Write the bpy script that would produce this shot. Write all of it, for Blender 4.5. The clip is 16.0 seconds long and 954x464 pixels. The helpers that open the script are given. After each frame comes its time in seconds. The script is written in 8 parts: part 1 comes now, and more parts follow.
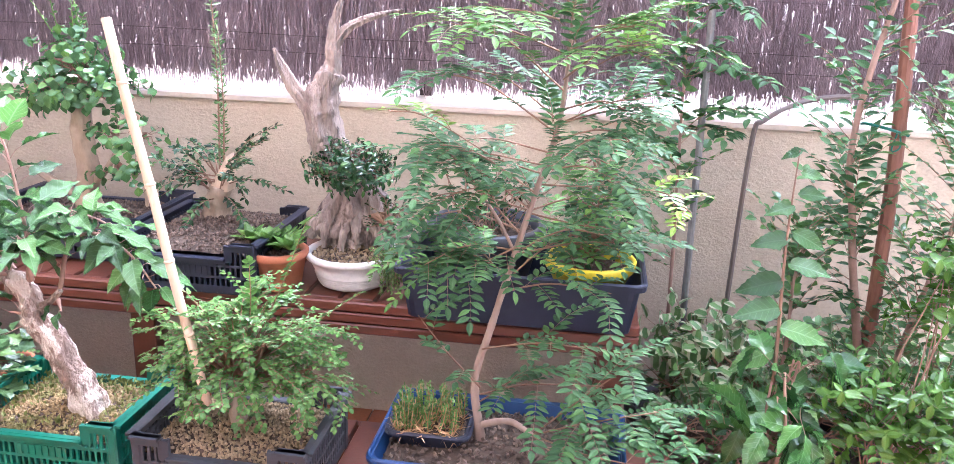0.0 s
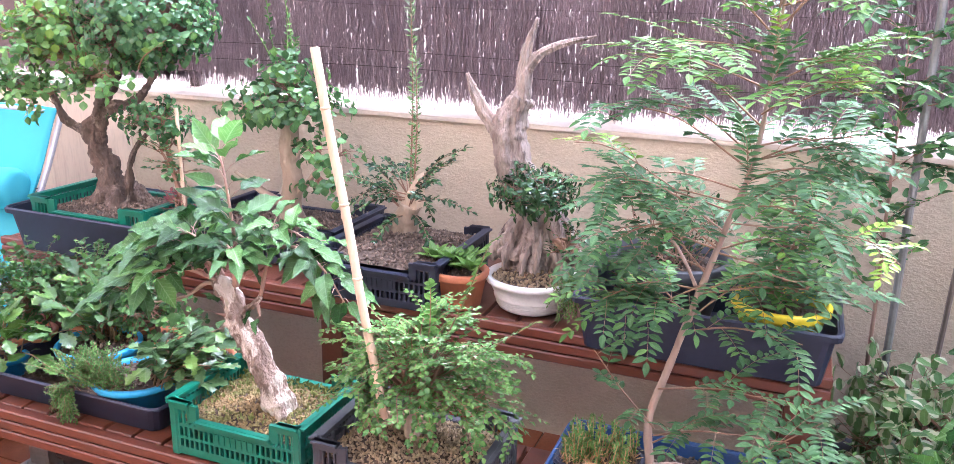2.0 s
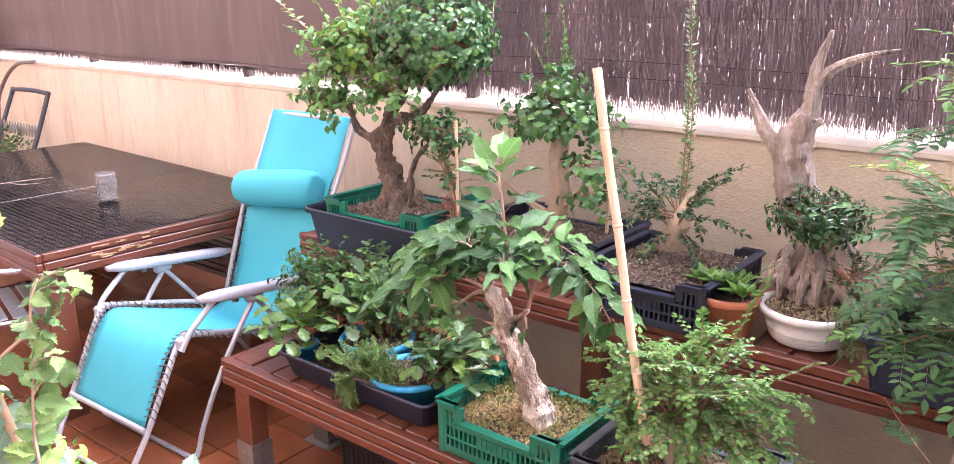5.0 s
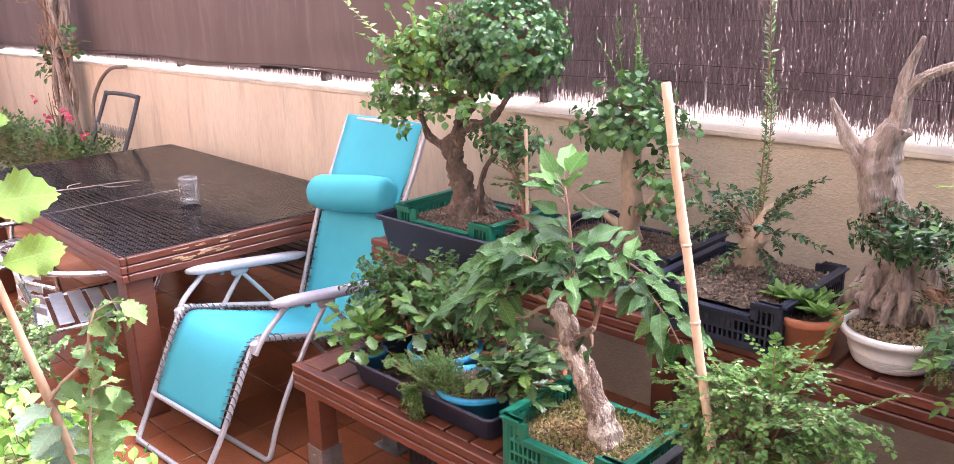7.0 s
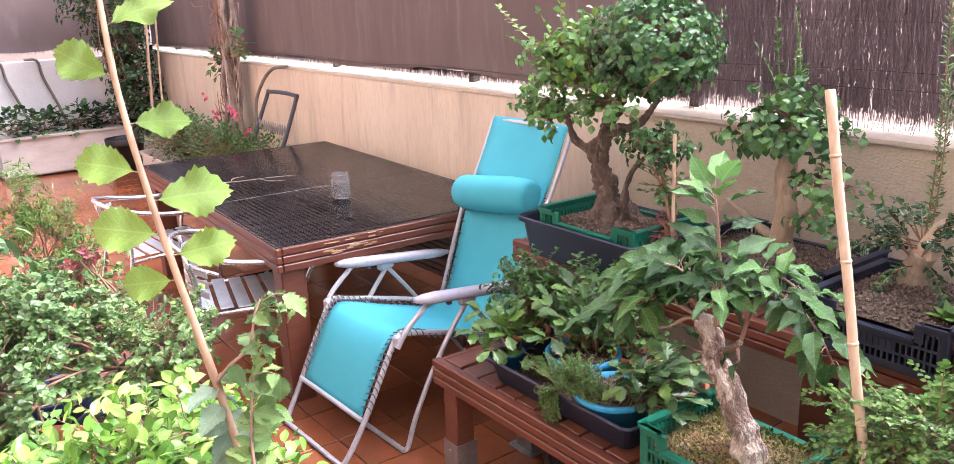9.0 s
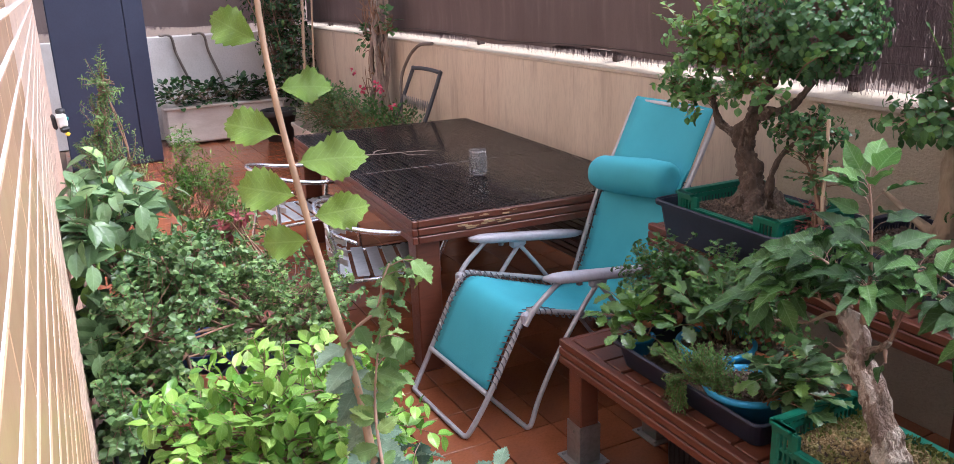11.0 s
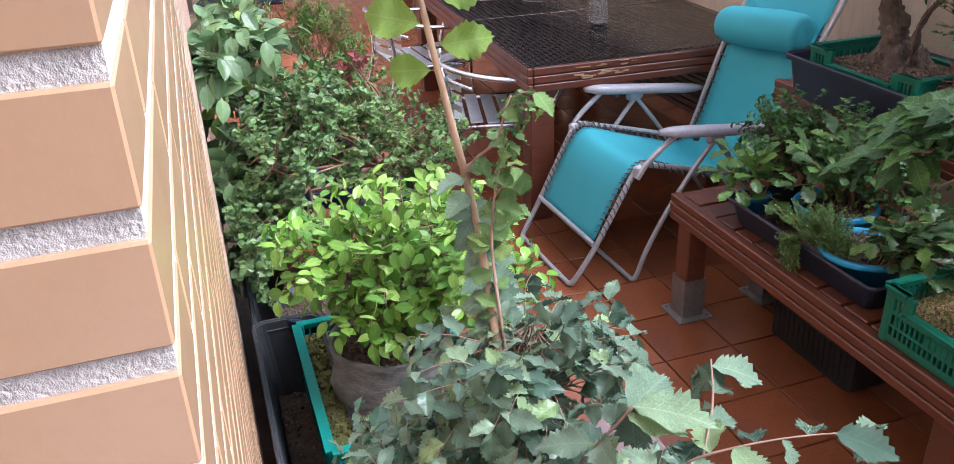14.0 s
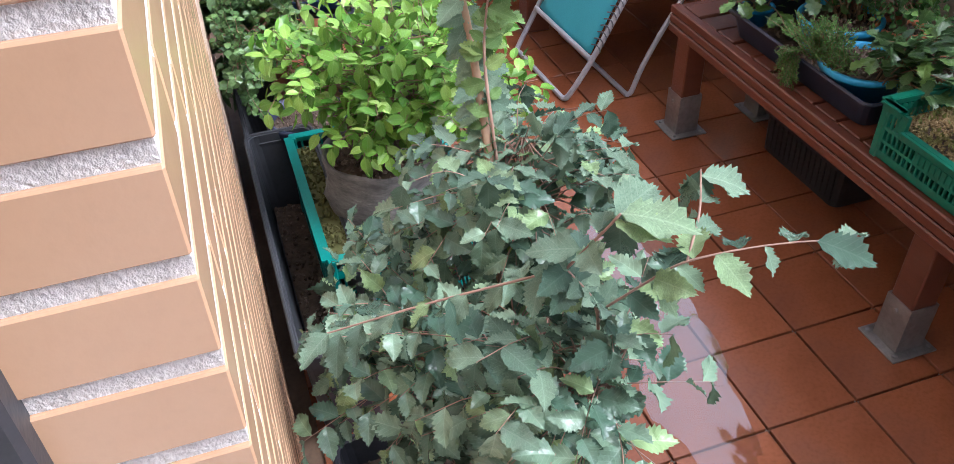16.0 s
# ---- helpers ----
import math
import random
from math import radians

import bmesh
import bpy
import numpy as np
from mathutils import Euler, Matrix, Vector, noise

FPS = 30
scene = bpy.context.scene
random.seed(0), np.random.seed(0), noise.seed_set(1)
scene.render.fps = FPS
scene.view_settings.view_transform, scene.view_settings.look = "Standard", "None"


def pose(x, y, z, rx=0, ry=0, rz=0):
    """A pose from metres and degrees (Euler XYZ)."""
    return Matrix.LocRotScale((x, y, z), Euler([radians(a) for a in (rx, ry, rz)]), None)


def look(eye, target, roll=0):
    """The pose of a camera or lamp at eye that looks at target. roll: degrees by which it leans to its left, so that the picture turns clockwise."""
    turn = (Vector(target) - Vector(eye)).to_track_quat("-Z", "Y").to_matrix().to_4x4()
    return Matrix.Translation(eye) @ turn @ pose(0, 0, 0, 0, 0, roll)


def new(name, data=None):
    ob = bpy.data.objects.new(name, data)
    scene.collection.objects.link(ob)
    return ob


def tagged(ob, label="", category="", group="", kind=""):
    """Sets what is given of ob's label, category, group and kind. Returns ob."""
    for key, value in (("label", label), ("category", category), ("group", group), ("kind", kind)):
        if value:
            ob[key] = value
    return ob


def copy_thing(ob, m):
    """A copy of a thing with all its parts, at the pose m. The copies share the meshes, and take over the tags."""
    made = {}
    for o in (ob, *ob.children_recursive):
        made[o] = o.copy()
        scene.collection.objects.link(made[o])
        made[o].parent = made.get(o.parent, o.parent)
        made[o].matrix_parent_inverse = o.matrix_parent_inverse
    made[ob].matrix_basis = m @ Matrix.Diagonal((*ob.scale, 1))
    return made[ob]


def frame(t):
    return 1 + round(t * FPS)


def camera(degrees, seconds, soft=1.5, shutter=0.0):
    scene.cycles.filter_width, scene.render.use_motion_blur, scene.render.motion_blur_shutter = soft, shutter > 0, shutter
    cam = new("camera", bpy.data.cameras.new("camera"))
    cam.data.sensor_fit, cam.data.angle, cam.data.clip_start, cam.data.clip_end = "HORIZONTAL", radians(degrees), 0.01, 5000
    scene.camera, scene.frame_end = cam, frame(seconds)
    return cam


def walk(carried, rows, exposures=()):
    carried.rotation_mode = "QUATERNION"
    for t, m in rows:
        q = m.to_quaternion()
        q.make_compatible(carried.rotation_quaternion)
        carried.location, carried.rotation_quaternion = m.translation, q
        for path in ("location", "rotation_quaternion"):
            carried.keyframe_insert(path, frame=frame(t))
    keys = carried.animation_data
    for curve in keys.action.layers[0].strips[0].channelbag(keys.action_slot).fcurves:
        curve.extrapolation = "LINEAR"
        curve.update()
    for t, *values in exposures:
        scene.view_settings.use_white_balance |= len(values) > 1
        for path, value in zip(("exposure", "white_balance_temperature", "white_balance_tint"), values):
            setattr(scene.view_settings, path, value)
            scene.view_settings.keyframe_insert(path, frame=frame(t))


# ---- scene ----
cam = camera(59.24, 16.0, 0.7)
PATH_ROWS = [
    (0.0, pose(0.0417, -0.0524, 1.6750, 73.263, -1.865, 8.516)),
    (0.5, pose(0.0344, -0.0538, 1.6801, 73.479, -1.909, 10.912)),
    (1.0, pose(0.0288, -0.0452, 1.6914, 73.758, -1.740, 13.683)),
    (1.5, pose(0.0339, -0.0333, 1.7043, 73.994, -0.796, 17.066)),
    (2.0, pose(0.0388, -0.0252, 1.7105, 73.757, -1.485, 21.373)),
    (2.5, look((0.010, -0.033, 1.719), (-0.752, 1.727, 1.1525), 1.3)),
    (3.0, look((-0.003, -0.038, 1.730), (-0.860, 1.672, 1.149), 1.2)),
    (3.5, look((-0.009, -0.037, 1.728), (-0.948, 1.628, 1.141), 1.0)),
    (4.0, look((-0.014, -0.035, 1.731), (-1.038, 1.588, 1.166), 0.6)),
    (4.5, look((-0.011, -0.033, 1.731), (-1.132, 1.527, 1.174), 0.25)),
    (4.7, look((-0.013, -0.033, 1.735), (-1.168, 1.503, 1.178), 0.0)),
    (6.8, pose(-0.0196, 0.0230, 1.7848, 73.589, 1.357, 43.534)),
    (7.0, pose(-0.0150, 0.0279, 1.7851, 73.556, 1.400, 43.884)),
    (7.5, pose(-0.0083, 0.0246, 1.7923, 73.647, 2.592, 48.492)),
    (8.0, pose(-0.0105, 0.0264, 1.7936, 73.700, 2.338, 50.213)),
    (8.5, pose(-0.0198, 0.0141, 1.7923, 73.840, 2.078, 52.146)),
    (9.0, pose(-0.0224, 0.0159, 1.7950, 73.868, 1.985, 53.543)),
    (9.5, pose(-0.0135, 0.0221, 1.7977, 73.831, 2.003, 54.783)),
    (10.0, pose(0.0066, 0.0347, 1.8017, 74.122, 3.515, 60.962)),
    (10.2, pose(0.0004, 0.0305, 1.7980, 74.249, 3.036, 61.839)),
    (12.3, pose(-0.0312, 0.0269, 1.7690, 69.094, 1.185, 63.366)),
    (12.5, pose(-0.0139, 0.0187, 1.7761, 68.446, 1.348, 63.142)),
    (13.0, pose(-0.0203, 0.0136, 1.7616, 67.019, 1.636, 65.998)),
    (13.5, pose(-0.0140, 0.0073, 1.7519, 64.591, 2.539, 70.757)),
    (14.0, pose(-0.0050, 0.0016, 1.7544, 63.427, 1.986, 71.076)),
    (14.5, pose(-0.0044, 0.0014, 1.7494, 60.897, 1.778, 71.099)),
    (15.0, pose(-0.0031, -0.0013, 1.7471, 56.352, 1.702, 71.043)),
    (15.5, pose(-0.0009, 0.0015, 1.7456, 53.564, 1.452, 71.017)),
    (16.0, pose(-0.0035, 0.0043, 1.7432, 50.983, 1.449, 70.929)),
]
EXPOSURES = [(0.0, 3.25, 5250, 25), (1.5, 3.21, 5250, 25), (3.0, 3.11, 5600, 25), (4.5, 2.95, 5850, 27), (7.0, 2.59, 5850, 26), (9.0, 2.39, 5900, 24), (9.5, 2.09, 5850, 23), (10.0, 1.45, 5800, 20), (12.5, 1.39, 5650, 19), (16.0, 1.39, 5600, 16)]
walk(cam, PATH_ROWS, EXPOSURES)

# ---- world and light ----
world = bpy.data.worlds.new("overcast_sky")
scene.world = world
world.use_nodes = True
wn, wl = world.node_tree.nodes, world.node_tree.links
sky = wn.new("ShaderNodeTexSky")
sky.sky_type = "NISHITA"
sky.sun_disc = False
sky.sun_elevation, sky.sun_rotation = radians(51), radians(26.5)
sky.air_density, sky.dust_density, sky.ozone_density = 1.0, 6.0, 1.0
grey = wn.new("ShaderNodeHueSaturation")
grey.inputs["Saturation"].default_value = 0.4
wl.new(sky.outputs[0], grey.inputs["Color"])
wl.new(grey.outputs[0], wn["Background"].inputs["Color"])
wn["Background"].inputs["Strength"].default_value = 0.135
sun_data = bpy.data.lights.new("sun", "SUN")
sun_data.energy, sun_data.angle, sun_data.color = 0.85, radians(40), (1.0, 0.99, 0.975)
sun = new("sun", sun_data)
sun.matrix_world = look((4.0, 9.6, 12.5), (-0.5, 0.6, 0))


# ---- materials ----
def nodes_of(name):
    m = bpy.data.materials.new(name)
    m.use_nodes = True
    return m, m.node_tree.nodes, m.node_tree.links


def ramp(n, l, fac, a, b, lo=0.35, hi=0.65):
    r = n.new("ShaderNodeValToRGB")
    r.color_ramp.elements[0].position, r.color_ramp.elements[1].position = lo, hi
    r.color_ramp.elements[0].color, r.color_ramp.elements[1].color = (*a, 1), (*b, 1)
    l.new(fac, r.inputs[0])
    return r.outputs[0]


def tex(n, l, scale, stretch=(1, 1, 1), detail=4.0, coords="Object", rough=0.6):
    c, mp, t = n.new("ShaderNodeTexCoord"), n.new("ShaderNodeMapping"), n.new("ShaderNodeTexNoise")
    mp.inputs["Scale"].default_value = stretch
    t.inputs["Scale"].default_value, t.inputs["Detail"].default_value, t.inputs["Roughness"].default_value = scale, detail, rough
    l.new(c.outputs[coords], mp.inputs["Vector"])
    l.new(mp.outputs[0], t.inputs["Vector"])
    return t.outputs["Fac"]


def blend(n, l, fac, a, b, mode="MIX"):
    x = n.new("ShaderNodeMix")
    x.data_type, x.blend_type = "RGBA", mode
    for sock, v in ((x.inputs[0], fac), (x.inputs[6], a), (x.inputs[7], b)):
        if isinstance(v, (int, float)):
            sock.default_value = v
        elif isinstance(v, tuple):
            sock.default_value = (*v, 1)
        else:
            l.new(v, sock)
    return x.outputs[2]


def surface(name, a, b, scale=8.0, stretch=(1, 1, 1), fine=60.0, rough=0.6, rough2=None, metal=0.0, bump=0.2, dist=0.004,
            stain=None, stain_scale=1.5, stain_at=(0.5, 0.75), island=0.0, spread=0.0, spec=0.5, grain=0.55):
    """Two-scale noise colour, with relief, stains and variation from piece to piece."""
    m, n, l = nodes_of(name)
    p = n["Principled BSDF"]
    big, small = tex(n, l, scale, stretch), tex(n, l, fine, stretch, 3.0)
    col = ramp(n, l, big, a, b, 0.3, 0.7)
    dark = tuple(c * 0.72 for c in a)
    col = blend(n, l, ramp(n, l, small, (0, 0, 0), (grain, grain, grain), 0.45, 0.8), col, dark)
    if stain:
        col = blend(n, l, ramp(n, l, tex(n, l, stain_scale, stretch, 6.0), (0, 0, 0), (1, 1, 1), *stain_at), col, stain)
    if island or spread:
        if island:
            rnd = n.new("ShaderNodeNewGeometry").outputs["Random Per Island"]
        else:
            rnd = n.new("ShaderNodeObjectInfo").outputs["Random"]
        amt = island or spread
        hs = n.new("ShaderNodeHueSaturation")
        mr = n.new("ShaderNodeMapRange")
        mr.inputs["To Min"].default_value, mr.inputs["To Max"].default_value = 1 - amt, 1 + amt
        l.new(rnd, mr.inputs["Value"])
        l.new(mr.outputs[0], hs.inputs["Value"])
        l.new(col, hs.inputs["Color"])
        col = hs.outputs[0]
    l.new(col, p.inputs["Base Color"])
    p.inputs["Metallic"].default_value = metal
    p.inputs["Specular IOR Level"].default_value = spec
    r2 = rough2 if rough2 is not None else min(1.0, rough + 0.15)
    mr = n.new("ShaderNodeMapRange")
    mr.inputs["To Min"].default_value, mr.inputs["To Max"].default_value = rough, r2
    l.new(big, mr.inputs["Value"])
    l.new(mr.outputs[0], p.inputs["Roughness"])
    if bump:
        bp = n.new("ShaderNodeBump")
        bp.inputs["Strength"].default_value, bp.inputs["Distance"].default_value = bump, dist
        l.new(small, bp.inputs["Height"])
        l.new(bp.outputs[0], p.inputs["Normal"])
    return m


def leafy(name, a, b, young=None, rough=0.38, thin=0.3, rim=None, veined=0.4):
    """A leaf: a to b from leaf to leaf, some young ones lighter, with light passing through."""
    m, n, l = nodes_of(name)
    p = n["Principled BSDF"]
    a = tuple(c * 0.82 for c in a)
    rnd = n.new("ShaderNodeNewGeometry").outputs["Random Per Island"]
    oi = n.new("ShaderNodeObjectInfo").outputs["Random"]
    add = n.new("ShaderNodeMath")
    add.operation = "ADD"
    l.new(rnd, add.inputs[0])
    l.new(oi, add.inputs[1])
    fr = n.new("ShaderNodeMath")
    fr.operation = "FRACT"
    l.new(add.outputs[0], fr.inputs[0])
    col = ramp(n, l, fr.outputs[0], a, b, 0.1, 0.8)
    if young:
        col = blend(n, l, ramp(n, l, fr.outputs[0], (0, 0, 0), (1, 1, 1), 0.86, 0.95), col, young)
    col = blend(n, l, ramp(n, l, tex(n, l, 35.0), (0, 0, 0), (0.5, 0.5, 0.5), 0.4, 0.8), col, tuple(c * 0.6 for c in a))
    # midrib and side veins along the leaf's own length and width
    uv, sx = n.new("ShaderNodeTexCoord"), n.new("ShaderNodeSeparateXYZ")
    l.new(uv.outputs["UV"], sx.inputs[0])

    def calc(op, a, b=0.0):
        q = n.new("ShaderNodeMath")
        q.operation = op
        for sock, v in ((q.inputs[0], a), (q.inputs[1], b)):
            if isinstance(v, (int, float)):
                sock.default_value = v
            else:
                l.new(v, sock)
        return q.outputs[0]
    wide = calc("ABSOLUTE", sx.outputs["Y"])
    saw = calc("FRACT", calc("MULTIPLY", calc("SUBTRACT", sx.outputs["X"], calc("MULTIPLY", wide, 0.9)), 8.0))
    vein = calc("MAXIMUM", calc("LESS_THAN", saw, 0.1), calc("LESS_THAN", wide, 0.014))
    pale = n.new("ShaderNodeHueSaturation")
    pale.inputs["Value"].default_value, pale.inputs["Saturation"].default_value = 1.45, 0.85
    l.new(col, pale.inputs["Color"])
    col = blend(n, l, calc("MULTIPLY", vein, veined), col, pale.outputs[0])
    if rim:
        edge = calc("GREATER_THAN", calc("ADD", wide, calc("MULTIPLY", tex(n, l, 60.0), 0.25)), 0.33)
        col = blend(n, l, calc("MULTIPLY", edge, 0.85), col, rim)
    bp = n.new("ShaderNodeBump")
    bp.inputs["Strength"].default_value, bp.inputs["Distance"].default_value = 0.6, 0.004
    l.new(calc("ADD", calc("MULTIPLY", saw, 0.45), tex(n, l, 90.0, detail=2.0)), bp.inputs["Height"])
    l.new(bp.outputs[0], p.inputs["Normal"])
    l.new(col, p.inputs["Base Color"])
    p.inputs["Roughness"].default_value = rough * 0.8
    p.inputs["Specular IOR Level"].default_value = 0.2 if rough > 0.5 else 0.5
    tr = n.new("ShaderNodeBsdfTranslucent")
    l.new(col, tr.inputs["Color"])
    mix = n.new("ShaderNodeMixShader")
    mix.inputs[0].default_value = thin * 0.65
    l.new(p.outputs[0], mix.inputs[1])
    l.new(tr.outputs[0], mix.inputs[2])
    l.new(mix.outputs[0], n["Material Output"].inputs["Surface"])
    return m


M = {}
M["tile"] = surface("wet_terracotta", (0.232, 0.074, 0.031), (0.318, 0.108, 0.047), 5, rough=0.06, rough2=0.3, bump=0.12, fine=90, spread=0.12, stain=(0.16, 0.06, 0.035), stain_scale=2.5)
M["tile_far"] = surface("wet_terracotta_far", (0.237, 0.075, 0.031), (0.325, 0.110, 0.048), 5, rough=0.06, rough2=0.3, bump=0.12, fine=90, island=0.12, stain=(0.16, 0.06, 0.035), stain_scale=2.5)
M["grout"] = surface("dirty_grout", (0.10, 0.065, 0.04), (0.2, 0.13, 0.08), 6, rough=0.6)
M["stucco"] = surface("beige_stucco", (0.470, 0.395, 0.277), (0.545, 0.470, 0.338), 2.0, rough=0.75, bump=0.8, dist=0.007, fine=95, stretch=(0.9, 1, 1.2), stain=(0.41, 0.335, 0.23), stain_scale=2.2, stain_at=(0.52, 0.8))
M["plaster"] = surface("streaked_plaster", (0.58, 0.48, 0.355), (0.66, 0.56, 0.42), 1.5, (2.5, 1, 0.35), 40, rough=0.7, bump=0.25, dist=0.004, stain=(0.38, 0.29, 0.22), stain_scale=4.0, stain_at=(0.52, 0.8))
M["coping"] = surface("pale_coping", (0.44, 0.37, 0.265), (0.53, 0.45, 0.33), 4, rough=0.7, bump=0.3, stain=(0.36, 0.31, 0.26), stain_scale=5)
M["white_wall"] = surface("white_wall", (0.66, 0.62, 0.57), (0.74, 0.7, 0.66), 2, rough=0.75, bump=0.3, stain=(0.55, 0.5, 0.44))
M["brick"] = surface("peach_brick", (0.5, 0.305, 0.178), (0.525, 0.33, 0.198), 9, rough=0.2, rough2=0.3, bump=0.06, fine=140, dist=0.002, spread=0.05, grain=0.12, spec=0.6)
# same brick as above, with a paler and less saturated base colour
M["brick_far"] = surface("paler_peach_brick", (0.56, 0.4, 0.3), (0.62, 0.45, 0.34), 4, rough=0.3, bump=0.1, island=0.08)
M["mortar"] = surface("pebbly_mortar", (0.6, 0.57, 0.53), (0.78, 0.74, 0.7), 60, rough=0.85, bump=0.8, dist=0.004, fine=320)
M["frame_dark"] = surface("dark_window_frame", (0.035, 0.037, 0.042), (0.05, 0.052, 0.058), 8, rough=0.4)
M["fabric"] = surface("brown_screen_fabric", (0.115, 0.082, 0.075), (0.155, 0.115, 0.105), 2.5, (3, 1, 0.4), 240, rough=0.85, bump=0.3, dist=0.002, stain=(0.18, 0.14, 0.13), stain_scale=5, stain_at=(0.56, 0.8))
M["twig"] = surface("brown_heather_twigs", (0.164, 0.121, 0.123), (0.281, 0.215, 0.215), 4, rough=0.9, island=0.3)
M["wire"] = surface("rusty_wire", (0.06, 0.045, 0.04), (0.1, 0.08, 0.07), 8, rough=0.5, metal=0.6)
M["deck"] = surface("red_brown_stained_wood", (0.101, 0.032, 0.017), (0.160, 0.052, 0.027), 3, (3, 3, 18), 45, rough=0.3, rough2=0.5, bump=0.25, dist=0.002, stain=(0.09, 0.035, 0.02), stain_scale=3, spread=0.18)
M["deck_x"] = surface("red_brown_stained_board", (0.114, 0.031, 0.016), (0.168, 0.050, 0.026), 3, (1.5, 14, 14), 45, rough=0.28, rough2=0.48, bump=0.25, dist=0.002, stain=(0.1, 0.04, 0.022), stain_scale=3, spread=0.12)
M["deck_dark"] = surface("dark_brown_board", (0.045, 0.02, 0.013), (0.075, 0.033, 0.02), 3, (1.5, 14, 14), 45, rough=0.35, rough2=0.55, bump=0.25, dist=0.002)
M["worn"] = surface("worn_bare_wood", (0.4, 0.25, 0.13), (0.55, 0.38, 0.22), 20, rough=0.6)
M["zinc"] = surface("galvanised_steel", (0.26, 0.25, 0.235), (0.38, 0.365, 0.345), 12, rough=0.42, metal=0.75, bump=0.1)
M["tube"] = surface("grey_painted_tube", (0.42, 0.42, 0.44), (0.5, 0.5, 0.52), 9, rough=0.3, metal=0.35, bump=0.03)
M["arm"] = surface("grey_plastic_armrest", (0.36, 0.355, 0.4), (0.43, 0.425, 0.47), 6, rough=0.4, bump=0.04)
M["alu"] = surface("polished_aluminium", (0.62, 0.63, 0.65), (0.75, 0.76, 0.78), 10, rough=0.18, metal=0.95, bump=0.02)
M["slat"] = surface("grey_chair_slat", (0.42, 0.43, 0.44), (0.55, 0.56, 0.57), 14, rough=0.3, metal=0.6)
M["turq"] = surface("turquoise_sling_fabric", (0.045, 0.37, 0.45), (0.065, 0.43, 0.51), 3, rough=0.7, bump=0.25, dist=0.001, fine=420, stain=(0.04, 0.33, 0.41), stain_scale=2)
M["cord"] = surface("grey_elastic_cord", (0.1, 0.1, 0.11), (0.16, 0.16, 0.17), 20, rough=0.7)
M["green_plastic"] = surface("green_crate_plastic", (0.003, 0.120, 0.071), (0.003, 0.157, 0.093), 6, rough=0.35, bump=0.05, stain=(0.018, 0.114, 0.079), stain_scale=5)
M["teal_plastic"] = surface("teal_crate_plastic", (0.004, 0.2, 0.17), (0.006, 0.26, 0.22), 6, rough=0.35, bump=0.05)
M["dark_plastic"] = surface("blue_black_crate_plastic", (0.011, 0.014, 0.03), (0.018, 0.022, 0.042), 6, rough=0.42, bump=0.06, stain=(0.03, 0.032, 0.045), stain_scale=6, stain_at=(0.6, 0.85))
M["grey_plastic"] = surface("charcoal_tray_plastic", (0.035, 0.038, 0.045), (0.055, 0.058, 0.065), 6, rough=0.45, bump=0.06, stain=(0.1, 0.1, 0.1), stain_scale=7, stain_at=(0.62, 0.9))
M["blue_plastic"] = surface("bright_blue_plastic", (0.01, 0.22, 0.5), (0.015, 0.28, 0.6), 5, rough=0.35, bump=0.04)
M["deep_blue"] = surface("deep_blue_tray_plastic", (0.008, 0.04, 0.13), (0.012, 0.06, 0.18), 5, rough=0.35, bump=0.04)
M["cyan_plastic"] = surface("sky_blue_bowl_plastic", (0.03, 0.32, 0.58), (0.05, 0.38, 0.65), 5, rough=0.35, bump=0.04)
M["navy"] = surface("navy_painted_panel", (0.018, 0.026, 0.055), (0.026, 0.036, 0.07), 3, rough=0.45, bump=0.05)
M["yellow"] = surface("yellow_bowl_plastic", (0.72, 0.55, 0.01), (0.8, 0.63, 0.02), 5, rough=0.35)
M["white_plastic"] = surface("white_basin_plastic", (0.74, 0.73, 0.69), (0.8, 0.79, 0.75), 6, rough=0.35, bump=0.04, stain=(0.6, 0.57, 0.5), stain_scale=5, stain_at=(0.6, 0.9))
M["terra"] = surface("terracotta_pot", (0.48, 0.16, 0.075), (0.56, 0.21, 0.1), 7, rough=0.55, bump=0.15, stain=(0.4, 0.14, 0.07), stain_scale=5)
M["soil"] = surface("dark_wet_soil", (0.05, 0.034, 0.022), (0.11, 0.075, 0.05), 25, rough=0.85, bump=0.9, dist=0.01)
M["pebble"] = surface("tan_gravel", (0.216, 0.150, 0.078), (0.299, 0.224, 0.128), 12, rough=0.7, island=0.3)
M["pebble_dark"] = surface("brown_gravel", (0.085, 0.058, 0.04), (0.19, 0.135, 0.095), 12, rough=0.75, island=0.5)
M["moss"] = surface("green_moss", (0.078, 0.083, 0.021), (0.144, 0.132, 0.042), 30, rough=0.9, bump=0.8, island=0.3)
M["bark"] = surface("grey_brown_bark", (0.1, 0.065, 0.045), (0.2, 0.135, 0.09), 14, (1, 1, 0.4), 70, rough=0.8, bump=0.9, dist=0.012)
M["bark_pale"] = surface("pale_tan_bark", (0.28, 0.215, 0.145), (0.42, 0.335, 0.24), 14, (1, 1, 0.45), 80, rough=0.75, bump=0.6, dist=0.008, stain=(0.25, 0.17, 0.11), stain_scale=7)
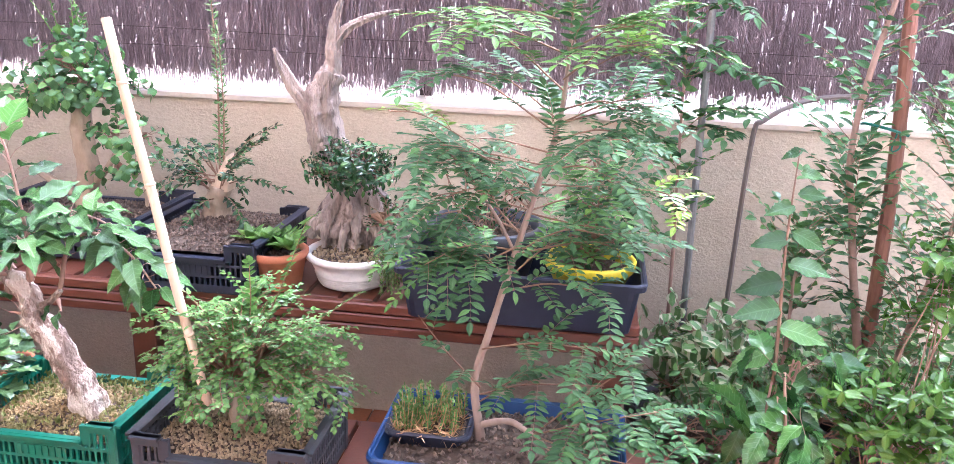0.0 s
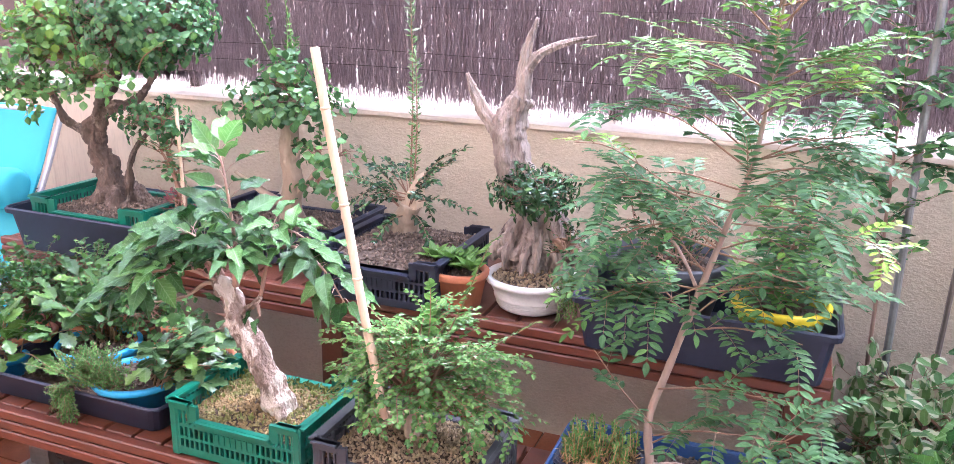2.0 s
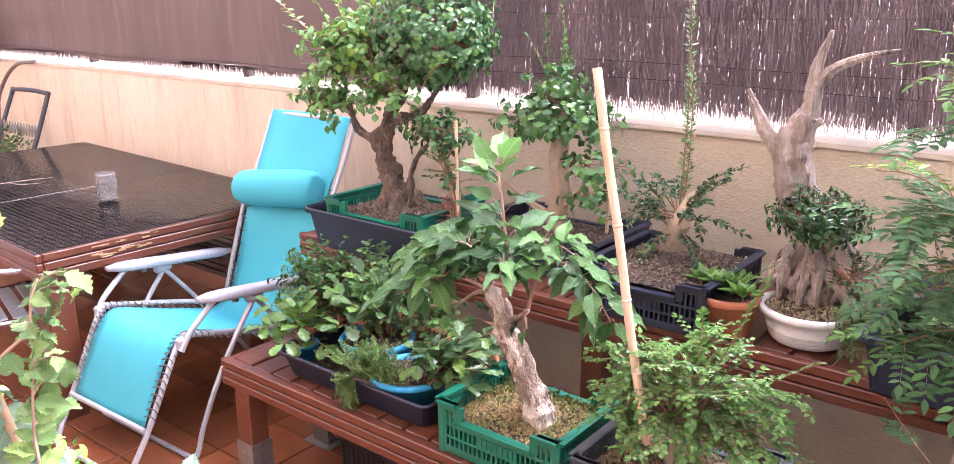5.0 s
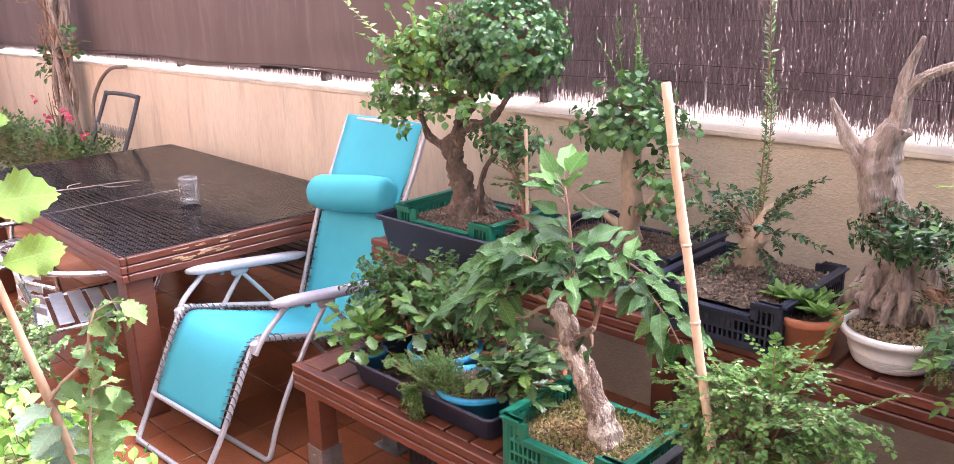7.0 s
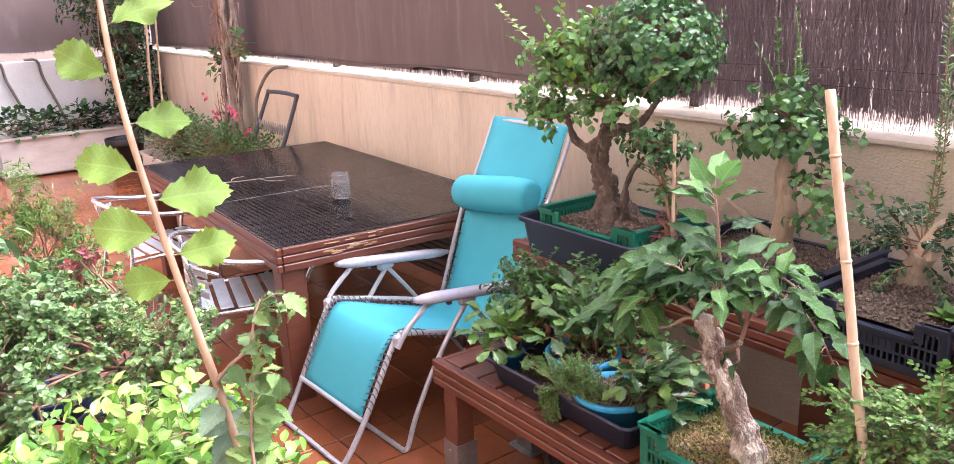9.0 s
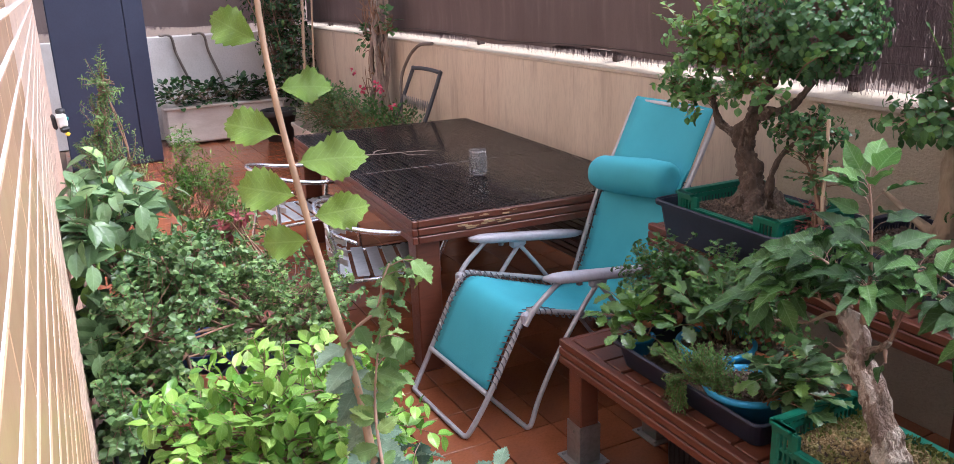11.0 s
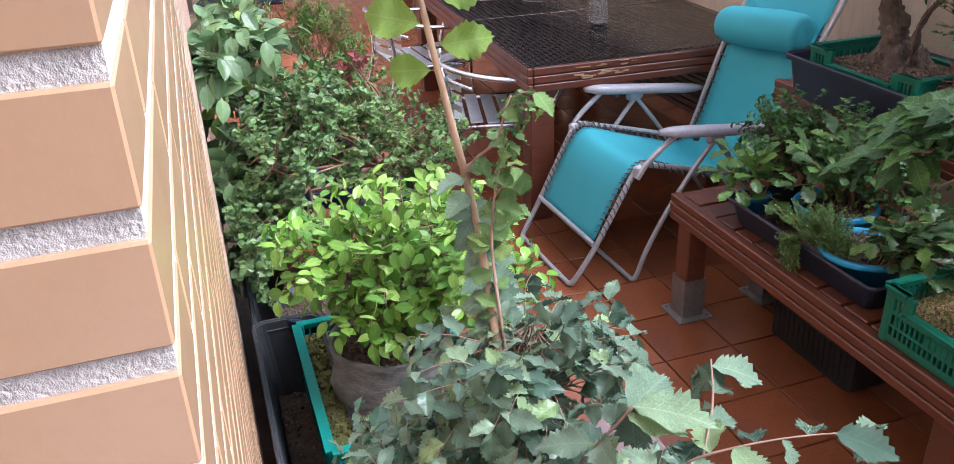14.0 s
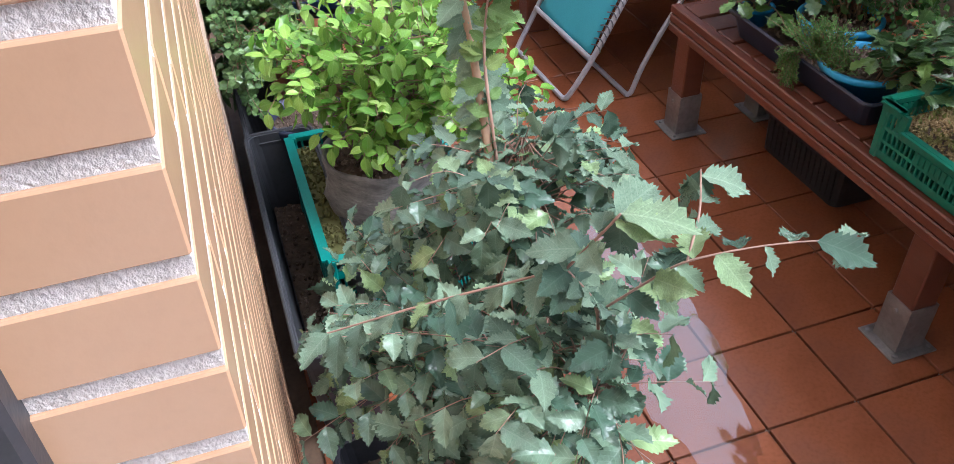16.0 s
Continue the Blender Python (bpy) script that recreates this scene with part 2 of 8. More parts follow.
M["bark_cork"] = surface("corky_elm_bark", (0.074, 0.054, 0.041), (0.176, 0.121, 0.088), 26, (1, 1, 0.45), 90, rough=0.85, bump=1.0, dist=0.02, stain=(0.257, 0.203, 0.155), stain_scale=34, stain_at=(0.56, 0.66))
M["bark_flaky"] = surface("flaking_mulberry_bark", (0.17, 0.12, 0.09), (0.37, 0.28, 0.22), 26, (1, 1, 0.4), 110, rough=0.85, bump=1.0, dist=0.018, stain=(0.52, 0.45, 0.37), stain_scale=26, stain_at=(0.5, 0.54))
M["dead"] = surface("weathered_deadwood", (0.22, 0.17, 0.14), (0.46, 0.375, 0.31), 16, (1, 1, 0.16), 80, rough=0.85, bump=1.0, dist=0.02, stain=(0.07, 0.052, 0.045), stain_scale=24, stain_at=(0.55, 0.68))
M["cut"] = surface("fresh_cut_wood", (0.5, 0.37, 0.25), (0.64, 0.49, 0.35), 12, (3, 3, 0.5), rough=0.6)
M["twig_brown"] = surface("brown_twig", (0.2, 0.11, 0.065), (0.3, 0.18, 0.11), 14, rough=0.7)
M["pebble_moss"] = surface("mossy_gravel", (0.206, 0.143, 0.060), (0.293, 0.214, 0.099), 12, rough=0.75, island=0.22, stain=(0.135, 0.135, 0.036), stain_scale=12, stain_at=(0.46, 0.66))
M["stem_tan"] = surface("tan_young_stem", (0.25, 0.175, 0.13), (0.36, 0.265, 0.2), 14, (1, 1, 0.3), 60, rough=0.75, bump=0.3)
M["twig_red"] = surface("reddish_young_stem", (0.26, 0.155, 0.11), (0.36, 0.23, 0.165), 12, rough=0.6)
M["cane"] = surface("bamboo_cane", (0.5, 0.37, 0.24), (0.62, 0.48, 0.34), 9, (3, 3, 0.6), rough=0.5, bump=0.15, stain=(0.38, 0.24, 0.12), stain_scale=10)
M["stake"] = surface("red_wood_stake", (0.2, 0.085, 0.055), (0.3, 0.135, 0.085), 9, (3, 3, 0.4), rough=0.6, bump=0.3)
M["pipe"] = surface("dark_irrigation_pipe", (0.13, 0.1, 0.08), (0.2, 0.16, 0.13), 9, rough=0.5)
M["grey_pole"] = surface("grey_metal_pole", (0.2, 0.2, 0.19), (0.3, 0.3, 0.28), 9, rough=0.4, metal=0.5)
M["mesh"] = surface("black_lattice_mesh", (0.012, 0.011, 0.011), (0.025, 0.022, 0.022), 20, rough=0.12, rough2=0.25, bump=0.05)
M["table_top"] = surface("wet_dark_tabletop", (0.022, 0.013, 0.01), (0.045, 0.024, 0.017), 3, (1, 6, 1), rough=0.03, rough2=0.22, bump=0.05)
M["bag"] = surface("grey_cloth_bag", (0.1, 0.1, 0.095), (0.24, 0.235, 0.22), 14, (1, 1, 3), 60, rough=0.75, bump=0.8, dist=0.008)
M["stone"] = surface("cast_stone_trough", (0.55, 0.48, 0.41), (0.66, 0.6, 0.53), 6, (1, 1, 3), rough=0.7, bump=0.6, dist=0.008)
M["black_pot"] = surface("black_nursery_pot", (0.014, 0.014, 0.015), (0.026, 0.026, 0.028), 6, rough=0.45)
M["pink"] = leafy("pink_petals", (0.65, 0.04, 0.12), (0.8, 0.1, 0.2))
M["red_leaf"] = leafy("dark_red_leaves", (0.2, 0.03, 0.04), (0.32, 0.07, 0.07))
g = M["glass"] = bpy.data.materials.new("clear_glass")
g.use_nodes = True
gp = g.node_tree.nodes["Principled BSDF"]
gp.inputs["Transmission Weight"].default_value, gp.inputs["Roughness"].default_value, gp.inputs["IOR"].default_value = 0.93, 0.04, 1.45
w = M["water"] = bpy.data.materials.new("puddle_water")
w.use_nodes = True
wt, wg, wm, wf = (w.node_tree.nodes.new("ShaderNode" + k) for k in ("BsdfTransparent", "BsdfGlossy", "MixShader", "LayerWeight"))
wt.inputs["Color"].default_value = (1, 1, 1, 1)
wg.inputs["Roughness"].default_value, wf.inputs["Blend"].default_value = 0.04, 0.42
film = M["film"] = bpy.data.materials.new("thin_rain_film")
film.use_nodes = True
ft, fg, fm, ff = (film.node_tree.nodes.new("ShaderNode" + k) for k in ("BsdfTransparent", "BsdfGlossy", "MixShader", "Fresnel"))
fg.inputs["Roughness"].default_value, ff.inputs["IOR"].default_value = 0.1, 1.33
for a, b in ((ff.outputs[0], fm.inputs[0]), (ft.outputs[0], fm.inputs[1]), (fg.outputs[0], fm.inputs[2]), (fm.outputs[0], film.node_tree.nodes["Material Output"].inputs["Surface"])):
    film.node_tree.links.new(a, b)
for a, b in ((wf.outputs["Facing"], wm.inputs[0]), (wt.outputs[0], wm.inputs[1]), (wg.outputs[0], wm.inputs[2]), (wm.outputs[0], w.node_tree.nodes["Material Output"].inputs["Surface"])):
    w.node_tree.links.new(a, b)
M["l_mul"] = leafy("mulberry_leaf", (0.029, 0.094, 0.022), (0.070, 0.180, 0.038), (0.120, 0.270, 0.060), 0.17, 0.28, None, 0.95)
M["l_mul_young"] = leafy("young_mulberry_leaf", (0.121, 0.296, 0.067), (0.194, 0.389, 0.103), None, 0.24, 0.4, None, 0.8)
M["l_ball"] = leafy("dense_crown_leaf", (0.063, 0.164, 0.062), (0.122, 0.265, 0.094), (0.172, 0.356, 0.091), 0.34, 0.36)
M["l_loose"] = leafy("loose_elm_leaf", (0.111, 0.264, 0.066), (0.189, 0.394, 0.108), (0.252, 0.486, 0.094), 0.36, 0.42)
M["l_elm"] = leafy("elm_leaf", (0.093, 0.176, 0.116), (0.250, 0.371, 0.242), (0.315, 0.464, 0.204), 0.22, 0.26)
M["l_elm_top"] = leafy("young_elm_leaf", (0.147, 0.270, 0.033), (0.218, 0.366, 0.055), None, 0.4, 0.35)
M["l_lime"] = leafy("lime_green_leaf", (0.11, 0.29, 0.032), (0.31, 0.56, 0.09), (0.46, 0.68, 0.18), 0.18, 0.3)
M["l_dark"] = leafy("dark_glossy_leaf", (0.024, 0.070, 0.023), (0.052, 0.125, 0.039), (0.091, 0.186, 0.046), 0.3, 0.28)
M["l_pin"] = leafy("pinnate_leaflet", (0.053, 0.129, 0.045), (0.090, 0.193, 0.068), (0.112, 0.240, 0.062), 0.62, 0.45)
M["l_bright"] = leafy("bright_fine_leaf", (0.050, 0.144, 0.031), (0.088, 0.216, 0.047), (0.140, 0.288, 0.057), 0.36, 0.38)
M["l_round"] = leafy("rounded_elm_crown_leaf", (0.070, 0.169, 0.059), (0.125, 0.269, 0.083), (0.182, 0.359, 0.083), 0.34, 0.4)
M["l_olive"] = leafy("grey_green_olive_leaf", (0.087, 0.180, 0.057), (0.173, 0.311, 0.100), None, 0.34, 0.22)
M["l_fine"] = leafy("fine_bright_leaf", (0.080, 0.198, 0.036), (0.139, 0.292, 0.057), (0.179, 0.345, 0.076), 0.42, 0.38)
M["l_oak"] = leafy("oak_seedling_leaf", (0.054, 0.117, 0.037), (0.096, 0.184, 0.058), (0.154, 0.274, 0.058), 0.36, 0.36)
M["l_oak_bright"] = leafy("bright_oak_leaf", (0.074, 0.172, 0.025), (0.119, 0.229, 0.044), None, 0.36, 0.38)
M["l_grey"] = leafy("grey_green_leaf", (0.107, 0.209, 0.058), (0.212, 0.361, 0.107), (0.277, 0.416, 0.111), 0.32, 0.24)
M["l_ivy"] = leafy("variegated_leaf", (0.098, 0.234, 0.066), (0.184, 0.351, 0.101), None, 0.4, 0.34, (0.55, 0.56, 0.36))
M["whip"] = surface("tan_young_bark", (0.25, 0.155, 0.09), (0.35, 0.235, 0.145), 18, (1, 1, 0.4), 90, rough=0.6, bump=0.4, dist=0.003, stain=(0.42, 0.28, 0.16), stain_scale=20)
M["l_broad"] = leafy("grey_green_glossy_leaf", (0.112, 0.212, 0.085), (0.223, 0.359, 0.160), (0.323, 0.517, 0.113), 0.22, 0.3)
M["l_fresh"] = leafy("fresh_green_leaflet", (0.073, 0.180, 0.021), (0.116, 0.252, 0.037), None, 0.34, 0.38)
M["l_tip"] = leafy("yellow_green_tip_leaf", (0.227, 0.413, 0.031), (0.304, 0.503, 0.051), None, 0.38, 0.4)
M["l_pin_top"] = leafy("light_pinnate_leaflet", (0.095, 0.218, 0.041), (0.149, 0.298, 0.064), (0.202, 0.363, 0.060), 0.62, 0.45)
M["l_sed"] = leafy("succulent_sprig", (0.103, 0.225, 0.031), (0.170, 0.320, 0.057), None, 0.5)
M["l_moss"] = leafy("moss_sprig", (0.12, 0.14, 0.03), (0.2, 0.22, 0.06), None, 0.7)
M["l_straw"] = leafy("straw_fibre", (0.5, 0.28, 0.1), (0.62, 0.4, 0.2), None, 0.7)


# ---- mesh helpers ----
def bm_new():
    return bmesh.new()


def mesh_from(name, bm, material, smooth=False):
    me = bpy.data.meshes.new(name)
    bm.normal_update()
    bm.to_mesh(me)
    bm.free()
    me.materials.append(material)
    if smooth:
        for poly in me.polygons:
            poly.use_smooth = True
    return me


def part(name, bm, material, parent, label="", smooth=False):
    ob = new(name, mesh_from(name, bm, material, smooth))
    ob.parent = parent
    if label:
        ob["label"] = label
    return ob


def data_part(name, verts, faces, material, parent, label="", smooth=True, kind=""):
    me = bpy.data.meshes.new(name)
    me.from_pydata(verts, [], faces)
    me.materials.append(material)
    if smooth:
        me.polygons.foreach_set("use_smooth", [True] * len(me.polygons))
    ob = new(name, me)
    ob.parent = parent
    if label:
        ob["label"] = label
    if kind:
        ob["kind"] = kind
    return ob


def thing(name, label, category, at=(0, 0, 0), turn=0.0, group="", kind=""):
    ob = new(name)
    ob.empty_display_size = 0.05
    ob.matrix_world = pose(*at, 0, 0, turn)
    return tagged(ob, label, category, group, kind)


def box(bm, c, s, rot=None, bevel=0.0):
    """A box of size s about c, turned by rot (a 3x3 or 4x4), its edges rounded."""
    r = bmesh.ops.create_cube(bm, size=1.0)
    m = Matrix.Translation(c) @ (rot.to_4x4() if rot else Matrix.Identity(4)) @ Matrix.Diagonal((*s, 1))
    bmesh.ops.transform(bm, matrix=m, verts=r["verts"])
    if bevel:
        edges = list({e for v in r["verts"] for e in v.link_edges})
        bmesh.ops.bevel(bm, geom=edges, offset=bevel, segments=1, affect="EDGES", profile=0.5)


def tube(bm, pts, radii, seg=8, cap=True, rough=0.0, seed=0, flute=0.0):
    """A round bar along pts; radii one number or one a point; rough shakes its skin."""
    rnd = random.Random(seed)
    pts = [Vector(p) for p in pts]
    if isinstance(radii, (int, float)):
        radii = [radii] * len(pts)
    rings = []
    side = None
    for i, p in enumerate(pts):
        d = (pts[min(i + 1, len(pts) - 1)] - pts[max(i - 1, 0)]).normalized()
        if side is None:
            side = d.orthogonal().normalized()
        side = (side - d * side.dot(d)).normalized()
        up = d.cross(side)
        ring = []
        for k in range(seg):
            a = 2 * math.pi * k / seg
            r = radii[i]
            v = p + side * (r * math.cos(a)) + up * (r * math.sin(a))
            if rough:
                k2 = 1 + rough * (1.6 * noise.noise(v * 22 + Vector((seed, 0, 0))) + 0.9 * noise.noise(v * 70) + 0.5 * math.sin(a * 5 + seed + p.z * 9))
                k2 += flute * (math.sin(a * 6 + p.z * 5 + seed) + 0.7 * math.sin(a * 11 - p.z * 8))
                v = p + (v - p) * k2
            ring.append(bm.verts.new(v))
        rings.append(ring)
    for a, b in zip(rings, rings[1:]):
        for k in range(seg):
            bm.faces.new((a[k], a[(k + 1) % seg], b[(k + 1) % seg], b[k]))
    if cap:
        bm.faces.new(rings[0][::-1])
        bm.faces.new(rings[-1])


def smooth_path(pts, n=6):
    """A Catmull-Rom curve through pts."""
    p = [Vector(q) for q in pts]
    p = [p[0] * 2 - p[1]] + p + [p[-1] * 2 - p[-2]]
    out = []
    for i in range(1, len(p) - 2):
        for k in range(n):
            t = k / n
            out.append(0.5 * ((2 * p[i]) + (p[i + 1] - p[i - 1]) * t + (2 * p[i - 1] - 5 * p[i] + 4 * p[i + 1] - p[i + 2]) * t * t
                              + (3 * p[i] - p[i - 1] - 3 * p[i + 1] + p[i + 2]) * t ** 3))
    out.append(p[-2])
    return out


def lerp_list(vals, n):
    x = np.linspace(0, len(vals) - 1, n)
    return list(np.interp(x, range(len(vals)), vals))


def limb(bm, pts, radii, seg=8, n=5, rough=0.0, seed=0, flute=0.0):
    path = smooth_path(pts, n)
    tube(bm, path, lerp_list(radii, len(path)), seg, True, rough, seed, flute)


def lathe(bm, profile, seg=32, c=(0, 0, 0), squash=1.0):
    """Turns (radius, height) pairs about the upright axis through c."""
    rings = []
    for r, z in profile:
        rings.append([bm.verts.new((c[0] + r * math.cos(2 * math.pi * k / seg), c[1] + squash * r * math.sin(2 * math.pi * k / seg), c[2] + z)) for k in range(seg)])
    for a, b in zip(rings, rings[1:]):
        for k in range(seg):
            bm.faces.new((a[k], a[(k + 1) % seg], b[(k + 1) % seg], b[k]))
    bm.faces.new(rings[0][::-1])
    bm.faces.new(rings[-1])


# ---- leaves ----
def leaf_shape(width=0.5, segs=4, fold=0.12, curl=0.25, teeth=0.0, widest=0.45, lobes=0, cols=1, wave=0.0, tip=1.0):
    """A leaf of length 1 along x, folded on its midrib, bent down to its tip, its rim wavy and toothed."""
    verts, faces = [(s, 0.0, -curl * s * s) for s in np.linspace(0, 1, segs + 1)], []
    for sgn in (1, -1):
        row = {(i, 0): i for i in range(segs + 1)}
        for i in range(1, segs):
            s = i / segs
            full = 0.5 * width * (math.sin(math.pi * s ** (math.log(0.5) / math.log(widest)))) ** (0.75 if s < widest else tip)
            odd = 1 if i % 2 else -1
            for c in range(1, cols + 1):
                u, w, x = c / cols, full * c / cols, s
                if c == cols:
                    w *= (1 + lobes * 0.55 * odd) * (1 + 0.16 * teeth * odd)
                    x += teeth * (0.9 if i % 2 else -0.2) / segs
                elif lobes:
                    w *= 1 + lobes * 0.25 * odd
                z = -curl * s * s + fold * w * 2 - 0.35 * fold * u * u * full + wave * u * u * math.sin(11 * s + sgn) * full + 0.02 * teeth * odd * (c == cols)
                row[(i, c)] = len(verts)
                verts.append((x + 0.12 * u * full * (1 - s), sgn * w, z))
        for i in range(segs):
            for c in range(cols):
                loop = [row.get(k) for k in ((i, c), (i + 1, c), (i + 1, c + 1), (i, c + 1))]
                loop = [v for v in loop if v is not None]
                if len(loop) > 2:
                    faces.append(loop if sgn < 0 else loop[::-1])
    return np.array(verts), faces


LEAF = {
    "small": leaf_shape(0.55, 2, 0.1, 0.15),
    "round": leaf_shape(0.85, 4, 0.12, 0.2),
    "oval": leaf_shape(0.48, 5, 0.14, 0.28),
    "leaflet": leaf_shape(0.44, 4, 0.14, 0.12),
    "narrow": leaf_shape(0.26, 2, 0.1, 0.2),
    "needle": leaf_shape(0.1, 2, 0.0, 0.1),
    "glossy": leaf_shape(0.54, 8, 0.12, 0.22, 0.0, 0.47, 0, 2, 0.06, 1.1),
    "toothed": leaf_shape(0.6, 18, 0.16, 0.3, 0.7, 0.45, 0, 2, 0.26, 1.05),
    "toothed_wide": leaf_shape(0.7, 16, 0.14, 0.3, 0.35, 0.56, 0.05, 2, 0.34),
    "broad": leaf_shape(0.52, 16, 0.16, 0.34, 0.3, 0.4, 0, 2, 0.2, 1.15),
    "mulberry": leaf_shape(0.47, 16, 0.22, 0.26, 0.16, 0.38, 0, 2, 0.3, 1.3),
    "oak": leaf_shape(0.54, 11, 0.1, 0.25, 0.1, 0.62, 0.4, 2, 0.14),
    "drop": leaf_shape(0.45, 4, 0.18, 0.3, 0.0, 0.5),
}


def leaf_uv(me, tv, tf, count):
    layer = me.uv_layers.new(name="leaf")
    one = np.concatenate([tv[f][:, :2] for f in tf]).ravel()
    layer.data.foreach_set("uv", np.tile(one, count))


def leaves_mesh(name, spots, shape, material, parent, label="", kind=""):
    """spots: (place, way the leaf points, its upper side, length); all become one mesh."""
    tv, tf = LEAF[shape]
    if not spots:
        return None
    p = np.array([s[0] for s in spots])
    x = np.array([s[1] for s in spots])
    u = np.array([s[2] for s in spots])
    ln = np.array([s[3] for s in spots])
    x /= np.linalg.norm(x, axis=1)[:, None] + 1e-9
    y = np.cross(u, x)
    y /= np.linalg.norm(y, axis=1)[:, None] + 1e-9
    z = np.cross(x, y)
    v = p[:, None, :] + ln[:, None, None] * (tv[None, :, 0:1] * x[:, None, :] + tv[None, :, 1:2] * y[:, None, :] + tv[None, :, 2:3] * z[:, None, :])
    k = len(tv)
    faces = [[i * k + a for a in f] for i in range(len(spots)) for f in tf]
    ob = data_part(name, v.reshape(-1, 3).tolist(), faces, material, parent, label, True, kind)
    leaf_uv(ob.data, tv, tf, len(spots))
    return ob


def leaf_objects(name, spots, shape, material, parent):
    """Leaves that can be told apart: objects of their own on one mesh."""
    tv, tf = LEAF[shape]
    me = bpy.data.meshes.new(name)
    me.from_pydata(tv.tolist(), [], tf)
    me.materials.append(material)
    me.polygons.foreach_set("use_smooth", [True] * len(me.polygons))
    leaf_uv(me, tv, tf, 1)
    for place, way, up, ln in spots:
        x = Vector(way).normalized()
        y = Vector(up).cross(x).normalized()
        z = x.cross(y)
        ob = new(name, me)
        ob.parent = parent
        ob.matrix_basis = Matrix.Translation(place) @ Matrix((x, y, z)).transposed().to_4x4() @ Matrix.Scale(ln, 4)


def rand_dir(rnd):
    z, a = rnd.uniform(-1, 1), rnd.uniform(0, 2 * math.pi)
    r = math.sqrt(1 - z * z)
    return Vector((r * math.cos(a), r * math.sin(a), z))


def twig_leaves(path, rnd, length, gap, style="alt", spread=0.9, lift=0.25, jitter=0.35, tip=True, start=0.1):
    """Leaves along a twig: alt (in turn), pair (opposite), whorl (all round)."""
    out = []
    total = sum((b - a).length for a, b in zip(path, path[1:]))
    n = max(2, int(total / gap))
    for i in range(n):
        s = start + (1 - start) * (i + 0.5) / n
        f = s * (len(path) - 1)
        k = min(int(f), len(path) - 2)
        p = path[k].lerp(path[k + 1], f - k)
        d = (path[k + 1] - path[k]).normalized()
        side = d.cross(Vector((0, 0, 1)))
        if side.length < 0.1:
            side = d.cross(Vector((1, 0, 0)))
        side.normalize()
        upv = side.cross(d)
        sides = {"alt": [1 if i % 2 else -1], "pair": [1, -1], "whorl": [1, -1, 0]}[style]
        for sg in sides:
            if sg == 0 or style == "whorl":
                a = rnd.uniform(0, 6.28)
                out_dir = side * math.cos(a) + upv * math.sin(a)
            else:
                out_dir = side * sg
            way = out_dir * spread + d * 0.6 + upv * lift + rand_dir(rnd) * jitter
            nrm = upv + rand_dir(rnd) * jitter + Vector((0, 0, 0.4))
            out.append((p, way, nrm, length * rnd.uniform(0.65, 1.15)))
    if tip:
        out.append((path[-1], (path[-1] - path[-2]) + rand_dir(rnd) * 0.004, Vector((0, 0, 1)) + rand_dir(rnd) * 0.3, length))
    return out


def crown(bm, spots, hub, c, r, twigs, seed, leaf, gap, twig_len, style="alt", up=0.35, shell=0.55, thick=0.004, droop=0.0, spread=0.9, jitter=0.35, limbs=5, face=0.0):
    """Limbs from hub into the ellipsoid (c, r), twigs on them, leaves on those. Fills bm and spots."""
    rnd = random.Random(seed)
    hub, c = Vector(hub), Vector(c)
    ends = []
    for i in range(limbs):
        q = rand_dir(rnd) * 0.5
        e = c + Vector((q.x * r[0], q.y * r[1], q.z * r[2]))
        mid = hub.lerp(e, 0.5) + rand_dir(rnd) * 0.12 * (e - hub).length
        limb(bm, [hub, mid, e], [thick * 2.2, thick * 1.6, thick], 5, 3)
        ends += [hub.lerp(e, 0.6), mid.lerp(e, 0.5), e]
    for i in range(twigs):
        q = rand_dir(rnd)
        q *= (shell + (1 - shell) * rnd.random()) * rnd.uniform(0.85, 1.06)
        tip = c + Vector((q.x * r[0], q.y * r[1], q.z * r[2]))
        base = min(ends, key=lambda e: (e - tip).length + rnd.random() * 0.3 * max(r))
        outd = (tip - c).normalized() * 0.7 + (tip - base).normalized() * 0.6 + Vector((0, 0, up)) + rand_dir(rnd) * 0.3
        outd.normalize()
        ln = twig_len * rnd.uniform(0.6, 1.25)
        s0 = tip - outd * ln * 0.5
        path = smooth_path([s0, s0 + outd * ln * 0.5 + rand_dir(rnd) * ln * 0.06, s0 + outd * ln + Vector((0, 0, -droop * ln))], 3)
        tube(bm, path, lerp_list([thick * 0.55, thick * 0.25], len(path)), 3, False)
        tube(bm, [base, base.lerp(s0, 0.5) + rand_dir(rnd) * 0.015, s0], [thick * 0.8, thick * 0.7, thick * 0.55], 3, False)
        own = twig_leaves(path, rnd, leaf, gap, style, spread, 0.25, jitter)
        if face:
            out = (tip - c).normalized()
            own = [(p, w - out * (0.7 * face * max(0.0, w.dot(out))) - Vector((0, 0, 0.2 * face)), n.normalized() * (1 - face) + (out + Vector((0, -0.15, 0.4))) * face + rand_dir(rnd) * 0.4, ln) for p, w, n, ln in own]
        spots += own


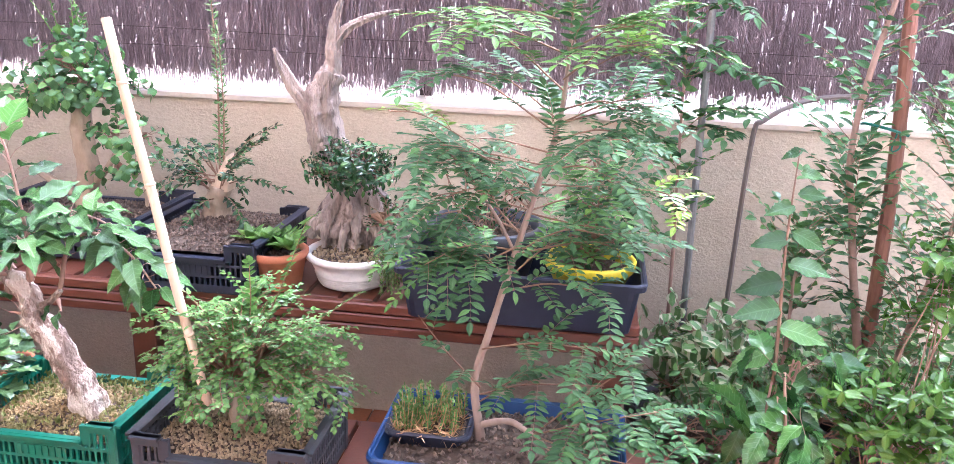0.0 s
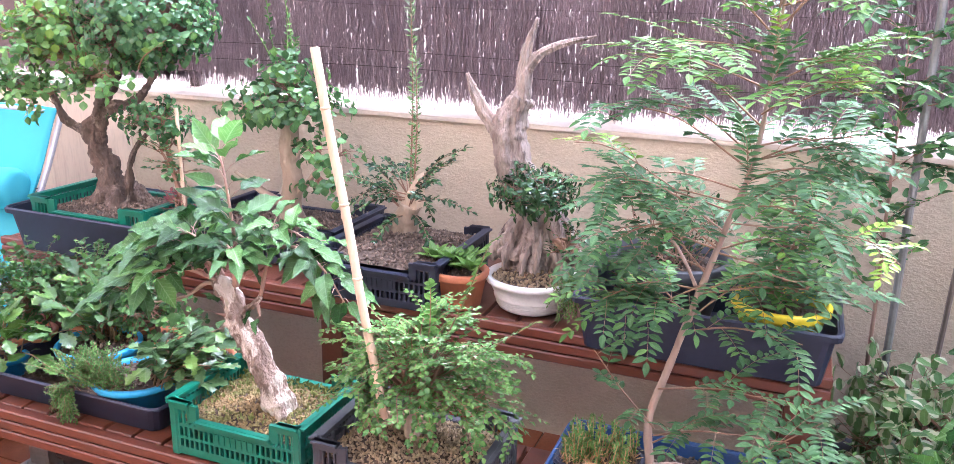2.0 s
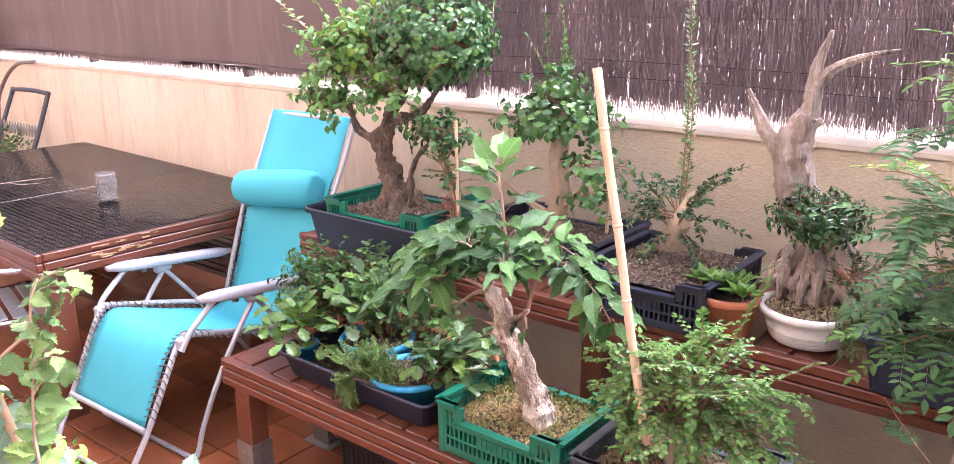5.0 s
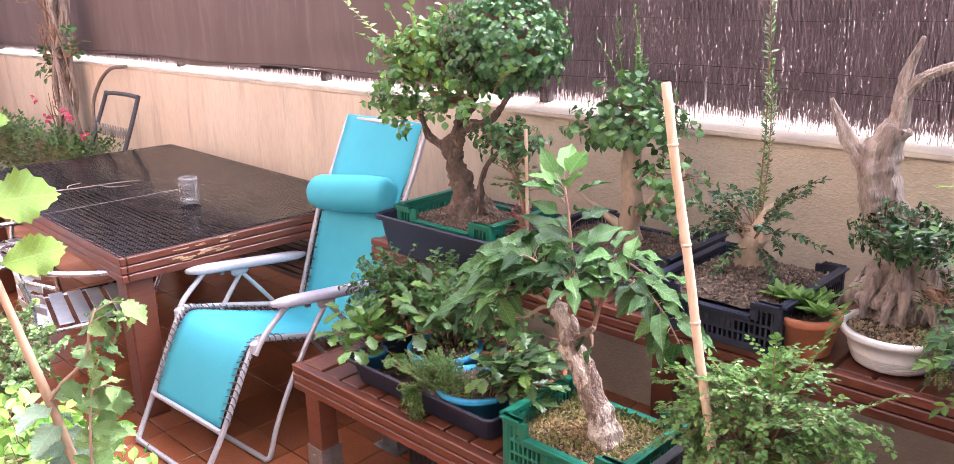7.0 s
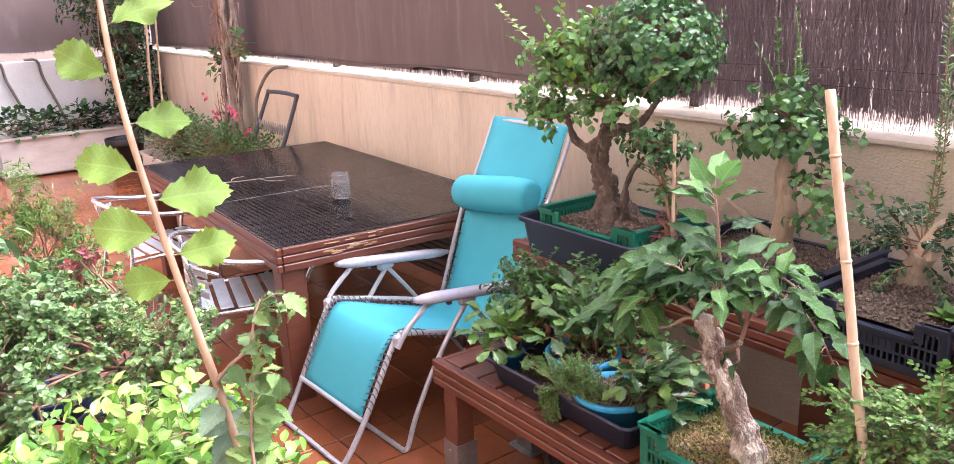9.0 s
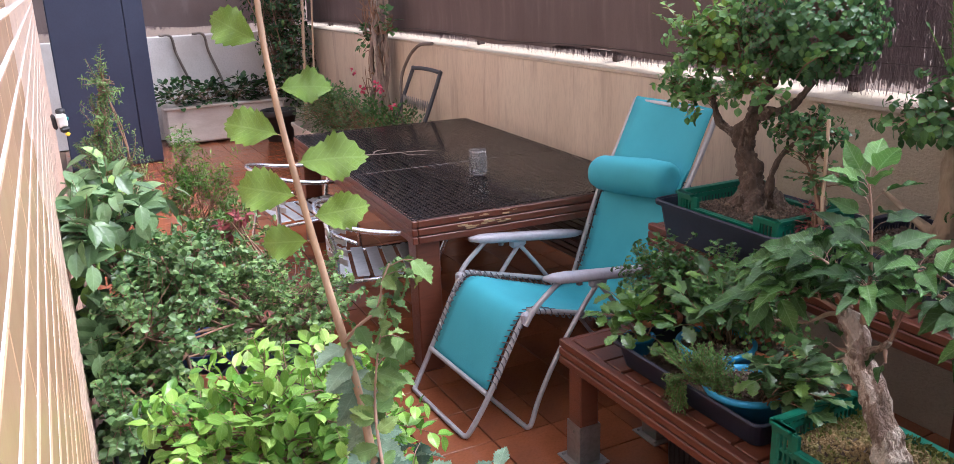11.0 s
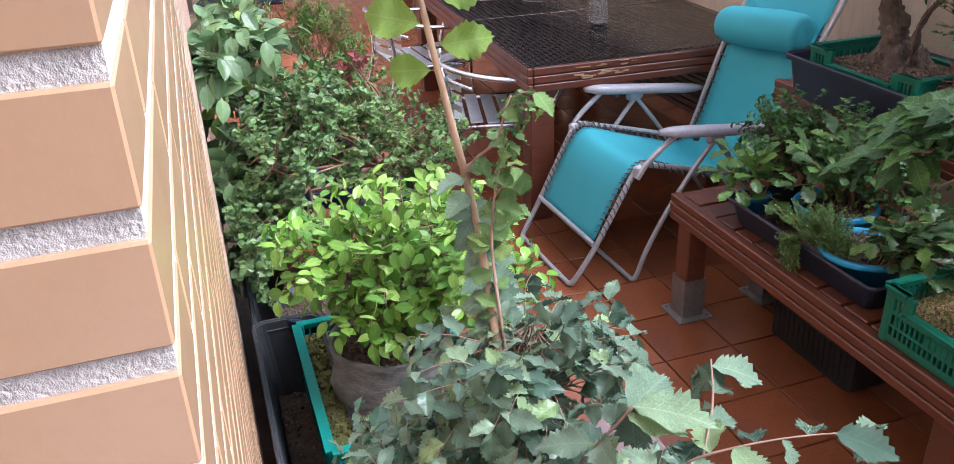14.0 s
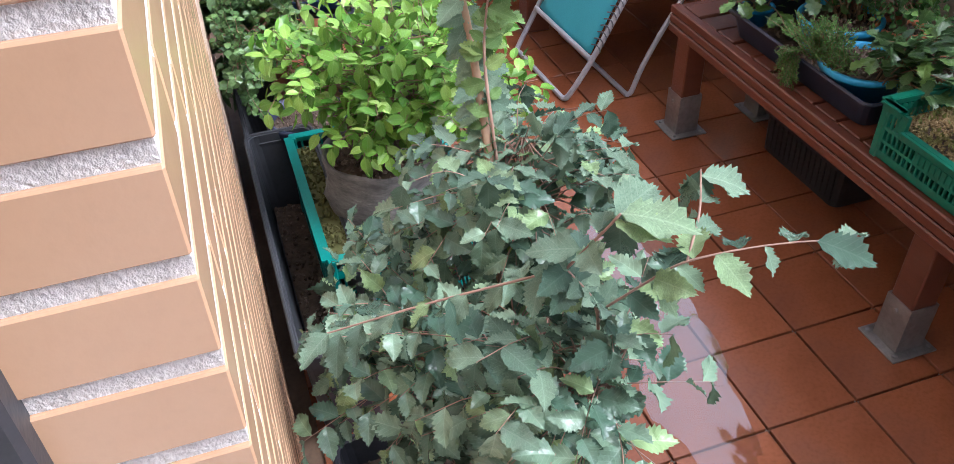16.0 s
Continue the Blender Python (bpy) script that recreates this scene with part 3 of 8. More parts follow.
def sprays(bm, spots, path, rnd, n, length, leaf, gap, style="pair", droop=0.1, lift=0.15, start=0.15, thick=0.0013, jitter=0.15, spread=1.0):
    """Side shoots in turn along a branch, each set with leaves; a frond when its leaves stand in pairs."""
    for i in range(n):
        f = (start + (1 - start) * (i + 0.6) / n) * (len(path) - 1)
        k = min(int(f), len(path) - 2)
        p = path[k].lerp(path[k + 1], f - k)
        d = (path[k + 1] - path[k]).normalized()
        side = d.cross(Vector((0, 0, 1)))
        side = side.normalized() if side.length > 0.2 else Vector((math.cos(i * 2.4), math.sin(i * 2.4), 0))
        if abs(d.z) > 0.8:
            side = Vector((math.cos(i * 2.4 + 0.5), math.sin(i * 2.4 + 0.5), 0))
        way = (side * (1 if i % 2 else -1) * 0.8 + d * 0.55 + Vector((0, 0, lift)) + rand_dir(rnd) * 0.35).normalized()
        ln = length * rnd.uniform(0.6, 1.15)
        e = p + way * ln + Vector((0, 0, -droop * ln))
        fr = smooth_path([p, p + way * ln * 0.5 + rand_dir(rnd) * ln * 0.04, e], 3)
        tube(bm, fr, lerp_list([thick, thick * 0.5], len(fr)), 3, False)
        spots += twig_leaves(fr, rnd, leaf, gap, style, spread, 0.12, jitter, start=0.1)


def pebbles(n, area, z, size, seed, dome=0.0, zfun=None):
    """Loose stones over a rectangle (x0, y0, x1, y1), as vertices and faces."""
    rnd = random.Random(seed)
    base = [(1, 0, 0), (-1, 0, 0), (0, 1, 0), (0, -1, 0), (0, 0, 0.8), (0, 0, -0.8)]
    bf = [(0, 2, 4), (2, 1, 4), (1, 3, 4), (3, 0, 4), (2, 0, 5), (1, 2, 5), (3, 1, 5), (0, 3, 5)]
    verts, faces = [], []
    for i in range(n):
        px, py = rnd.uniform(area[0], area[2]), rnd.uniform(area[1], area[3])
        u, v = (px - area[0]) / (area[2] - area[0]) * 2 - 1, (py - area[1]) / (area[3] - area[1]) * 2 - 1
        pz = z + dome * (1 - u * u) * (1 - v * v)
        s = size * rnd.uniform(0.5, 1.5)
        e = Euler((rnd.uniform(0, 6), rnd.uniform(0, 6), rnd.uniform(0, 6))).to_matrix()
        k = len(verts)
        for b in base:
            q = e @ Vector((b[0] * s * rnd.uniform(0.7, 1.3), b[1] * s * rnd.uniform(0.6, 1.1), b[2] * s * rnd.uniform(0.6, 1.1)))
            verts.append((px + q.x, py + q.y, pz + q.z))
        faces += [tuple(k + a for a in f) for f in bf]
    return verts, faces


def bed(parent, area, z, stone, size, count, seed, dome=0.02, base="soil", label="", round_=False):
    """A soil surface with loose stones on it."""
    n = 14
    x0, y0, x1, y1 = area
    verts, faces = [], []
    for j in range(n + 1):
        for i in range(n + 1):
            u, v = i / n * 2 - 1, j / n * 2 - 1
            if round_:
                s = max(abs(u), abs(v)) / (math.hypot(u, v) + 1e-9)
                uu, vv = u * s, v * s
            else:
                uu, vv = u, v
            px, py = (x0 + x1) / 2 + uu * (x1 - x0) / 2, (y0 + y1) / 2 + vv * (y1 - y0) / 2
            verts.append((px, py, z + dome * (1 - u * u) * (1 - v * v) + 0.006 * noise.noise((px * 25, py * 25, seed))))
    for j in range(n):
        for i in range(n):
            a = j * (n + 1) + i
            faces.append((a, a + 1, a + n + 2, a + n + 1))
    data_part("soil", verts, faces, M[base], parent, label)
    if count:
        v, f = pebbles(count, area, z + 0.004, size, seed, dome)
        if round_:
            cx, cy, rx, ry = (x0 + x1) / 2, (y0 + y1) / 2, (x1 - x0) / 2, (y1 - y0) / 2
            keep = [k for k in range(count) if ((v[6 * k][0] - cx) / rx) ** 2 + ((v[6 * k][1] - cy) / ry) ** 2 < 0.93]
            v2, f2 = [], []
            for k in keep:
                b = len(v2)
                v2 += v[6 * k:6 * k + 6]
                f2 += [tuple(b + a - 6 * k for a in q) for q in f[8 * k:8 * k + 8]]
            v, f = v2, f2
        data_part("gravel", v, f, M[stone], parent, "", False, "stuff")


# ---- the large structure ----
WALL_Y, END_X, FACE_Y = 2.9, -10.62, -0.03


def add_structure():
    # ground slab under the tiles, out to the horizon
    bm = bm_new()
    box(bm, (0, 0, -0.112), (600, 600, 0.2))
    ground = new("ground", mesh_from("ground", bm, M["grout"]))
    tagged(ground, "dark grout bed of the wet terrace floor", "floor", kind="structure")
    # back wall
    bm = bm_new()
    box(bm, ((END_X + 4.0) / 2, WALL_Y + 0.1, 0.6075), (4.0 - END_X + 0.4, 0.2, 1.235), bevel=0.006)
    wall = new("wall_back", mesh_from("wall_back", bm, M["stucco"]))
    tagged(wall, "low beige stucco parapet wall with water streaks", "wall", kind="structure")
    bm = bm_new()
    box(bm, ((END_X - 2.75) / 2, WALL_Y - 0.004, 0.606), (-2.75 - END_X, 0.012, 1.225))
    smooth = part("plaster_coat", bm, M["plaster"], wall, "smooth cream plaster with dark vertical streaks")
    bm = bm_new()
    x0, x1 = END_X, 4.0
    prof = [(WALL_Y - 0.014, 1.222), (WALL_Y - 0.012, 1.238), (WALL_Y + 0.2, 1.262), (WALL_Y + 0.2, 1.222)]
    a = [bm.verts.new((x0, y, z)) for y, z in prof]
    b = [bm.verts.new((x1, y, z)) for y, z in prof]
    for i in range(4):
        bm.faces.new((a[i], a[(i + 1) % 4], b[(i + 1) % 4], b[i]))
    bm.faces.new(a[::-1])
    bm.faces.new(b)
    part("coping", bm, M["coping"], wall, "pale sloping coping")
    # end wall
    bm = bm_new()
    box(bm, (END_X - 0.1, 1.0, 0.6), (0.2, 4.2, 1.2), bevel=0.006)
    endw = new("wall_end", mesh_from("wall_end", bm, M["white_wall"]))
    tagged(endw, "white plastered low end wall of the terrace", "wall", kind="structure")
    # right side wall, out of view
    bm = bm_new()
    box(bm, (3.6, 1.4, 0.6), (0.2, 3.4, 1.2), bevel=0.006)
    rw = new("wall_right", mesh_from("wall_right", bm, M["stucco"]))
    tagged(rw, "low beige stucco side wall", "wall", kind="structure")
    # house facade with the window that the camera looks out of;
    # its unseen upper part, to 5.4 m, is added to block sky light
    bm = bm_new()
    d, y = 0.3, FACE_Y - 0.0012
    box(bm, ((-9.1 - 0.3335) / 2, y - d / 2, 2.7), (9.1 - 0.3335, d, 5.44))
    box(bm, (2.55, y - d / 2, 2.7), (2.7, d, 5.44))
    box(bm, (0.43, y - d / 2, 0.45), (1.54, d, 0.94))
    box(bm, (0.43, y - d / 2, 3.9), (1.54, d, 3.04))
    fac = new("wall_facade", mesh_from("wall_facade", bm, M["mortar"]))
    tagged(fac, "house facade of peach bricks with grey pebbly mortar, its unseen upper part added to block sky light", "wall", kind="structure")
    # window frame and the dim room behind it
    bm = bm_new()
    box(bm, (-0.335, -0.17, 1.57), (0.05, 0.085, 1.3), bevel=0.004)
    win = new("window_1", mesh_from("window_1", bm, M["frame_dark"]))
    tagged(win, "dark grey open window frame", "window", kind="structure")
    bm = bm_new()
    box(bm, (0.43, -2.6, 1.4), (3.4, 0.1, 2.8))
    box(bm, (-1.25, -1.45, 1.4), (0.1, 2.2, 2.8))
    box(bm, (2.1, -1.45, 1.4), (0.1, 2.2, 2.8))
    room = new("wall_room", mesh_from("wall_room", bm, M["white_wall"]))
    tagged(room, "plain white walls of the room behind the window", "wall", kind="structure")
    bm = bm_new()
    box(bm, (0.43, -1.45, 2.83), (3.5, 2.4, 0.06))
    ce = new("ceiling", mesh_from("ceiling", bm, M["white_wall"]))
    tagged(ce, "plain white ceiling of the room", "ceiling", kind="structure")
    return wall, fac


wall_back, facade = add_structure()


def add_screen():
    """Brown screening along the wall: heather twigs on wires, and a fabric stretch."""
    fence = thing("screen_fence", "brown heather and fabric privacy screen on posts above the parapet", "fence", kind="structure")
    y = WALL_Y + 0.1
    top = 2.28
    for px in (-9.9, -7.95, -6.0, -4.2, -2.5, -0.6, 1.2, 3.1):
        bm = bm_new()
        box(bm, (px, y + 0.06, (1.25 + top) / 2), (0.05, 0.05, top - 1.22), bevel=0.004)
        part("post", bm, M["wire"], fence)
    # twigs, many thin upright strips, over the right stretch
    rnd = random.Random(5)
    verts, faces = [], []
    for i in range(44000):
        px = rnd.uniform(-2.5, 3.6)
        z0 = 1.302 + rnd.gauss(0, 0.012) - (0.07 * rnd.random() if rnd.random() < 0.22 else 0)
        z0 += 0.035 * math.sin(px * 2.1) * 0.5
        seg0 = z0 if rnd.random() < 0.16 else rnd.uniform(1.35, 2.2)
        ln = rnd.uniform(0.06, 0.3)
        wd = rnd.uniform(0.0005, 0.0014)
        lean = rnd.gauss(0, 0.14)
        py = y + rnd.uniform(-0.025, 0.025)
        k = len(verts)
        for t in (0, 1):
            cx, cz = px + lean * ln * t, seg0 + ln * t
            verts += [(cx - wd, py, cz), (cx, py - wd, cz), (cx + wd, py, cz), (cx, py + wd, cz)]
        for q in range(4):
            faces.append((k + q, k + (q + 1) % 4, k + 4 + (q + 1) % 4, k + 4 + q))
    # thicker bundles behind the loose twigs, some missing so that the sky shows in places
    for i in range(620):
        for j in range(9):
            px, z0 = -2.5 + 6.1 * i / 620 + rnd.uniform(-0.003, 0.003), 1.315 + 0.105 * j + rnd.uniform(-0.02, 0.02)
            if rnd.random() < 0.05:
                continue
            wd, ln, py, lean, k = rnd.uniform(0.004, 0.0062), rnd.uniform(0.1, 0.135), y + 0.032 + rnd.uniform(0, 0.006), rnd.gauss(0, 0.03), len(verts)
            for t in (0, 1):
                cx, cz = px + lean * ln * t, z0 + ln * t
                verts += [(cx - wd, py, cz), (cx, py - wd, cz), (cx + wd, py, cz), (cx, py + wd, cz)]
            for q in range(4):
                faces.append((k + q, k + (q + 1) % 4, k + 4 + (q + 1) % 4, k + 4 + q))
    data_part("heather", verts, faces, M["twig"], fence, "brown heather twigs with light through the gaps", False, "stuff")
    for z in (1.395, 1.46, 1.64, 1.82, 2.0, 2.18):
        bm = bm_new()
        pts = [(x, y - 0.024, z + 0.006 * math.sin(x * 3 + z * 9)) for x in np.linspace(-2.5, 3.6, 40)]
        tube(bm, pts, 0.0013 if z < 1.5 else 0.0006, 4)
        part("wire", bm, M["wire"], fence)
    # fabric stretch with soft waves
    def sheet(x0, x1, nx, along):
        verts, faces = [], []
        nz = 14
        for i in range(nx + 1):
            s = x0 + (x1 - x0) * i / nx
            for j in range(nz + 1):
                low = 1.308 + 0.012 * math.sin(s * 2.6) + 0.008 * math.sin(s * 7)
                z = low + (top - low) * j / nz
                w = 0.018 * math.sin(s * 3.1 + z * 2) + 0.012 * noise.noise((s * 1.7, z * 1.2, 3.3)) + 0.02 * noise.noise((s * 0.6, z * 6, 1.1)) * max(0, 1 - (z - low) * 2)
                verts.append((s, y - 0.03 + w, z) if along else (END_X - 0.1 + w, s, z))
        for i in range(nx):
            for j in range(nz):
                a = i * (nz + 1) + j
                faces.append((a, a + 1, a + nz + 2, a + nz + 1))
        return verts, faces
    v, f = sheet(END_X, -2.42, 130, True)
    data_part("fabric", v, f, M["fabric"], fence, "brown woven screen fabric with creases")
    v, f = sheet(-0.5, 2.95, 50, False)
    data_part("fabric", v, f, M["fabric"], fence, "brown woven screen fabric with creases")
    # frayed lower edge
    verts, faces = [], []
    for i in range(6500):
        along = rnd.random() < 0.82
        s = rnd.uniform(END_X, -2.42) if along else rnd.uniform(-0.3, 2.9)
        z1, ln, wd = 1.325, rnd.uniform(0.02, 0.065) * (1 if rnd.random() < 0.8 else 1.4), rnd.uniform(0.0015, 0.004)
        lean = rnd.gauss(0, 0.2)
        k = len(verts)
        if along:
            verts += [(s - wd, y - 0.02, z1), (s + wd, y - 0.02, z1), (s + lean * ln, y - 0.02, z1 - ln)]
        else:
            verts += [(END_X - 0.1, s - wd, z1), (END_X - 0.1, s + wd, z1), (END_X - 0.1, s + lean * ln, z1 - ln)]
        faces.append((k, k + 1, k + 2))
    data_part("frayed_edge", verts, faces, M["twig"], fence, "frayed twig ends along the lower edge", False, "stuff")
    bm = bm_new()
    tube(bm, [(x, y - 0.055 + 0.01 * math.sin(x * 5), 1.335 + 0.012 * math.sin(x * 2.6)) for x in np.linspace(END_X, -2.42, 60)], 0.004, 4)
    part("edge_cord", bm, M["wire"], fence)


add_screen()


# ---- benches, table ----
def bench(name, label, x0, x1, y0, y1, z, posts, deck_n, shoes, along=False):
    b = thing(name, label, "bench", (0, 0, 0))
    # with along, the boards take a darker brown than the other benches
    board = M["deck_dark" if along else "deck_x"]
    # ribbed front board: three ribs on a backing
    for zz, hh in ((z - 0.016, 0.03), (z - 0.05, 0.03), (z - 0.084, 0.03)):
        bm = bm_new()
        box(bm, ((x0 + x1) / 2, y0 + 0.014, zz), (x1 - x0, 0.026, hh), bevel=0.004)
        part("front_board", bm, board, b)
    bm = bm_new()
    box(bm, ((x0 + x1) / 2, y0 + 0.03, z - 0.052), (x1 - x0, 0.012, 0.095))
    part("front_rail", bm, board, b)
    bm = bm_new()
    box(bm, ((x0 + x1) / 2, y1 - 0.015, z - 0.06), (x1 - x0, 0.03, 0.09), bevel=0.003)
    part("back_board", bm, board, b)
    for ex in (x0 + 0.014, x1 - 0.014):
        bm = bm_new()
        box(bm, (ex, (y0 + y1) / 2, z - 0.055), (0.026, y1 - y0 - 0.075, 0.095), bevel=0.003)
        part("end_board", bm, board, b)
    rnd = random.Random(len(name))
    step = ((y1 - y0) if along else (x1 - x0) - 0.05) / deck_n
    for i in range(deck_n):
        bm = bm_new()
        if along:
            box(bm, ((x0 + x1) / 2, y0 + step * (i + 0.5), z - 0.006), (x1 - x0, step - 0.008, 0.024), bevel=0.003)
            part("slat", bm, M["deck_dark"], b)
            continue
        box(bm, (x0 + 0.025 + step * (i + 0.5), (y0 + y1) / 2 + 0.014, z - 0.018 + rnd.uniform(-0.002, 0.002)), (step - 0.011, y1 - y0 - 0.06, 0.024), bevel=0.003)
        part("slat", bm, M["deck"], b)
    for px, py in posts:
        bm = bm_new()
        box(bm, (px, py, (0.11 if shoes else 0.0) / 2 + (z - 0.1) / 2), (0.08, 0.08, z - 0.1 - (0.11 if shoes else 0.0)), bevel=0.004)
        part("post", bm, M["deck"], b)
        if shoes:
            bm = bm_new()
            box(bm, (px, py, 0.004), (0.145, 0.145, 0.006), bevel=0.001)
            sh = part("post_shoe", bm, M["zinc"], b, "galvanised steel post shoe")
            for sx, sy, wx, wy in ((0, -0.043, 0.09, 0.004), (0, 0.043, 0.09, 0.004), (-0.043, 0, 0.004, 0.082), (0.043, 0, 0.004, 0.082)):
                bm = bm_new()
                box(bm, (px + sx, py + sy, 0.085), (wx, wy, 0.155))
                part("cheek", bm, M["zinc"], sh)
            for sx in (-0.055, 0.055):
                for sy in (-0.055, 0.055):
                    bm = bm_new()
                    lathe(bm, [(0.007, 0), (0.007, 0.006), (0.003, 0.008)], 8, (px + sx, py + sy, 0.007))
                    part("bolt", bm, M["zinc"], sh)
            bm = bm_new()
            tube(bm, [(px, py - 0.044, 0.13), (px, py - 0.052, 0.13)], 0.007, 6)
            part("bolt", bm, M["zinc"], sh)
    return b


bench("low_plant_bench", "low red-brown slatted wooden bench on steel post shoes", -2.47, 0.3, 1.555, 2.02, 0.475,
      [(-2.375, 1.605), (-1.18, 1.607), (0.1, 1.607), (-2.375, 1.96), (-1.18, 1.96), (0.1, 1.96)], 26, True)
bench("high_plant_bench", "taller red-brown slatted wooden bench against the parapet", -2.72, 0.2, 2.15, 2.76, 0.765,
      [(-2.6, 2.21), (-1.3, 2.21), (0.13, 2.21), (-2.6, 2.7), (-1.3, 2.7), (0.13, 2.7)], 27, False)


def table():
    t = thing("terrace_table", "wet red-brown wooden table covered with black lattice mesh", "table", (-4.5, 2.04, 0), -2.6)
    L, W, z = 2.4, 1.3, 0.752
    for sx in (-1, 1):
        for sy in (-1, 1):
            bm = bm_new()
            box(bm, (sx * (L / 2 - 0.08), sy * (W / 2 - 0.08), 0.33), (0.115, 0.115, 0.66), bevel=0.006)
            part("leg", bm, M["deck"], t)
    for sy in (-1, 1):
        for k, zz in enumerate((z - 0.022, z - 0.06, z - 0.098)):
            bm = bm_new()
            box(bm, (0, sy * (W / 2 - 0.014), zz), (L, 0.026, 0.034), bevel=0.004)
            part("side_board", bm, M["deck_x"], t)
    for sx in (-1, 1):
        for zz in (z - 0.022, z - 0.06, z - 0.098):
            bm = bm_new()
            box(bm, (sx * (L / 2 - 0.014), 0, zz), (0.026, W - 0.06, 0.034), bevel=0.004)
            part("end_board", bm, M["deck_x"], t)
    for x0, x1 in ((-L / 2 + 0.03, 0.2), (0.212, L / 2 - 0.03)):
        bm = bm_new()
        box(bm, ((x0 + x1) / 2, 0, z - 0.012), (x1 - x0, W - 0.058, 0.02), bevel=0.003)
        part("top_panel", bm, M["table_top"], t, "dark wet boarded top panel")
    # worn corner on the end board
    rnd = random.Random(3)
    for i in range(26):
        bm = bm_new()
        yy = rnd.gauss(-0.28, 0.09)
        box(bm, (L / 2 + 0.0005, yy, z - rnd.choice((0.022, 0.06)) + rnd.gauss(0, 0.006)), (0.002, rnd.uniform(0.01, 0.05), rnd.uniform(0.002, 0.008)))
        part("worn_patch", bm, M["worn"], t, "bare worn wood where the stain flaked off")
    # lattice mesh: bars both ways, lying on the top
    verts, faces = [], []

    def bar(x0, y0, x1, y1, w):
        k = len(verts)
        zb, zt = z + 0.0003, z + 0.0032
        dx, dy = (w, 0) if x0 == x1 else (0, w)
        verts.extend([(x0 - dx, y0 - dy, zb), (x1 - dx, y1 - dy, zb), (x1 + dx, y1 + dy, zb), (x0 + dx, y0 + dy, zb),
                      (x0 - dx, y0 - dy, zt), (x1 - dx, y1 - dy, zt), (x1 + dx, y1 + dy, zt), (x0 + dx, y0 + dy, zt)])
        faces.extend([(k + 4, k + 5, k + 6, k + 7), (k, k + 1, k + 5, k + 4), (k + 2, k + 3, k + 7, k + 6), (k + 1, k + 2, k + 6, k + 5), (k + 3, k, k + 4, k + 7)])
    n, m = 86, 46
    for i in range(n + 1):
        xx = -L / 2 + 0.005 + (L - 0.01) * i / n
        bar(xx, -W / 2, xx, W / 2, 0.0031)
    for j in range(m + 1):
        yy = -W / 2 + 0.005 + (W - 0.01) * j / m
        bar(-L / 2, yy, L / 2, yy, 0.0031)
    data_part("lattice_mesh", verts, faces, M["mesh"], t, "black plastic lattice mesh", False)
    # rain water standing on the rear of the top
    pool, n = [(0.0, 0.2, z + 0.0026)], 72
    for k in range(n):
        a = 2 * math.pi * k / n
        r = 1 + 0.06 * math.sin(3 * a + 0.6) + 0.05 * math.sin(7 * a) + 0.03 * math.sin(13 * a + 1)
        c, d = math.cos(a), math.sin(a)
        pool.append((max(-1.17, min(1.17, 1.3 * r * math.copysign(abs(c) ** 0.6, c))), max(-0.62, min(0.62, 0.2 + 0.44 * r * math.copysign(abs(d) ** 0.6, d))), z + 0.0026))
    data_part("water_film", pool, [(0, 1 + k, 1 + (k + 1) % n) for k in range(n)], M["film"], t, "film of rain water")
    # seam strip between the two panels
    bm = bm_new()
    box(bm, (0.206, 0, z + 0.002), (0.005, W - 0.06, 0.005), bevel=0.001)
    part("seam_strip", bm, M["table_top"], t)
    return t


table()


bench("dark_wall_bench", "dark brown slatted wooden bench under the table", -5.5, -3.3, 2.3, 2.74, 0.45,
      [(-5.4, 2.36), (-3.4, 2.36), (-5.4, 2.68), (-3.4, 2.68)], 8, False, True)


def fallen_twig():
    f = thing("fallen_twig", "bare grey twig lying on the wet tabletop", "twig", (0, 0, 0))
    for pts in ([(-4.77, 1.5, 0.76), (-4.76, 1.62, 0.765), (-4.74, 1.74, 0.762), (-4.7, 1.9, 0.764), (-4.67, 2.05, 0.76)], [(-4.75, 1.68, 0.763), (-4.84, 1.72, 0.762), (-4.87, 1.8, 0.76)], [(-4.72, 1.84, 0.763), (-4.62, 1.86, 0.762), (-4.58, 1.95, 0.76)]):
        bm = bm_new()
        limb(bm, pts, lerp_list([0.004, 0.002], len(pts)), 5, 4, 0.2, 5)
        part("twig", bm, M["dead"], f)


fallen_twig()


def jar():
    j = thing("glass_jar", "small empty faceted clear glass jar on the table", "jar", (-3.93, 1.97, 0.763), 15)
    bm = bm_new()
    lathe(bm, [(0.04, 0), (0.048, 0.005), (0.05, 0.02), (0.05, 0.095), (0.044, 0.11), (0.044, 0.135), (0.041, 0.135), (0.041, 0.11), (0.046, 0.095), (0.046, 0.014), (0.02, 0.01)], 12)
    part("glass", bm, M["glass"], j)
    bm = bm_new()
    lathe(bm, [(0.0445, 0.118), (0.047, 0.12), (0.047, 0.128), (0.0445, 0.13)], 24)
    part("rim_thread", bm, M["glass"], j)


jar()


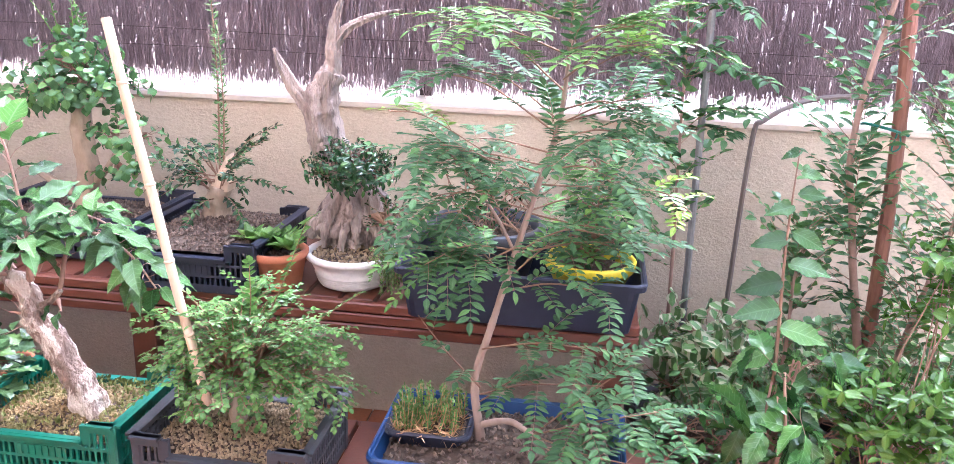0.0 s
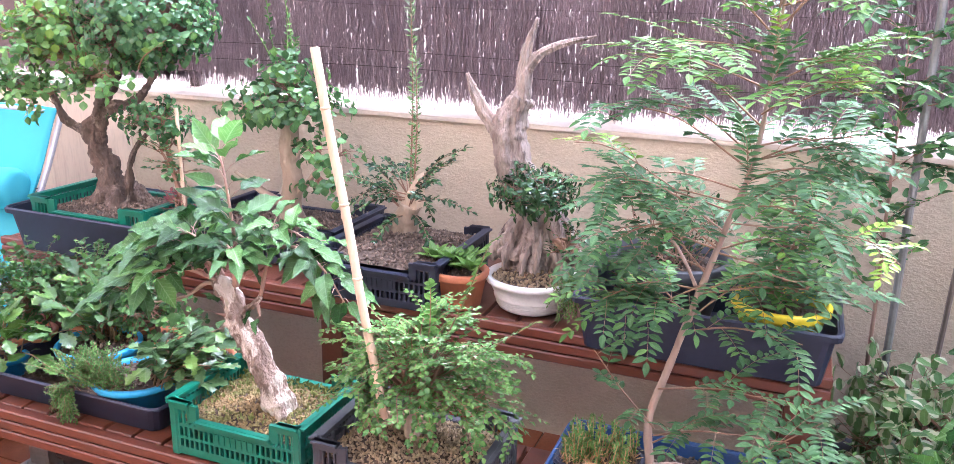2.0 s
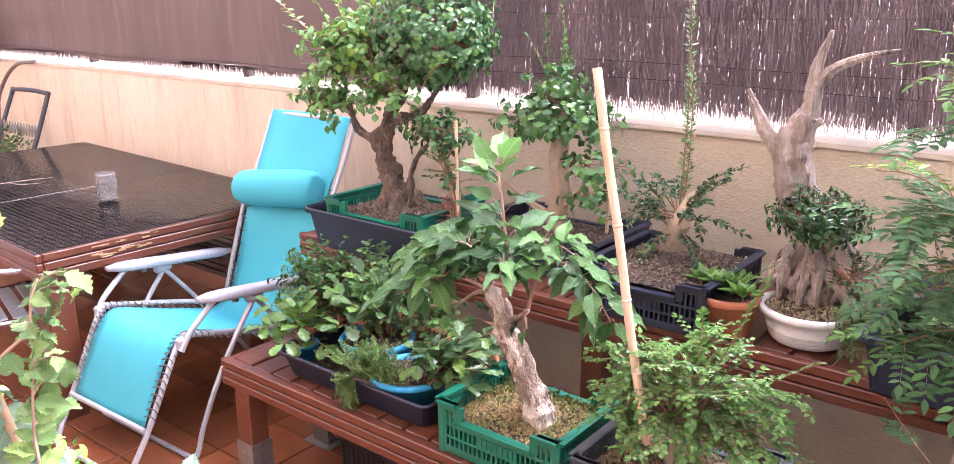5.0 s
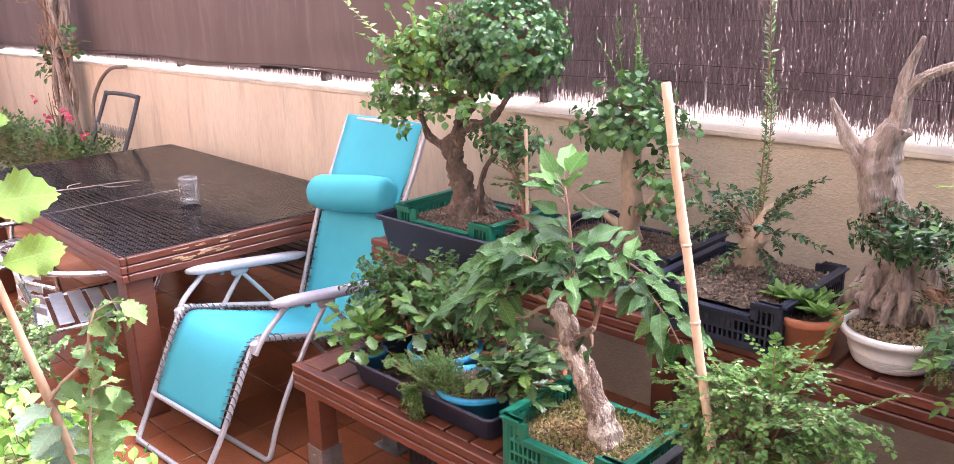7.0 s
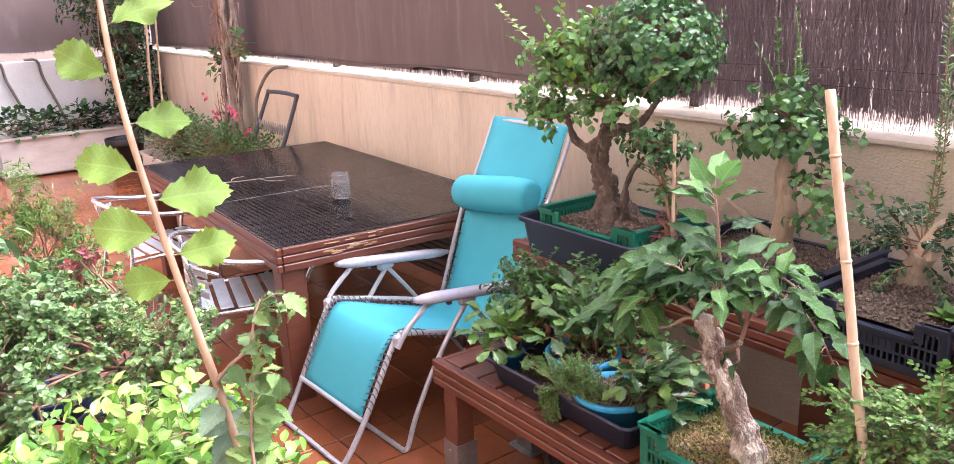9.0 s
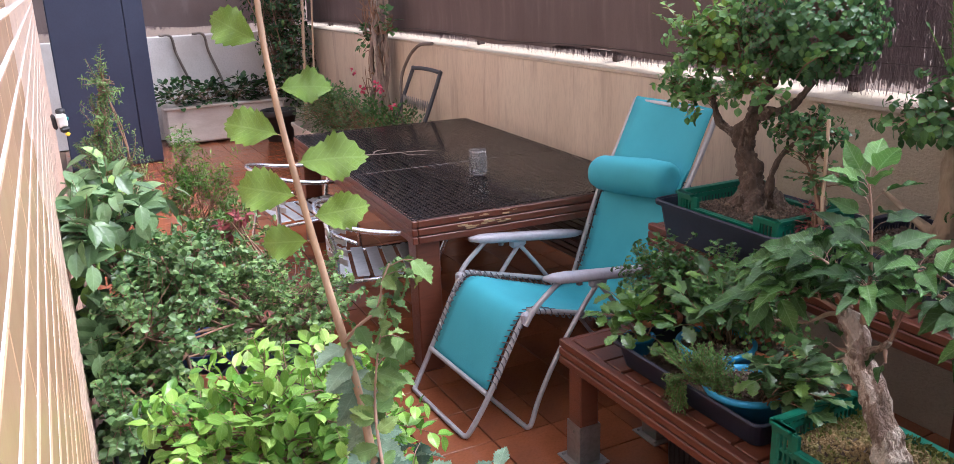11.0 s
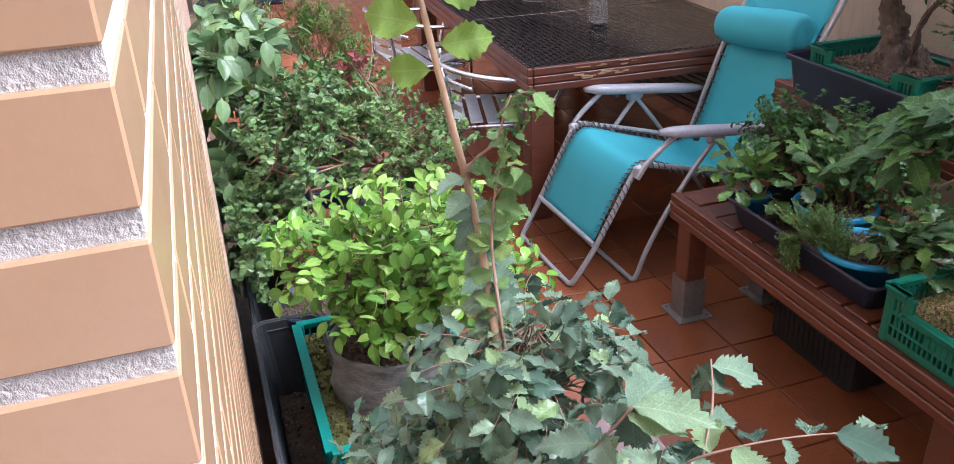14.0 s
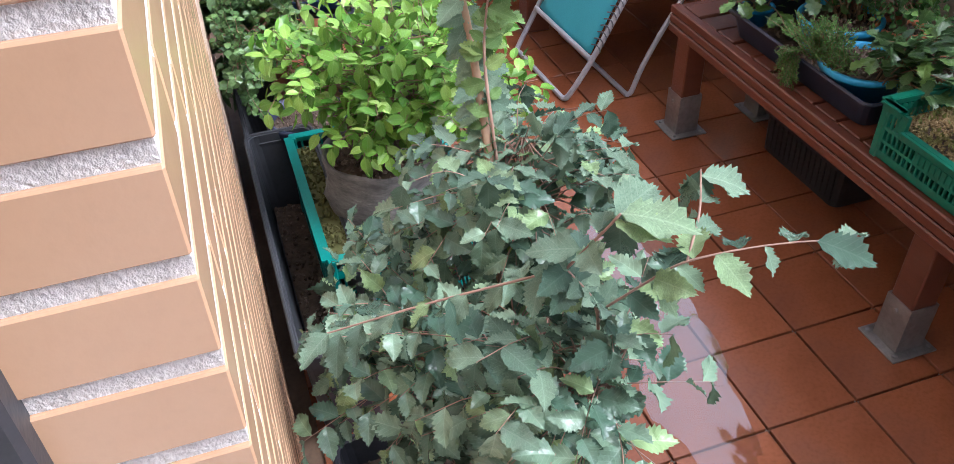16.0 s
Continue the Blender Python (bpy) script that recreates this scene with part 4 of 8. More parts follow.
def recliner():
    """Folding garden recliner: tube frame, laced sling, armrests and a roll pillow. Local: x across, y towards the back."""
    r = thing("recliner", "turquoise folding garden recliner with grey tube frame", "chair", (-2.965, 1.26, 0), 2.0)
    hw = 0.27
    for s in (-1, 1):
        x = s * hw
        bm = bm_new()
        limb(bm, [(x, 0.33, 0.495), (x, 0.275, 0.48), (x, 0.225, 0.4), (x * 0.98, 0.11, 0.18), (x * 0.93, 0.02, 0.03), (x * 0.86, 0.0, 0.012)], [0.0115] * 6, 8, 5)
        part("front_leg", bm, M["tube"], r)
        bm = bm_new()
        limb(bm, [(x, 0.29, 0.5), (x, 0.54, 0.435), (x, 0.8, 0.36)], [0.0115] * 3, 8, 4)
        part("seat_rail", bm, M["tube"], r)
        bm = bm_new()
        limb(bm, [(x, 0.86, 0.3), (x, 0.9, 0.405), (x, 1.03, 0.765), (x, 1.14, 0.96), (x, 1.25, 1.185)], [0.0115] * 5, 8, 4)
        part("back_rail", bm, M["tube"], r)
        bm = bm_new()
        limb(bm, [(x * 1.08, 0.265, 0.45), (x * 1.11, 0.31, 0.52), (x * 1.13, 0.42, 0.61)], [0.0115] * 3, 8, 4)
        part("arm_support", bm, M["tube"], r)
        bm = bm_new()
        limb(bm, [(x * 1.14, 0.6, 0.56), (x * 1.14, 0.51, 0.45), (x * 1.15, 0.4, 0.29), (x * 1.17, 0.31, 0.13), (x * 1.2, 0.265, 0.03), (x * 1.15, 0.25, 0.012)], [0.0105] * 6, 8, 4)
        part("rear_leg", bm, M["tube"], r)
        bm = bm_new()
        limb(bm, [(x * 1.14, 0.61, 0.56), (x * 1.13, 0.755, 0.381), (x * 1.12, 1.02, 0.02)], [0.0105] * 3, 8, 3)
        part("rear_leg", bm, M["tube"], r)
        # moulded armrest: a rounded bar, broader at its front end
        bm = bm_new()
        rings = []
        for q in range(13):
            v = q / 12
            yy, zz = 0.345 + 0.62 * v, 0.634 - 0.075 * v
            end = min(1.0, 0.45 + 5 * min(v, 1 - v))
            rw, rh = (0.034 - 0.006 * v) * end, 0.021 * end
            rings.append([bm.verts.new((x * 1.15 + rw * math.copysign(abs(math.cos(g)) ** 0.6, math.cos(g)), yy, zz + rh * math.copysign(abs(math.sin(g)) ** 0.7, math.sin(g)))) for g in np.linspace(0, 2 * math.pi, 16, endpoint=False)])
        for u, w in zip(rings, rings[1:]):
            for k in range(16):
                bm.faces.new((u[k], w[k], w[(k + 1) % 16], u[(k + 1) % 16]))
        bm.faces.new(rings[0])
        bm.faces.new(rings[-1][::-1])
        a = part("armrest", bm, M["arm"], r, "grey plastic armrest", True)
        bm = bm_new()
        box(bm, (x * 1.15, 0.6, 0.578), (0.036, 0.085, 0.05), None, 0.012)
        part("bracket", bm, M["arm"], a)
        bm = bm_new()
        tube(bm, [(x * 1.15, 0.51, 0.6), (x * 1.15, 0.51, 0.578)], 0.013, 8)
        part("knob", bm, M["cord"], a)
        bm = bm_new()
        box(bm, (x * 1.04, 0.272, 0.475), (0.03, 0.035, 0.05), None, 0.008)
        part("hinge", bm, M["arm"], r)
    for name, y, z, w in (("foot_bar", 0.0, 0.012, 0.86), ("sling_bar", 0.1, 0.18, 0.96), ("rear_bar", 0.25, 0.012, 1.15), ("back_foot_bar", 1.02, 0.02, 1.12), ("top_bar", 1.25, 1.185, 1.0)):
        bm = bm_new()
        tube(bm, [(-hw * w, y, z), (hw * w, y, z)], 0.0105, 8)
        part(name, bm, M["tube"], r)
    ctrl = [(0.11, 0.19), (0.17, 0.315), (0.235, 0.43), (0.31, 0.488), (0.45, 0.447), (0.62, 0.39), (0.79, 0.345), (0.88, 0.385), (0.935, 0.5), (1.03, 0.765), (1.14, 0.962), (1.245, 1.18), (1.262, 1.2)]
    path = smooth_path([(0, y, z) for y, z in ctrl], 5)
    sw = hw - 0.03
    verts, faces = [], []
    nx = 10
    for p in path:
        for i in range(nx + 1):
            u = i / nx * 2 - 1
            back = 1 if p.z > 0.4 and p.y > 0.85 else 0
            wrap = max(0.0, min(1.0, (p.z - 0.86) / 0.08))
            verts.append((u * (sw + 0.014 * wrap), p.y + 0.014 * (1 - u * u) * back - 0.015 * wrap, p.z - 0.016 * (1 - u * u) * (1 - back) + 0.003 * noise.noise((u * 3, p.y * 9, p.z * 5))))
    for j in range(len(path) - 1):
        for i in range(nx):
            a = j * (nx + 1) + i
            faces.append((a, a + 1, a + nx + 2, a + nx + 1))
    sl = data_part("sling", verts, faces, M["turq"], r, "turquoise woven sling")
    md = sl.modifiers.new("thick", "SOLIDIFY")
    md.thickness = 0.004
    # elastic lacing along both sides
    for s in (-1, 1):
        for k in list(range(1, 31)) + list(range(37, 49)):
            p = path[k]
            bm = bm_new()
            limb(bm, [(s * (sw - 0.014), p.y, p.z + 0.006), (s * (hw - 0.006), p.y + 0.004, p.z + 0.018), (s * (hw + 0.013), p.y + 0.008, p.z + 0.002), (s * (hw - 0.004), p.y + 0.012, p.z - 0.016), (s * (sw - 0.01), p.y + 0.018, p.z - 0.004)], [0.0028] * 5, 5, 2)
            part("lace", bm, M["cord"], r)
    # roll pillow
    bm = bm_new()
    prof = [(-0.275, 0.02), (-0.283, 0.05), (-0.275, 0.071), (-0.25, 0.081), (-0.12, 0.086), (0.06, 0.086), (0.2, 0.081), (0.225, 0.073), (0.235, 0.052), (0.23, 0.02)]
    seg = 26
    rings = []
    for x, rad in prof:
        rings.append([bm.verts.new((x + 0.02, 1.02 + rad * 0.85 * math.cos(2 * math.pi * k / seg), 0.895 + 0.11 * x + rad * math.sin(2 * math.pi * k / seg) + 0.003 * math.sin(x * 60 + k))) for k in range(seg)])
    for a, b in zip(rings, rings[1:]):
        for k in range(seg):
            bm.faces.new((a[k], b[k], b[(k + 1) % seg], a[(k + 1) % seg]))
    bm.faces.new(rings[0])
    bm.faces.new(rings[-1][::-1])
    pl = part("pillow", bm, M["turq"], r, "round turquoise head pillow", True)
    bm = bm_new()
    box(bm, (0.235, 1.075, 0.915), (0.07, 0.004, 0.1), Euler((radians(-28), 0, 0)).to_matrix())
    part("strap", bm, M["turq"], pl)
    return r


recliner()


# ---- containers ----
SLATS = {}


def crate(parent, c, w, d, h, mat, dip=True, pitch=0.0165):
    """A lattice crate about c (middle of its floor), as a part with its walls under it."""
    x, y, z = c
    bm = bm_new()
    box(bm, (x, y, z + 0.004), (w - 0.01, d - 0.01, 0.006))
    base = part("crate", bm, mat, parent)
    t = 0.007
    for side in range(4):
        bm = bm_new()
        long_ = side < 2
        ln = w if long_ else d
        off = (d if long_ else w) / 2 - t / 2
        sg = 1 if side % 2 else -1

        def bar(u, zz, lu, lz, th=t, out=0.0):
            if long_:
                box(bm, (x + u, y + sg * (off + out), zz), (lu, th, lz))
            else:
                box(bm, (x + sg * (off + out), y + u, zz), (th, lu, lz))
        low = h * 0.72 if dip and long_ else h
        bar(0, z + 0.018, ln, 0.02)
        bar(0, z + h * 0.34, ln, 0.008)
        bar(0, z + h * 0.56, ln, 0.008)
        flat = ln * (0.58 if low < h else 1.0)
        bar(0, z + low - 0.009, flat, 0.018, t + 0.006, 0.003)
        bar(0, z + low - 0.004, flat, 0.006, t + 0.02, 0.006)
        if low < h:
            for s in (-1, 1):
                seg = (ln - flat) / 2
                bar(s * (flat / 2 + seg * 0.62), z + h - 0.012, seg * 0.78, 0.024, t + 0.006, 0.003)
                bar(s * (flat / 2 + seg * 0.62), z + h - 0.003, seg * 0.78, 0.006, t + 0.02, 0.006)
                bar(s * (flat / 2 + seg * 0.12), z + (low + h) / 2 - 0.01, seg * 0.3, 0.05, t + 0.004, 0.002)
        n = int(ln / pitch)
        for i in range(1, n):
            u = -ln / 2 + 0.006 + (ln - 0.012) * i / n
            hh = low if abs(u) < flat / 2 else h
            key = (round(hh, 4), mat.name)
            if key not in SLATS:
                sb = bm_new()
                box(sb, (0, 0, 0), (0.006, 0.0068, hh - 0.01))
                SLATS[key] = mesh_from("slat", sb, mat)
            at = (x + u, y + sg * off, z + hh / 2) if long_ else (x + sg * off, y + u, z + hh / 2)
            ob = new("slat", SLATS[key])
            ob.parent = base
            ob.matrix_basis = pose(*at, 0, 0, 0 if long_ else 90)
        if long_:
            bar(0, z + h * 0.46, ln * 0.34, h * 0.3, t * 0.8)
            for k in range(7):
                bar((k - 3) * ln * 0.044, z + h * 0.46, ln * 0.026, h * 0.17, t * 0.8, 0.003)
        else:
            bar(0, z + h * 0.8, ln * 0.94, h * 0.1, t * 0.8)
        part("crate_wall", bm, mat, base)
    for sx in (-1, 1):
        for sy in (-1, 1):
            bm = bm_new()
            box(bm, (x + sx * (w / 2 - 0.008), y + sy * (d / 2 - 0.008), z + h / 2), (0.024, 0.024, h), None, 0.004)
            part("corner", bm, mat, base)
    return base


def tray(parent, c, w, d, h, mat, name="tray", flare=0.025, label=""):
    """A plain moulded tray with sloping walls and a rolled lip."""
    x, y, z = c
    bm = bm_new()

    def ring(hw, hd, zz, r=0.03):
        pts = []
        for cx, cy, a0 in ((1, 1, 0), (-1, 1, 90), (-1, -1, 180), (1, -1, 270)):
            for k in range(4):
                a = radians(a0 + 30 * k)
                pts.append(bm.verts.new((x + cx * (hw - r) + r * math.cos(a), y + cy * (hd - r) + r * math.sin(a), z + zz)))
        return pts
    hw, hd = w / 2, d / 2
    rings = [ring(hw - flare, hd - flare, 0), ring(hw - 0.006, hd - 0.006, h * 0.9), ring(hw + 0.008, hd + 0.008, h * 0.9), ring(hw + 0.01, hd + 0.01, h),
             ring(hw - 0.006, hd - 0.006, h), ring(hw - flare - 0.006, hd - flare - 0.006, 0.008)]
    for a, b in zip(rings, rings[1:]):
        for k in range(16):
            bm.faces.new((a[k], a[(k + 1) % 16], b[(k + 1) % 16], b[k]))
    bm.faces.new(rings[0][::-1])
    bm.faces.new(rings[-1])
    body = part(name, bm, mat, parent, label)
    bm = bm_new()
    r, loop = 0.03, []
    for cx, cy, a0 in ((1, 1, 0), (-1, 1, 90), (-1, -1, 180), (1, -1, 270)):
        for k in range(4):
            a = radians(a0 + 30 * k)
            loop.append((x + cx * (hw + 0.004 - r) + r * math.cos(a), y + cy * (hd + 0.004 - r) + r * math.sin(a), z + h))
    tube(bm, loop + loop[:1], 0.0065, 6, False)
    part("rim", bm, mat, body)
    return body


def pot(parent, c, r, h, mat, lip=0.012, taper=0.72, name="pot", ribs=0, label=""):
    bm = bm_new()
    rb = r * taper
    prof = [(rb * 0.9, 0), (rb, 0.005)]
    for i in range(ribs):
        zz = h * (0.12 + 0.3 * i / max(1, ribs))
        rr = rb + (r - rb) * zz / h
        prof += [(rr, zz), (rr + 0.003, zz + 0.004), (rr, zz + 0.008)]
    prof += [(r * 0.97, h * 0.8), (r, h * 0.8), (r + lip * 0.4, h * 0.84), (r + lip * 0.5, h - 0.004), (r + lip * 0.2, h), (r - 0.008, h), (r - 0.012, h * 0.86), (rb * 0.9, h * 0.3)]
    lathe(bm, prof, 36, c)
    return part(name, bm, mat, parent, label, True)


def wood(name, parent, runs, mat, seg=10, rough=0.08, seed=1, label="", flute=0.0):
    """One mesh of joined limbs: runs of (points, radii)."""
    bm = bm_new()
    for i, (pts, rad) in enumerate(runs):
        limb(bm, pts, rad, seg * 2 if max(rad) > 0.015 else seg, 14 if max(rad) > 0.015 else 6, rough * 1.6, seed + i, flute)
    return part(name, bm, mat, parent, label, True)


def twigs_part(bm, parent, mat, label=""):
    return part("twig_growth", bm, mat, parent, label, True)


# ---- the low bench ----
LOW, HIGH = 0.475, 0.765


def mulberry():
    t = thing("potted_mulberry", "leaning mulberry bonsai in a green plastic crate of gravel", "bonsai", (0, 0, 0))
    crate(t, (-1.235, 1.725, LOW), 0.4, 0.31, 0.165, M["green_plastic"])
    bed(t, (-1.42, 1.585, -1.05, 1.865), LOW + 0.1, "pebble_moss", 0.0052, 3000, 3, 0.035, "soil", "gravelly mossy soil")
    wood("trunk", t, [([(-1.165, 1.7, 0.55), (-1.185, 1.695, 0.64), (-1.215, 1.69, 0.71), (-1.255, 1.69, 0.79), (-1.29, 1.69, 0.855), (-1.3, 1.69, 0.895), (-1.335, 1.69, 0.935), (-1.36, 1.69, 0.945)],
                       [0.05, 0.041, 0.033, 0.031, 0.03, 0.024, 0.027, 0.016]),
                      ([(-1.29, 1.68, 0.83), (-1.315, 1.665, 0.845)], [0.022, 0.012]), ([(-1.275, 1.69, 0.87), (-1.235, 1.68, 0.9), (-1.21, 1.68, 0.925)], [0.013, 0.009, 0.006])],
         M["bark_flaky"], 18, 0.12, 4, "flaking pinkish-grey leaning trunk", 0.04)
    bm = bm_new()
    limb(bm, [(-1.335, 1.69, 0.935), (-1.385, 1.685, 0.935), (-1.44, 1.675, 0.895), (-1.5, 1.672, 0.872), (-1.57, 1.67, 0.855)], [0.009, 0.006, 0.0045, 0.0035, 0.0025], 7, 4, 0.1, 3)
    limb(bm, [(-1.43, 1.677, 0.9), (-1.48, 1.67, 0.915), (-1.52, 1.66, 0.92)], [0.0035, 0.0028, 0.002], 6, 4)
    part("bare_branch", bm, M["bark_pale"], t, "pale bare branch stub", True)
    bm = bm_new()
    rnd = random.Random(11)
    # each branch: its points, then how many leaves and how long they are
    shoots = (([(-1.3, 1.69, 0.93), (-1.289, 1.69, 1.04), (-1.298, 1.69, 1.15), (-1.311, 1.69, 1.245), (-1.322, 1.69, 1.29)], 13, 0.12),
              ([(-1.33, 1.69, 0.95), (-1.39, 1.67, 1.02), (-1.46, 1.65, 1.05), (-1.54, 1.64, 1.02)], 13, 0.12),
              ([(-1.34, 1.68, 0.95), (-1.41, 1.63, 0.99), (-1.48, 1.59, 0.98), (-1.55, 1.57, 0.93)], 13, 0.115),
              ([(-1.34, 1.7, 0.96), (-1.42, 1.74, 1.02), (-1.48, 1.77, 1.06), (-1.56, 1.8, 1.04)], 10, 0.11),
              ([(-1.21, 1.68, 0.93), (-1.17, 1.68, 1.05), (-1.09, 1.68, 1.075), (-1.01, 1.67, 1.03), (-0.95, 1.66, 0.96)], 16, 0.095),
              ([(-1.28, 1.7, 0.96), (-1.22, 1.71, 1.08), (-1.15, 1.73, 1.1), (-1.08, 1.75, 1.06)], 11, 0.1),
              ([(-1.29, 1.69, 0.94), (-1.27, 1.65, 1.04), (-1.24, 1.61, 1.07), (-1.21, 1.58, 1.05)], 9, 0.1),
              ([(-1.34, 1.69, 0.95), (-1.36, 1.67, 1.04), (-1.4, 1.65, 1.08), (-1.45, 1.63, 1.07)], 9, 0.11),
              ([(-1.31, 1.67, 0.86), (-1.33, 1.65, 0.87)], 2, 0.07), ([(-1.22, 1.68, 0.9), (-1.2, 1.66, 0.88)], 2, 0.07))
    spots, young = [], []
    for i, (pts, n, size) in enumerate(shoots):
        n = int(n * 2.1) if n > 2 else n
        path = smooth_path(pts, 6)
        tube(bm, path, lerp_list([0.006, 0.0022], len(path)), 6, False)
        for k in range(n):
            f = (0.1 + 0.9 * k / max(1, n - 1)) * (len(path) - 1)
            j = min(int(f), len(path) - 2)
            p, d = path[j].lerp(path[j + 1], f - j), (path[j + 1] - path[j]).normalized()
            a = k * 2.5 + i + rnd.uniform(-0.4, 0.4)
            way = Vector((math.cos(a), math.sin(a) - 0.2, rnd.uniform(-0.42, 0.3))) + d * 0.7
            way.normalize()
            stalk = p + way * 0.032 + Vector((0, 0, 0.014))
            tube(bm, [p, p.lerp(stalk, 0.6) + Vector((0, 0, 0.005)), stalk], 0.0011, 3, False)
            top = i == 0 and k > n - 8
            (young if top else spots).append((stalk, way + (Vector((0, 0, 0.35)) if top else Vector()), Vector((0, -0.3, 1)) + rand_dir(rnd) * 0.5, size * rnd.uniform(0.6, 1.15)))
    twigs_part(bm, t, M["twig_red"])
    leaf_objects("leaf", spots, "mulberry", M["l_mul"], t)
    leaf_objects("young_leaf", young, "mulberry", M["l_mul_young"], t)
    # fine moss sprigs round the rim
    sp = []
    for i in range(650):
        p = Vector((rnd.uniform(-1.41, -1.06), 1.85 - 0.25 * rnd.random() ** 2.2, LOW + 0.125))
        if abs(p.x + 1.19) < 0.07 and abs(p.y - 1.7) < 0.06:
            continue
        sp.append((p, rand_dir(rnd) + Vector((0, 0, 1.2)), rand_dir(rnd), rnd.uniform(0.008, 0.02)))
    leaves_mesh("moss", sp, "small", M["l_moss"], t, "", "stuff")


mulberry()


def cane_shrub():
    t = thing("potted_fine_shrub", "bushy small-leaved shrub in a charcoal crate of gravel", "shrub", (0, 0, 0))
    crate(t, (-0.765, 1.7, LOW), 0.42, 0.31, 0.165, M["grey_plastic"])
    bed(t, (-0.96, 1.56, -0.57, 1.84), LOW + 0.11, "pebble", 0.0046, 3200, 5, 0.025, "soil", "pale gravelly soil")
    hub = (-0.79, 1.71, 0.72)
    wood("trunk", t, [([(-0.78, 1.7, 0.56), (-0.785, 1.7, 0.62), hub], [0.026, 0.02, 0.014])], M["bark_pale"], 8, 0.1, 2)
    bm, sp = bm_new(), []
    for c, r, n, sd in (((-0.76, 1.71, 0.8), (0.17, 0.15, 0.12), 66, 1), ((-0.62, 1.7, 0.74), (0.14, 0.14, 0.08), 34, 2), ((-0.9, 1.69, 0.75), (0.11, 0.12, 0.08), 28, 3), ((-0.73, 1.64, 0.88), (0.14, 0.1, 0.08), 16, 4)):
        crown(bm, sp, hub, c, r, n, sd, 0.0165, 0.009, 0.12, "alt", 0.05, 0.35, 0.0022, 0.25, 0.9, 0.45)
    rnd = random.Random(9)
    # long shoots arching outwards all round
    for i in range(42):
        a, up = i * 2.4, rnd.uniform(-0.06, 0.26)
        e = Vector((-0.74 + rnd.uniform(0.15, 0.29) * math.cos(a), 1.69 + rnd.uniform(0.12, 0.2) * math.sin(a), 0.75 + up))
        if up > 0.15:
            e = Vector((-0.73, 1.68, 0.8)).lerp(e, 0.75)
        path = smooth_path([hub, Vector(hub).lerp(e, 0.55) + Vector((0, 0, 0.05)) + rand_dir(rnd) * 0.02, e], 6)
        tube(bm, path, lerp_list([0.0032, 0.0011], len(path)), 4, False)
        sp += twig_leaves(path, rnd, 0.0165, 0.0085, "alt", 0.95, 0.15, 0.4, start=0.3)
        sprays(bm, sp, path, rnd, 4, 0.075, 0.0155, 0.0085, "alt", 0.1, 0.1, 0.4, 0.0009, 0.35)
    for e in ((-0.58, 1.66, 1.15), (-0.7, 1.62, 1.06), (-0.92, 1.66, 1.0), (-0.46, 1.66, 0.99)):
        path = smooth_path([hub, Vector(hub).lerp(Vector(e), 0.5) + Vector((0.02, 0, 0.02)), e], 6)
        tube(bm, path, lerp_list([0.003, 0.001], len(path)), 4, False)
        sp += twig_leaves(path, rnd, 0.02, 0.012, "alt", 0.9, 0.2, 0.4, start=0.3)
    twigs_part(bm, t, M["twig_brown"])
    leaves_mesh("foliage", sp, "round", M["l_fine"], t)
    c = thing("bamboo_cane", "pale bamboo cane leaning up out of the crate", "cane", (0, 0, 0))
    bm = bm_new()
    a, b = Vector((-0.811, 1.6, 0.705)), Vector((-0.978, 1.6, 1.574))
    pts, rad = [], []
    for i in range(21):
        pts.append(a.lerp(b, i / 20) + Vector((0.0012 * math.sin(i * 0.7), 0, 0)))
        rad.append(0.0108)
    tube(bm, pts, rad, 10)
    part("cane", bm, M["cane"], c, "", True)
    for i in (4, 8, 12, 17):
        bm = bm_new()
        d = (b - a).normalized()
        tube(bm, [pts[i] - d * 0.004, pts[i], pts[i] + d * 0.004], [0.0112, 0.0128, 0.0112], 10)
        part("node", bm, M["cane"], c, "", True)
    bm = bm_new()
    tube(bm, [b, b + (b - a).normalized() * 0.002], [0.0095, 0.009], 10)
    part("cut_end", bm, M["cut"], c)


cane_shrub()


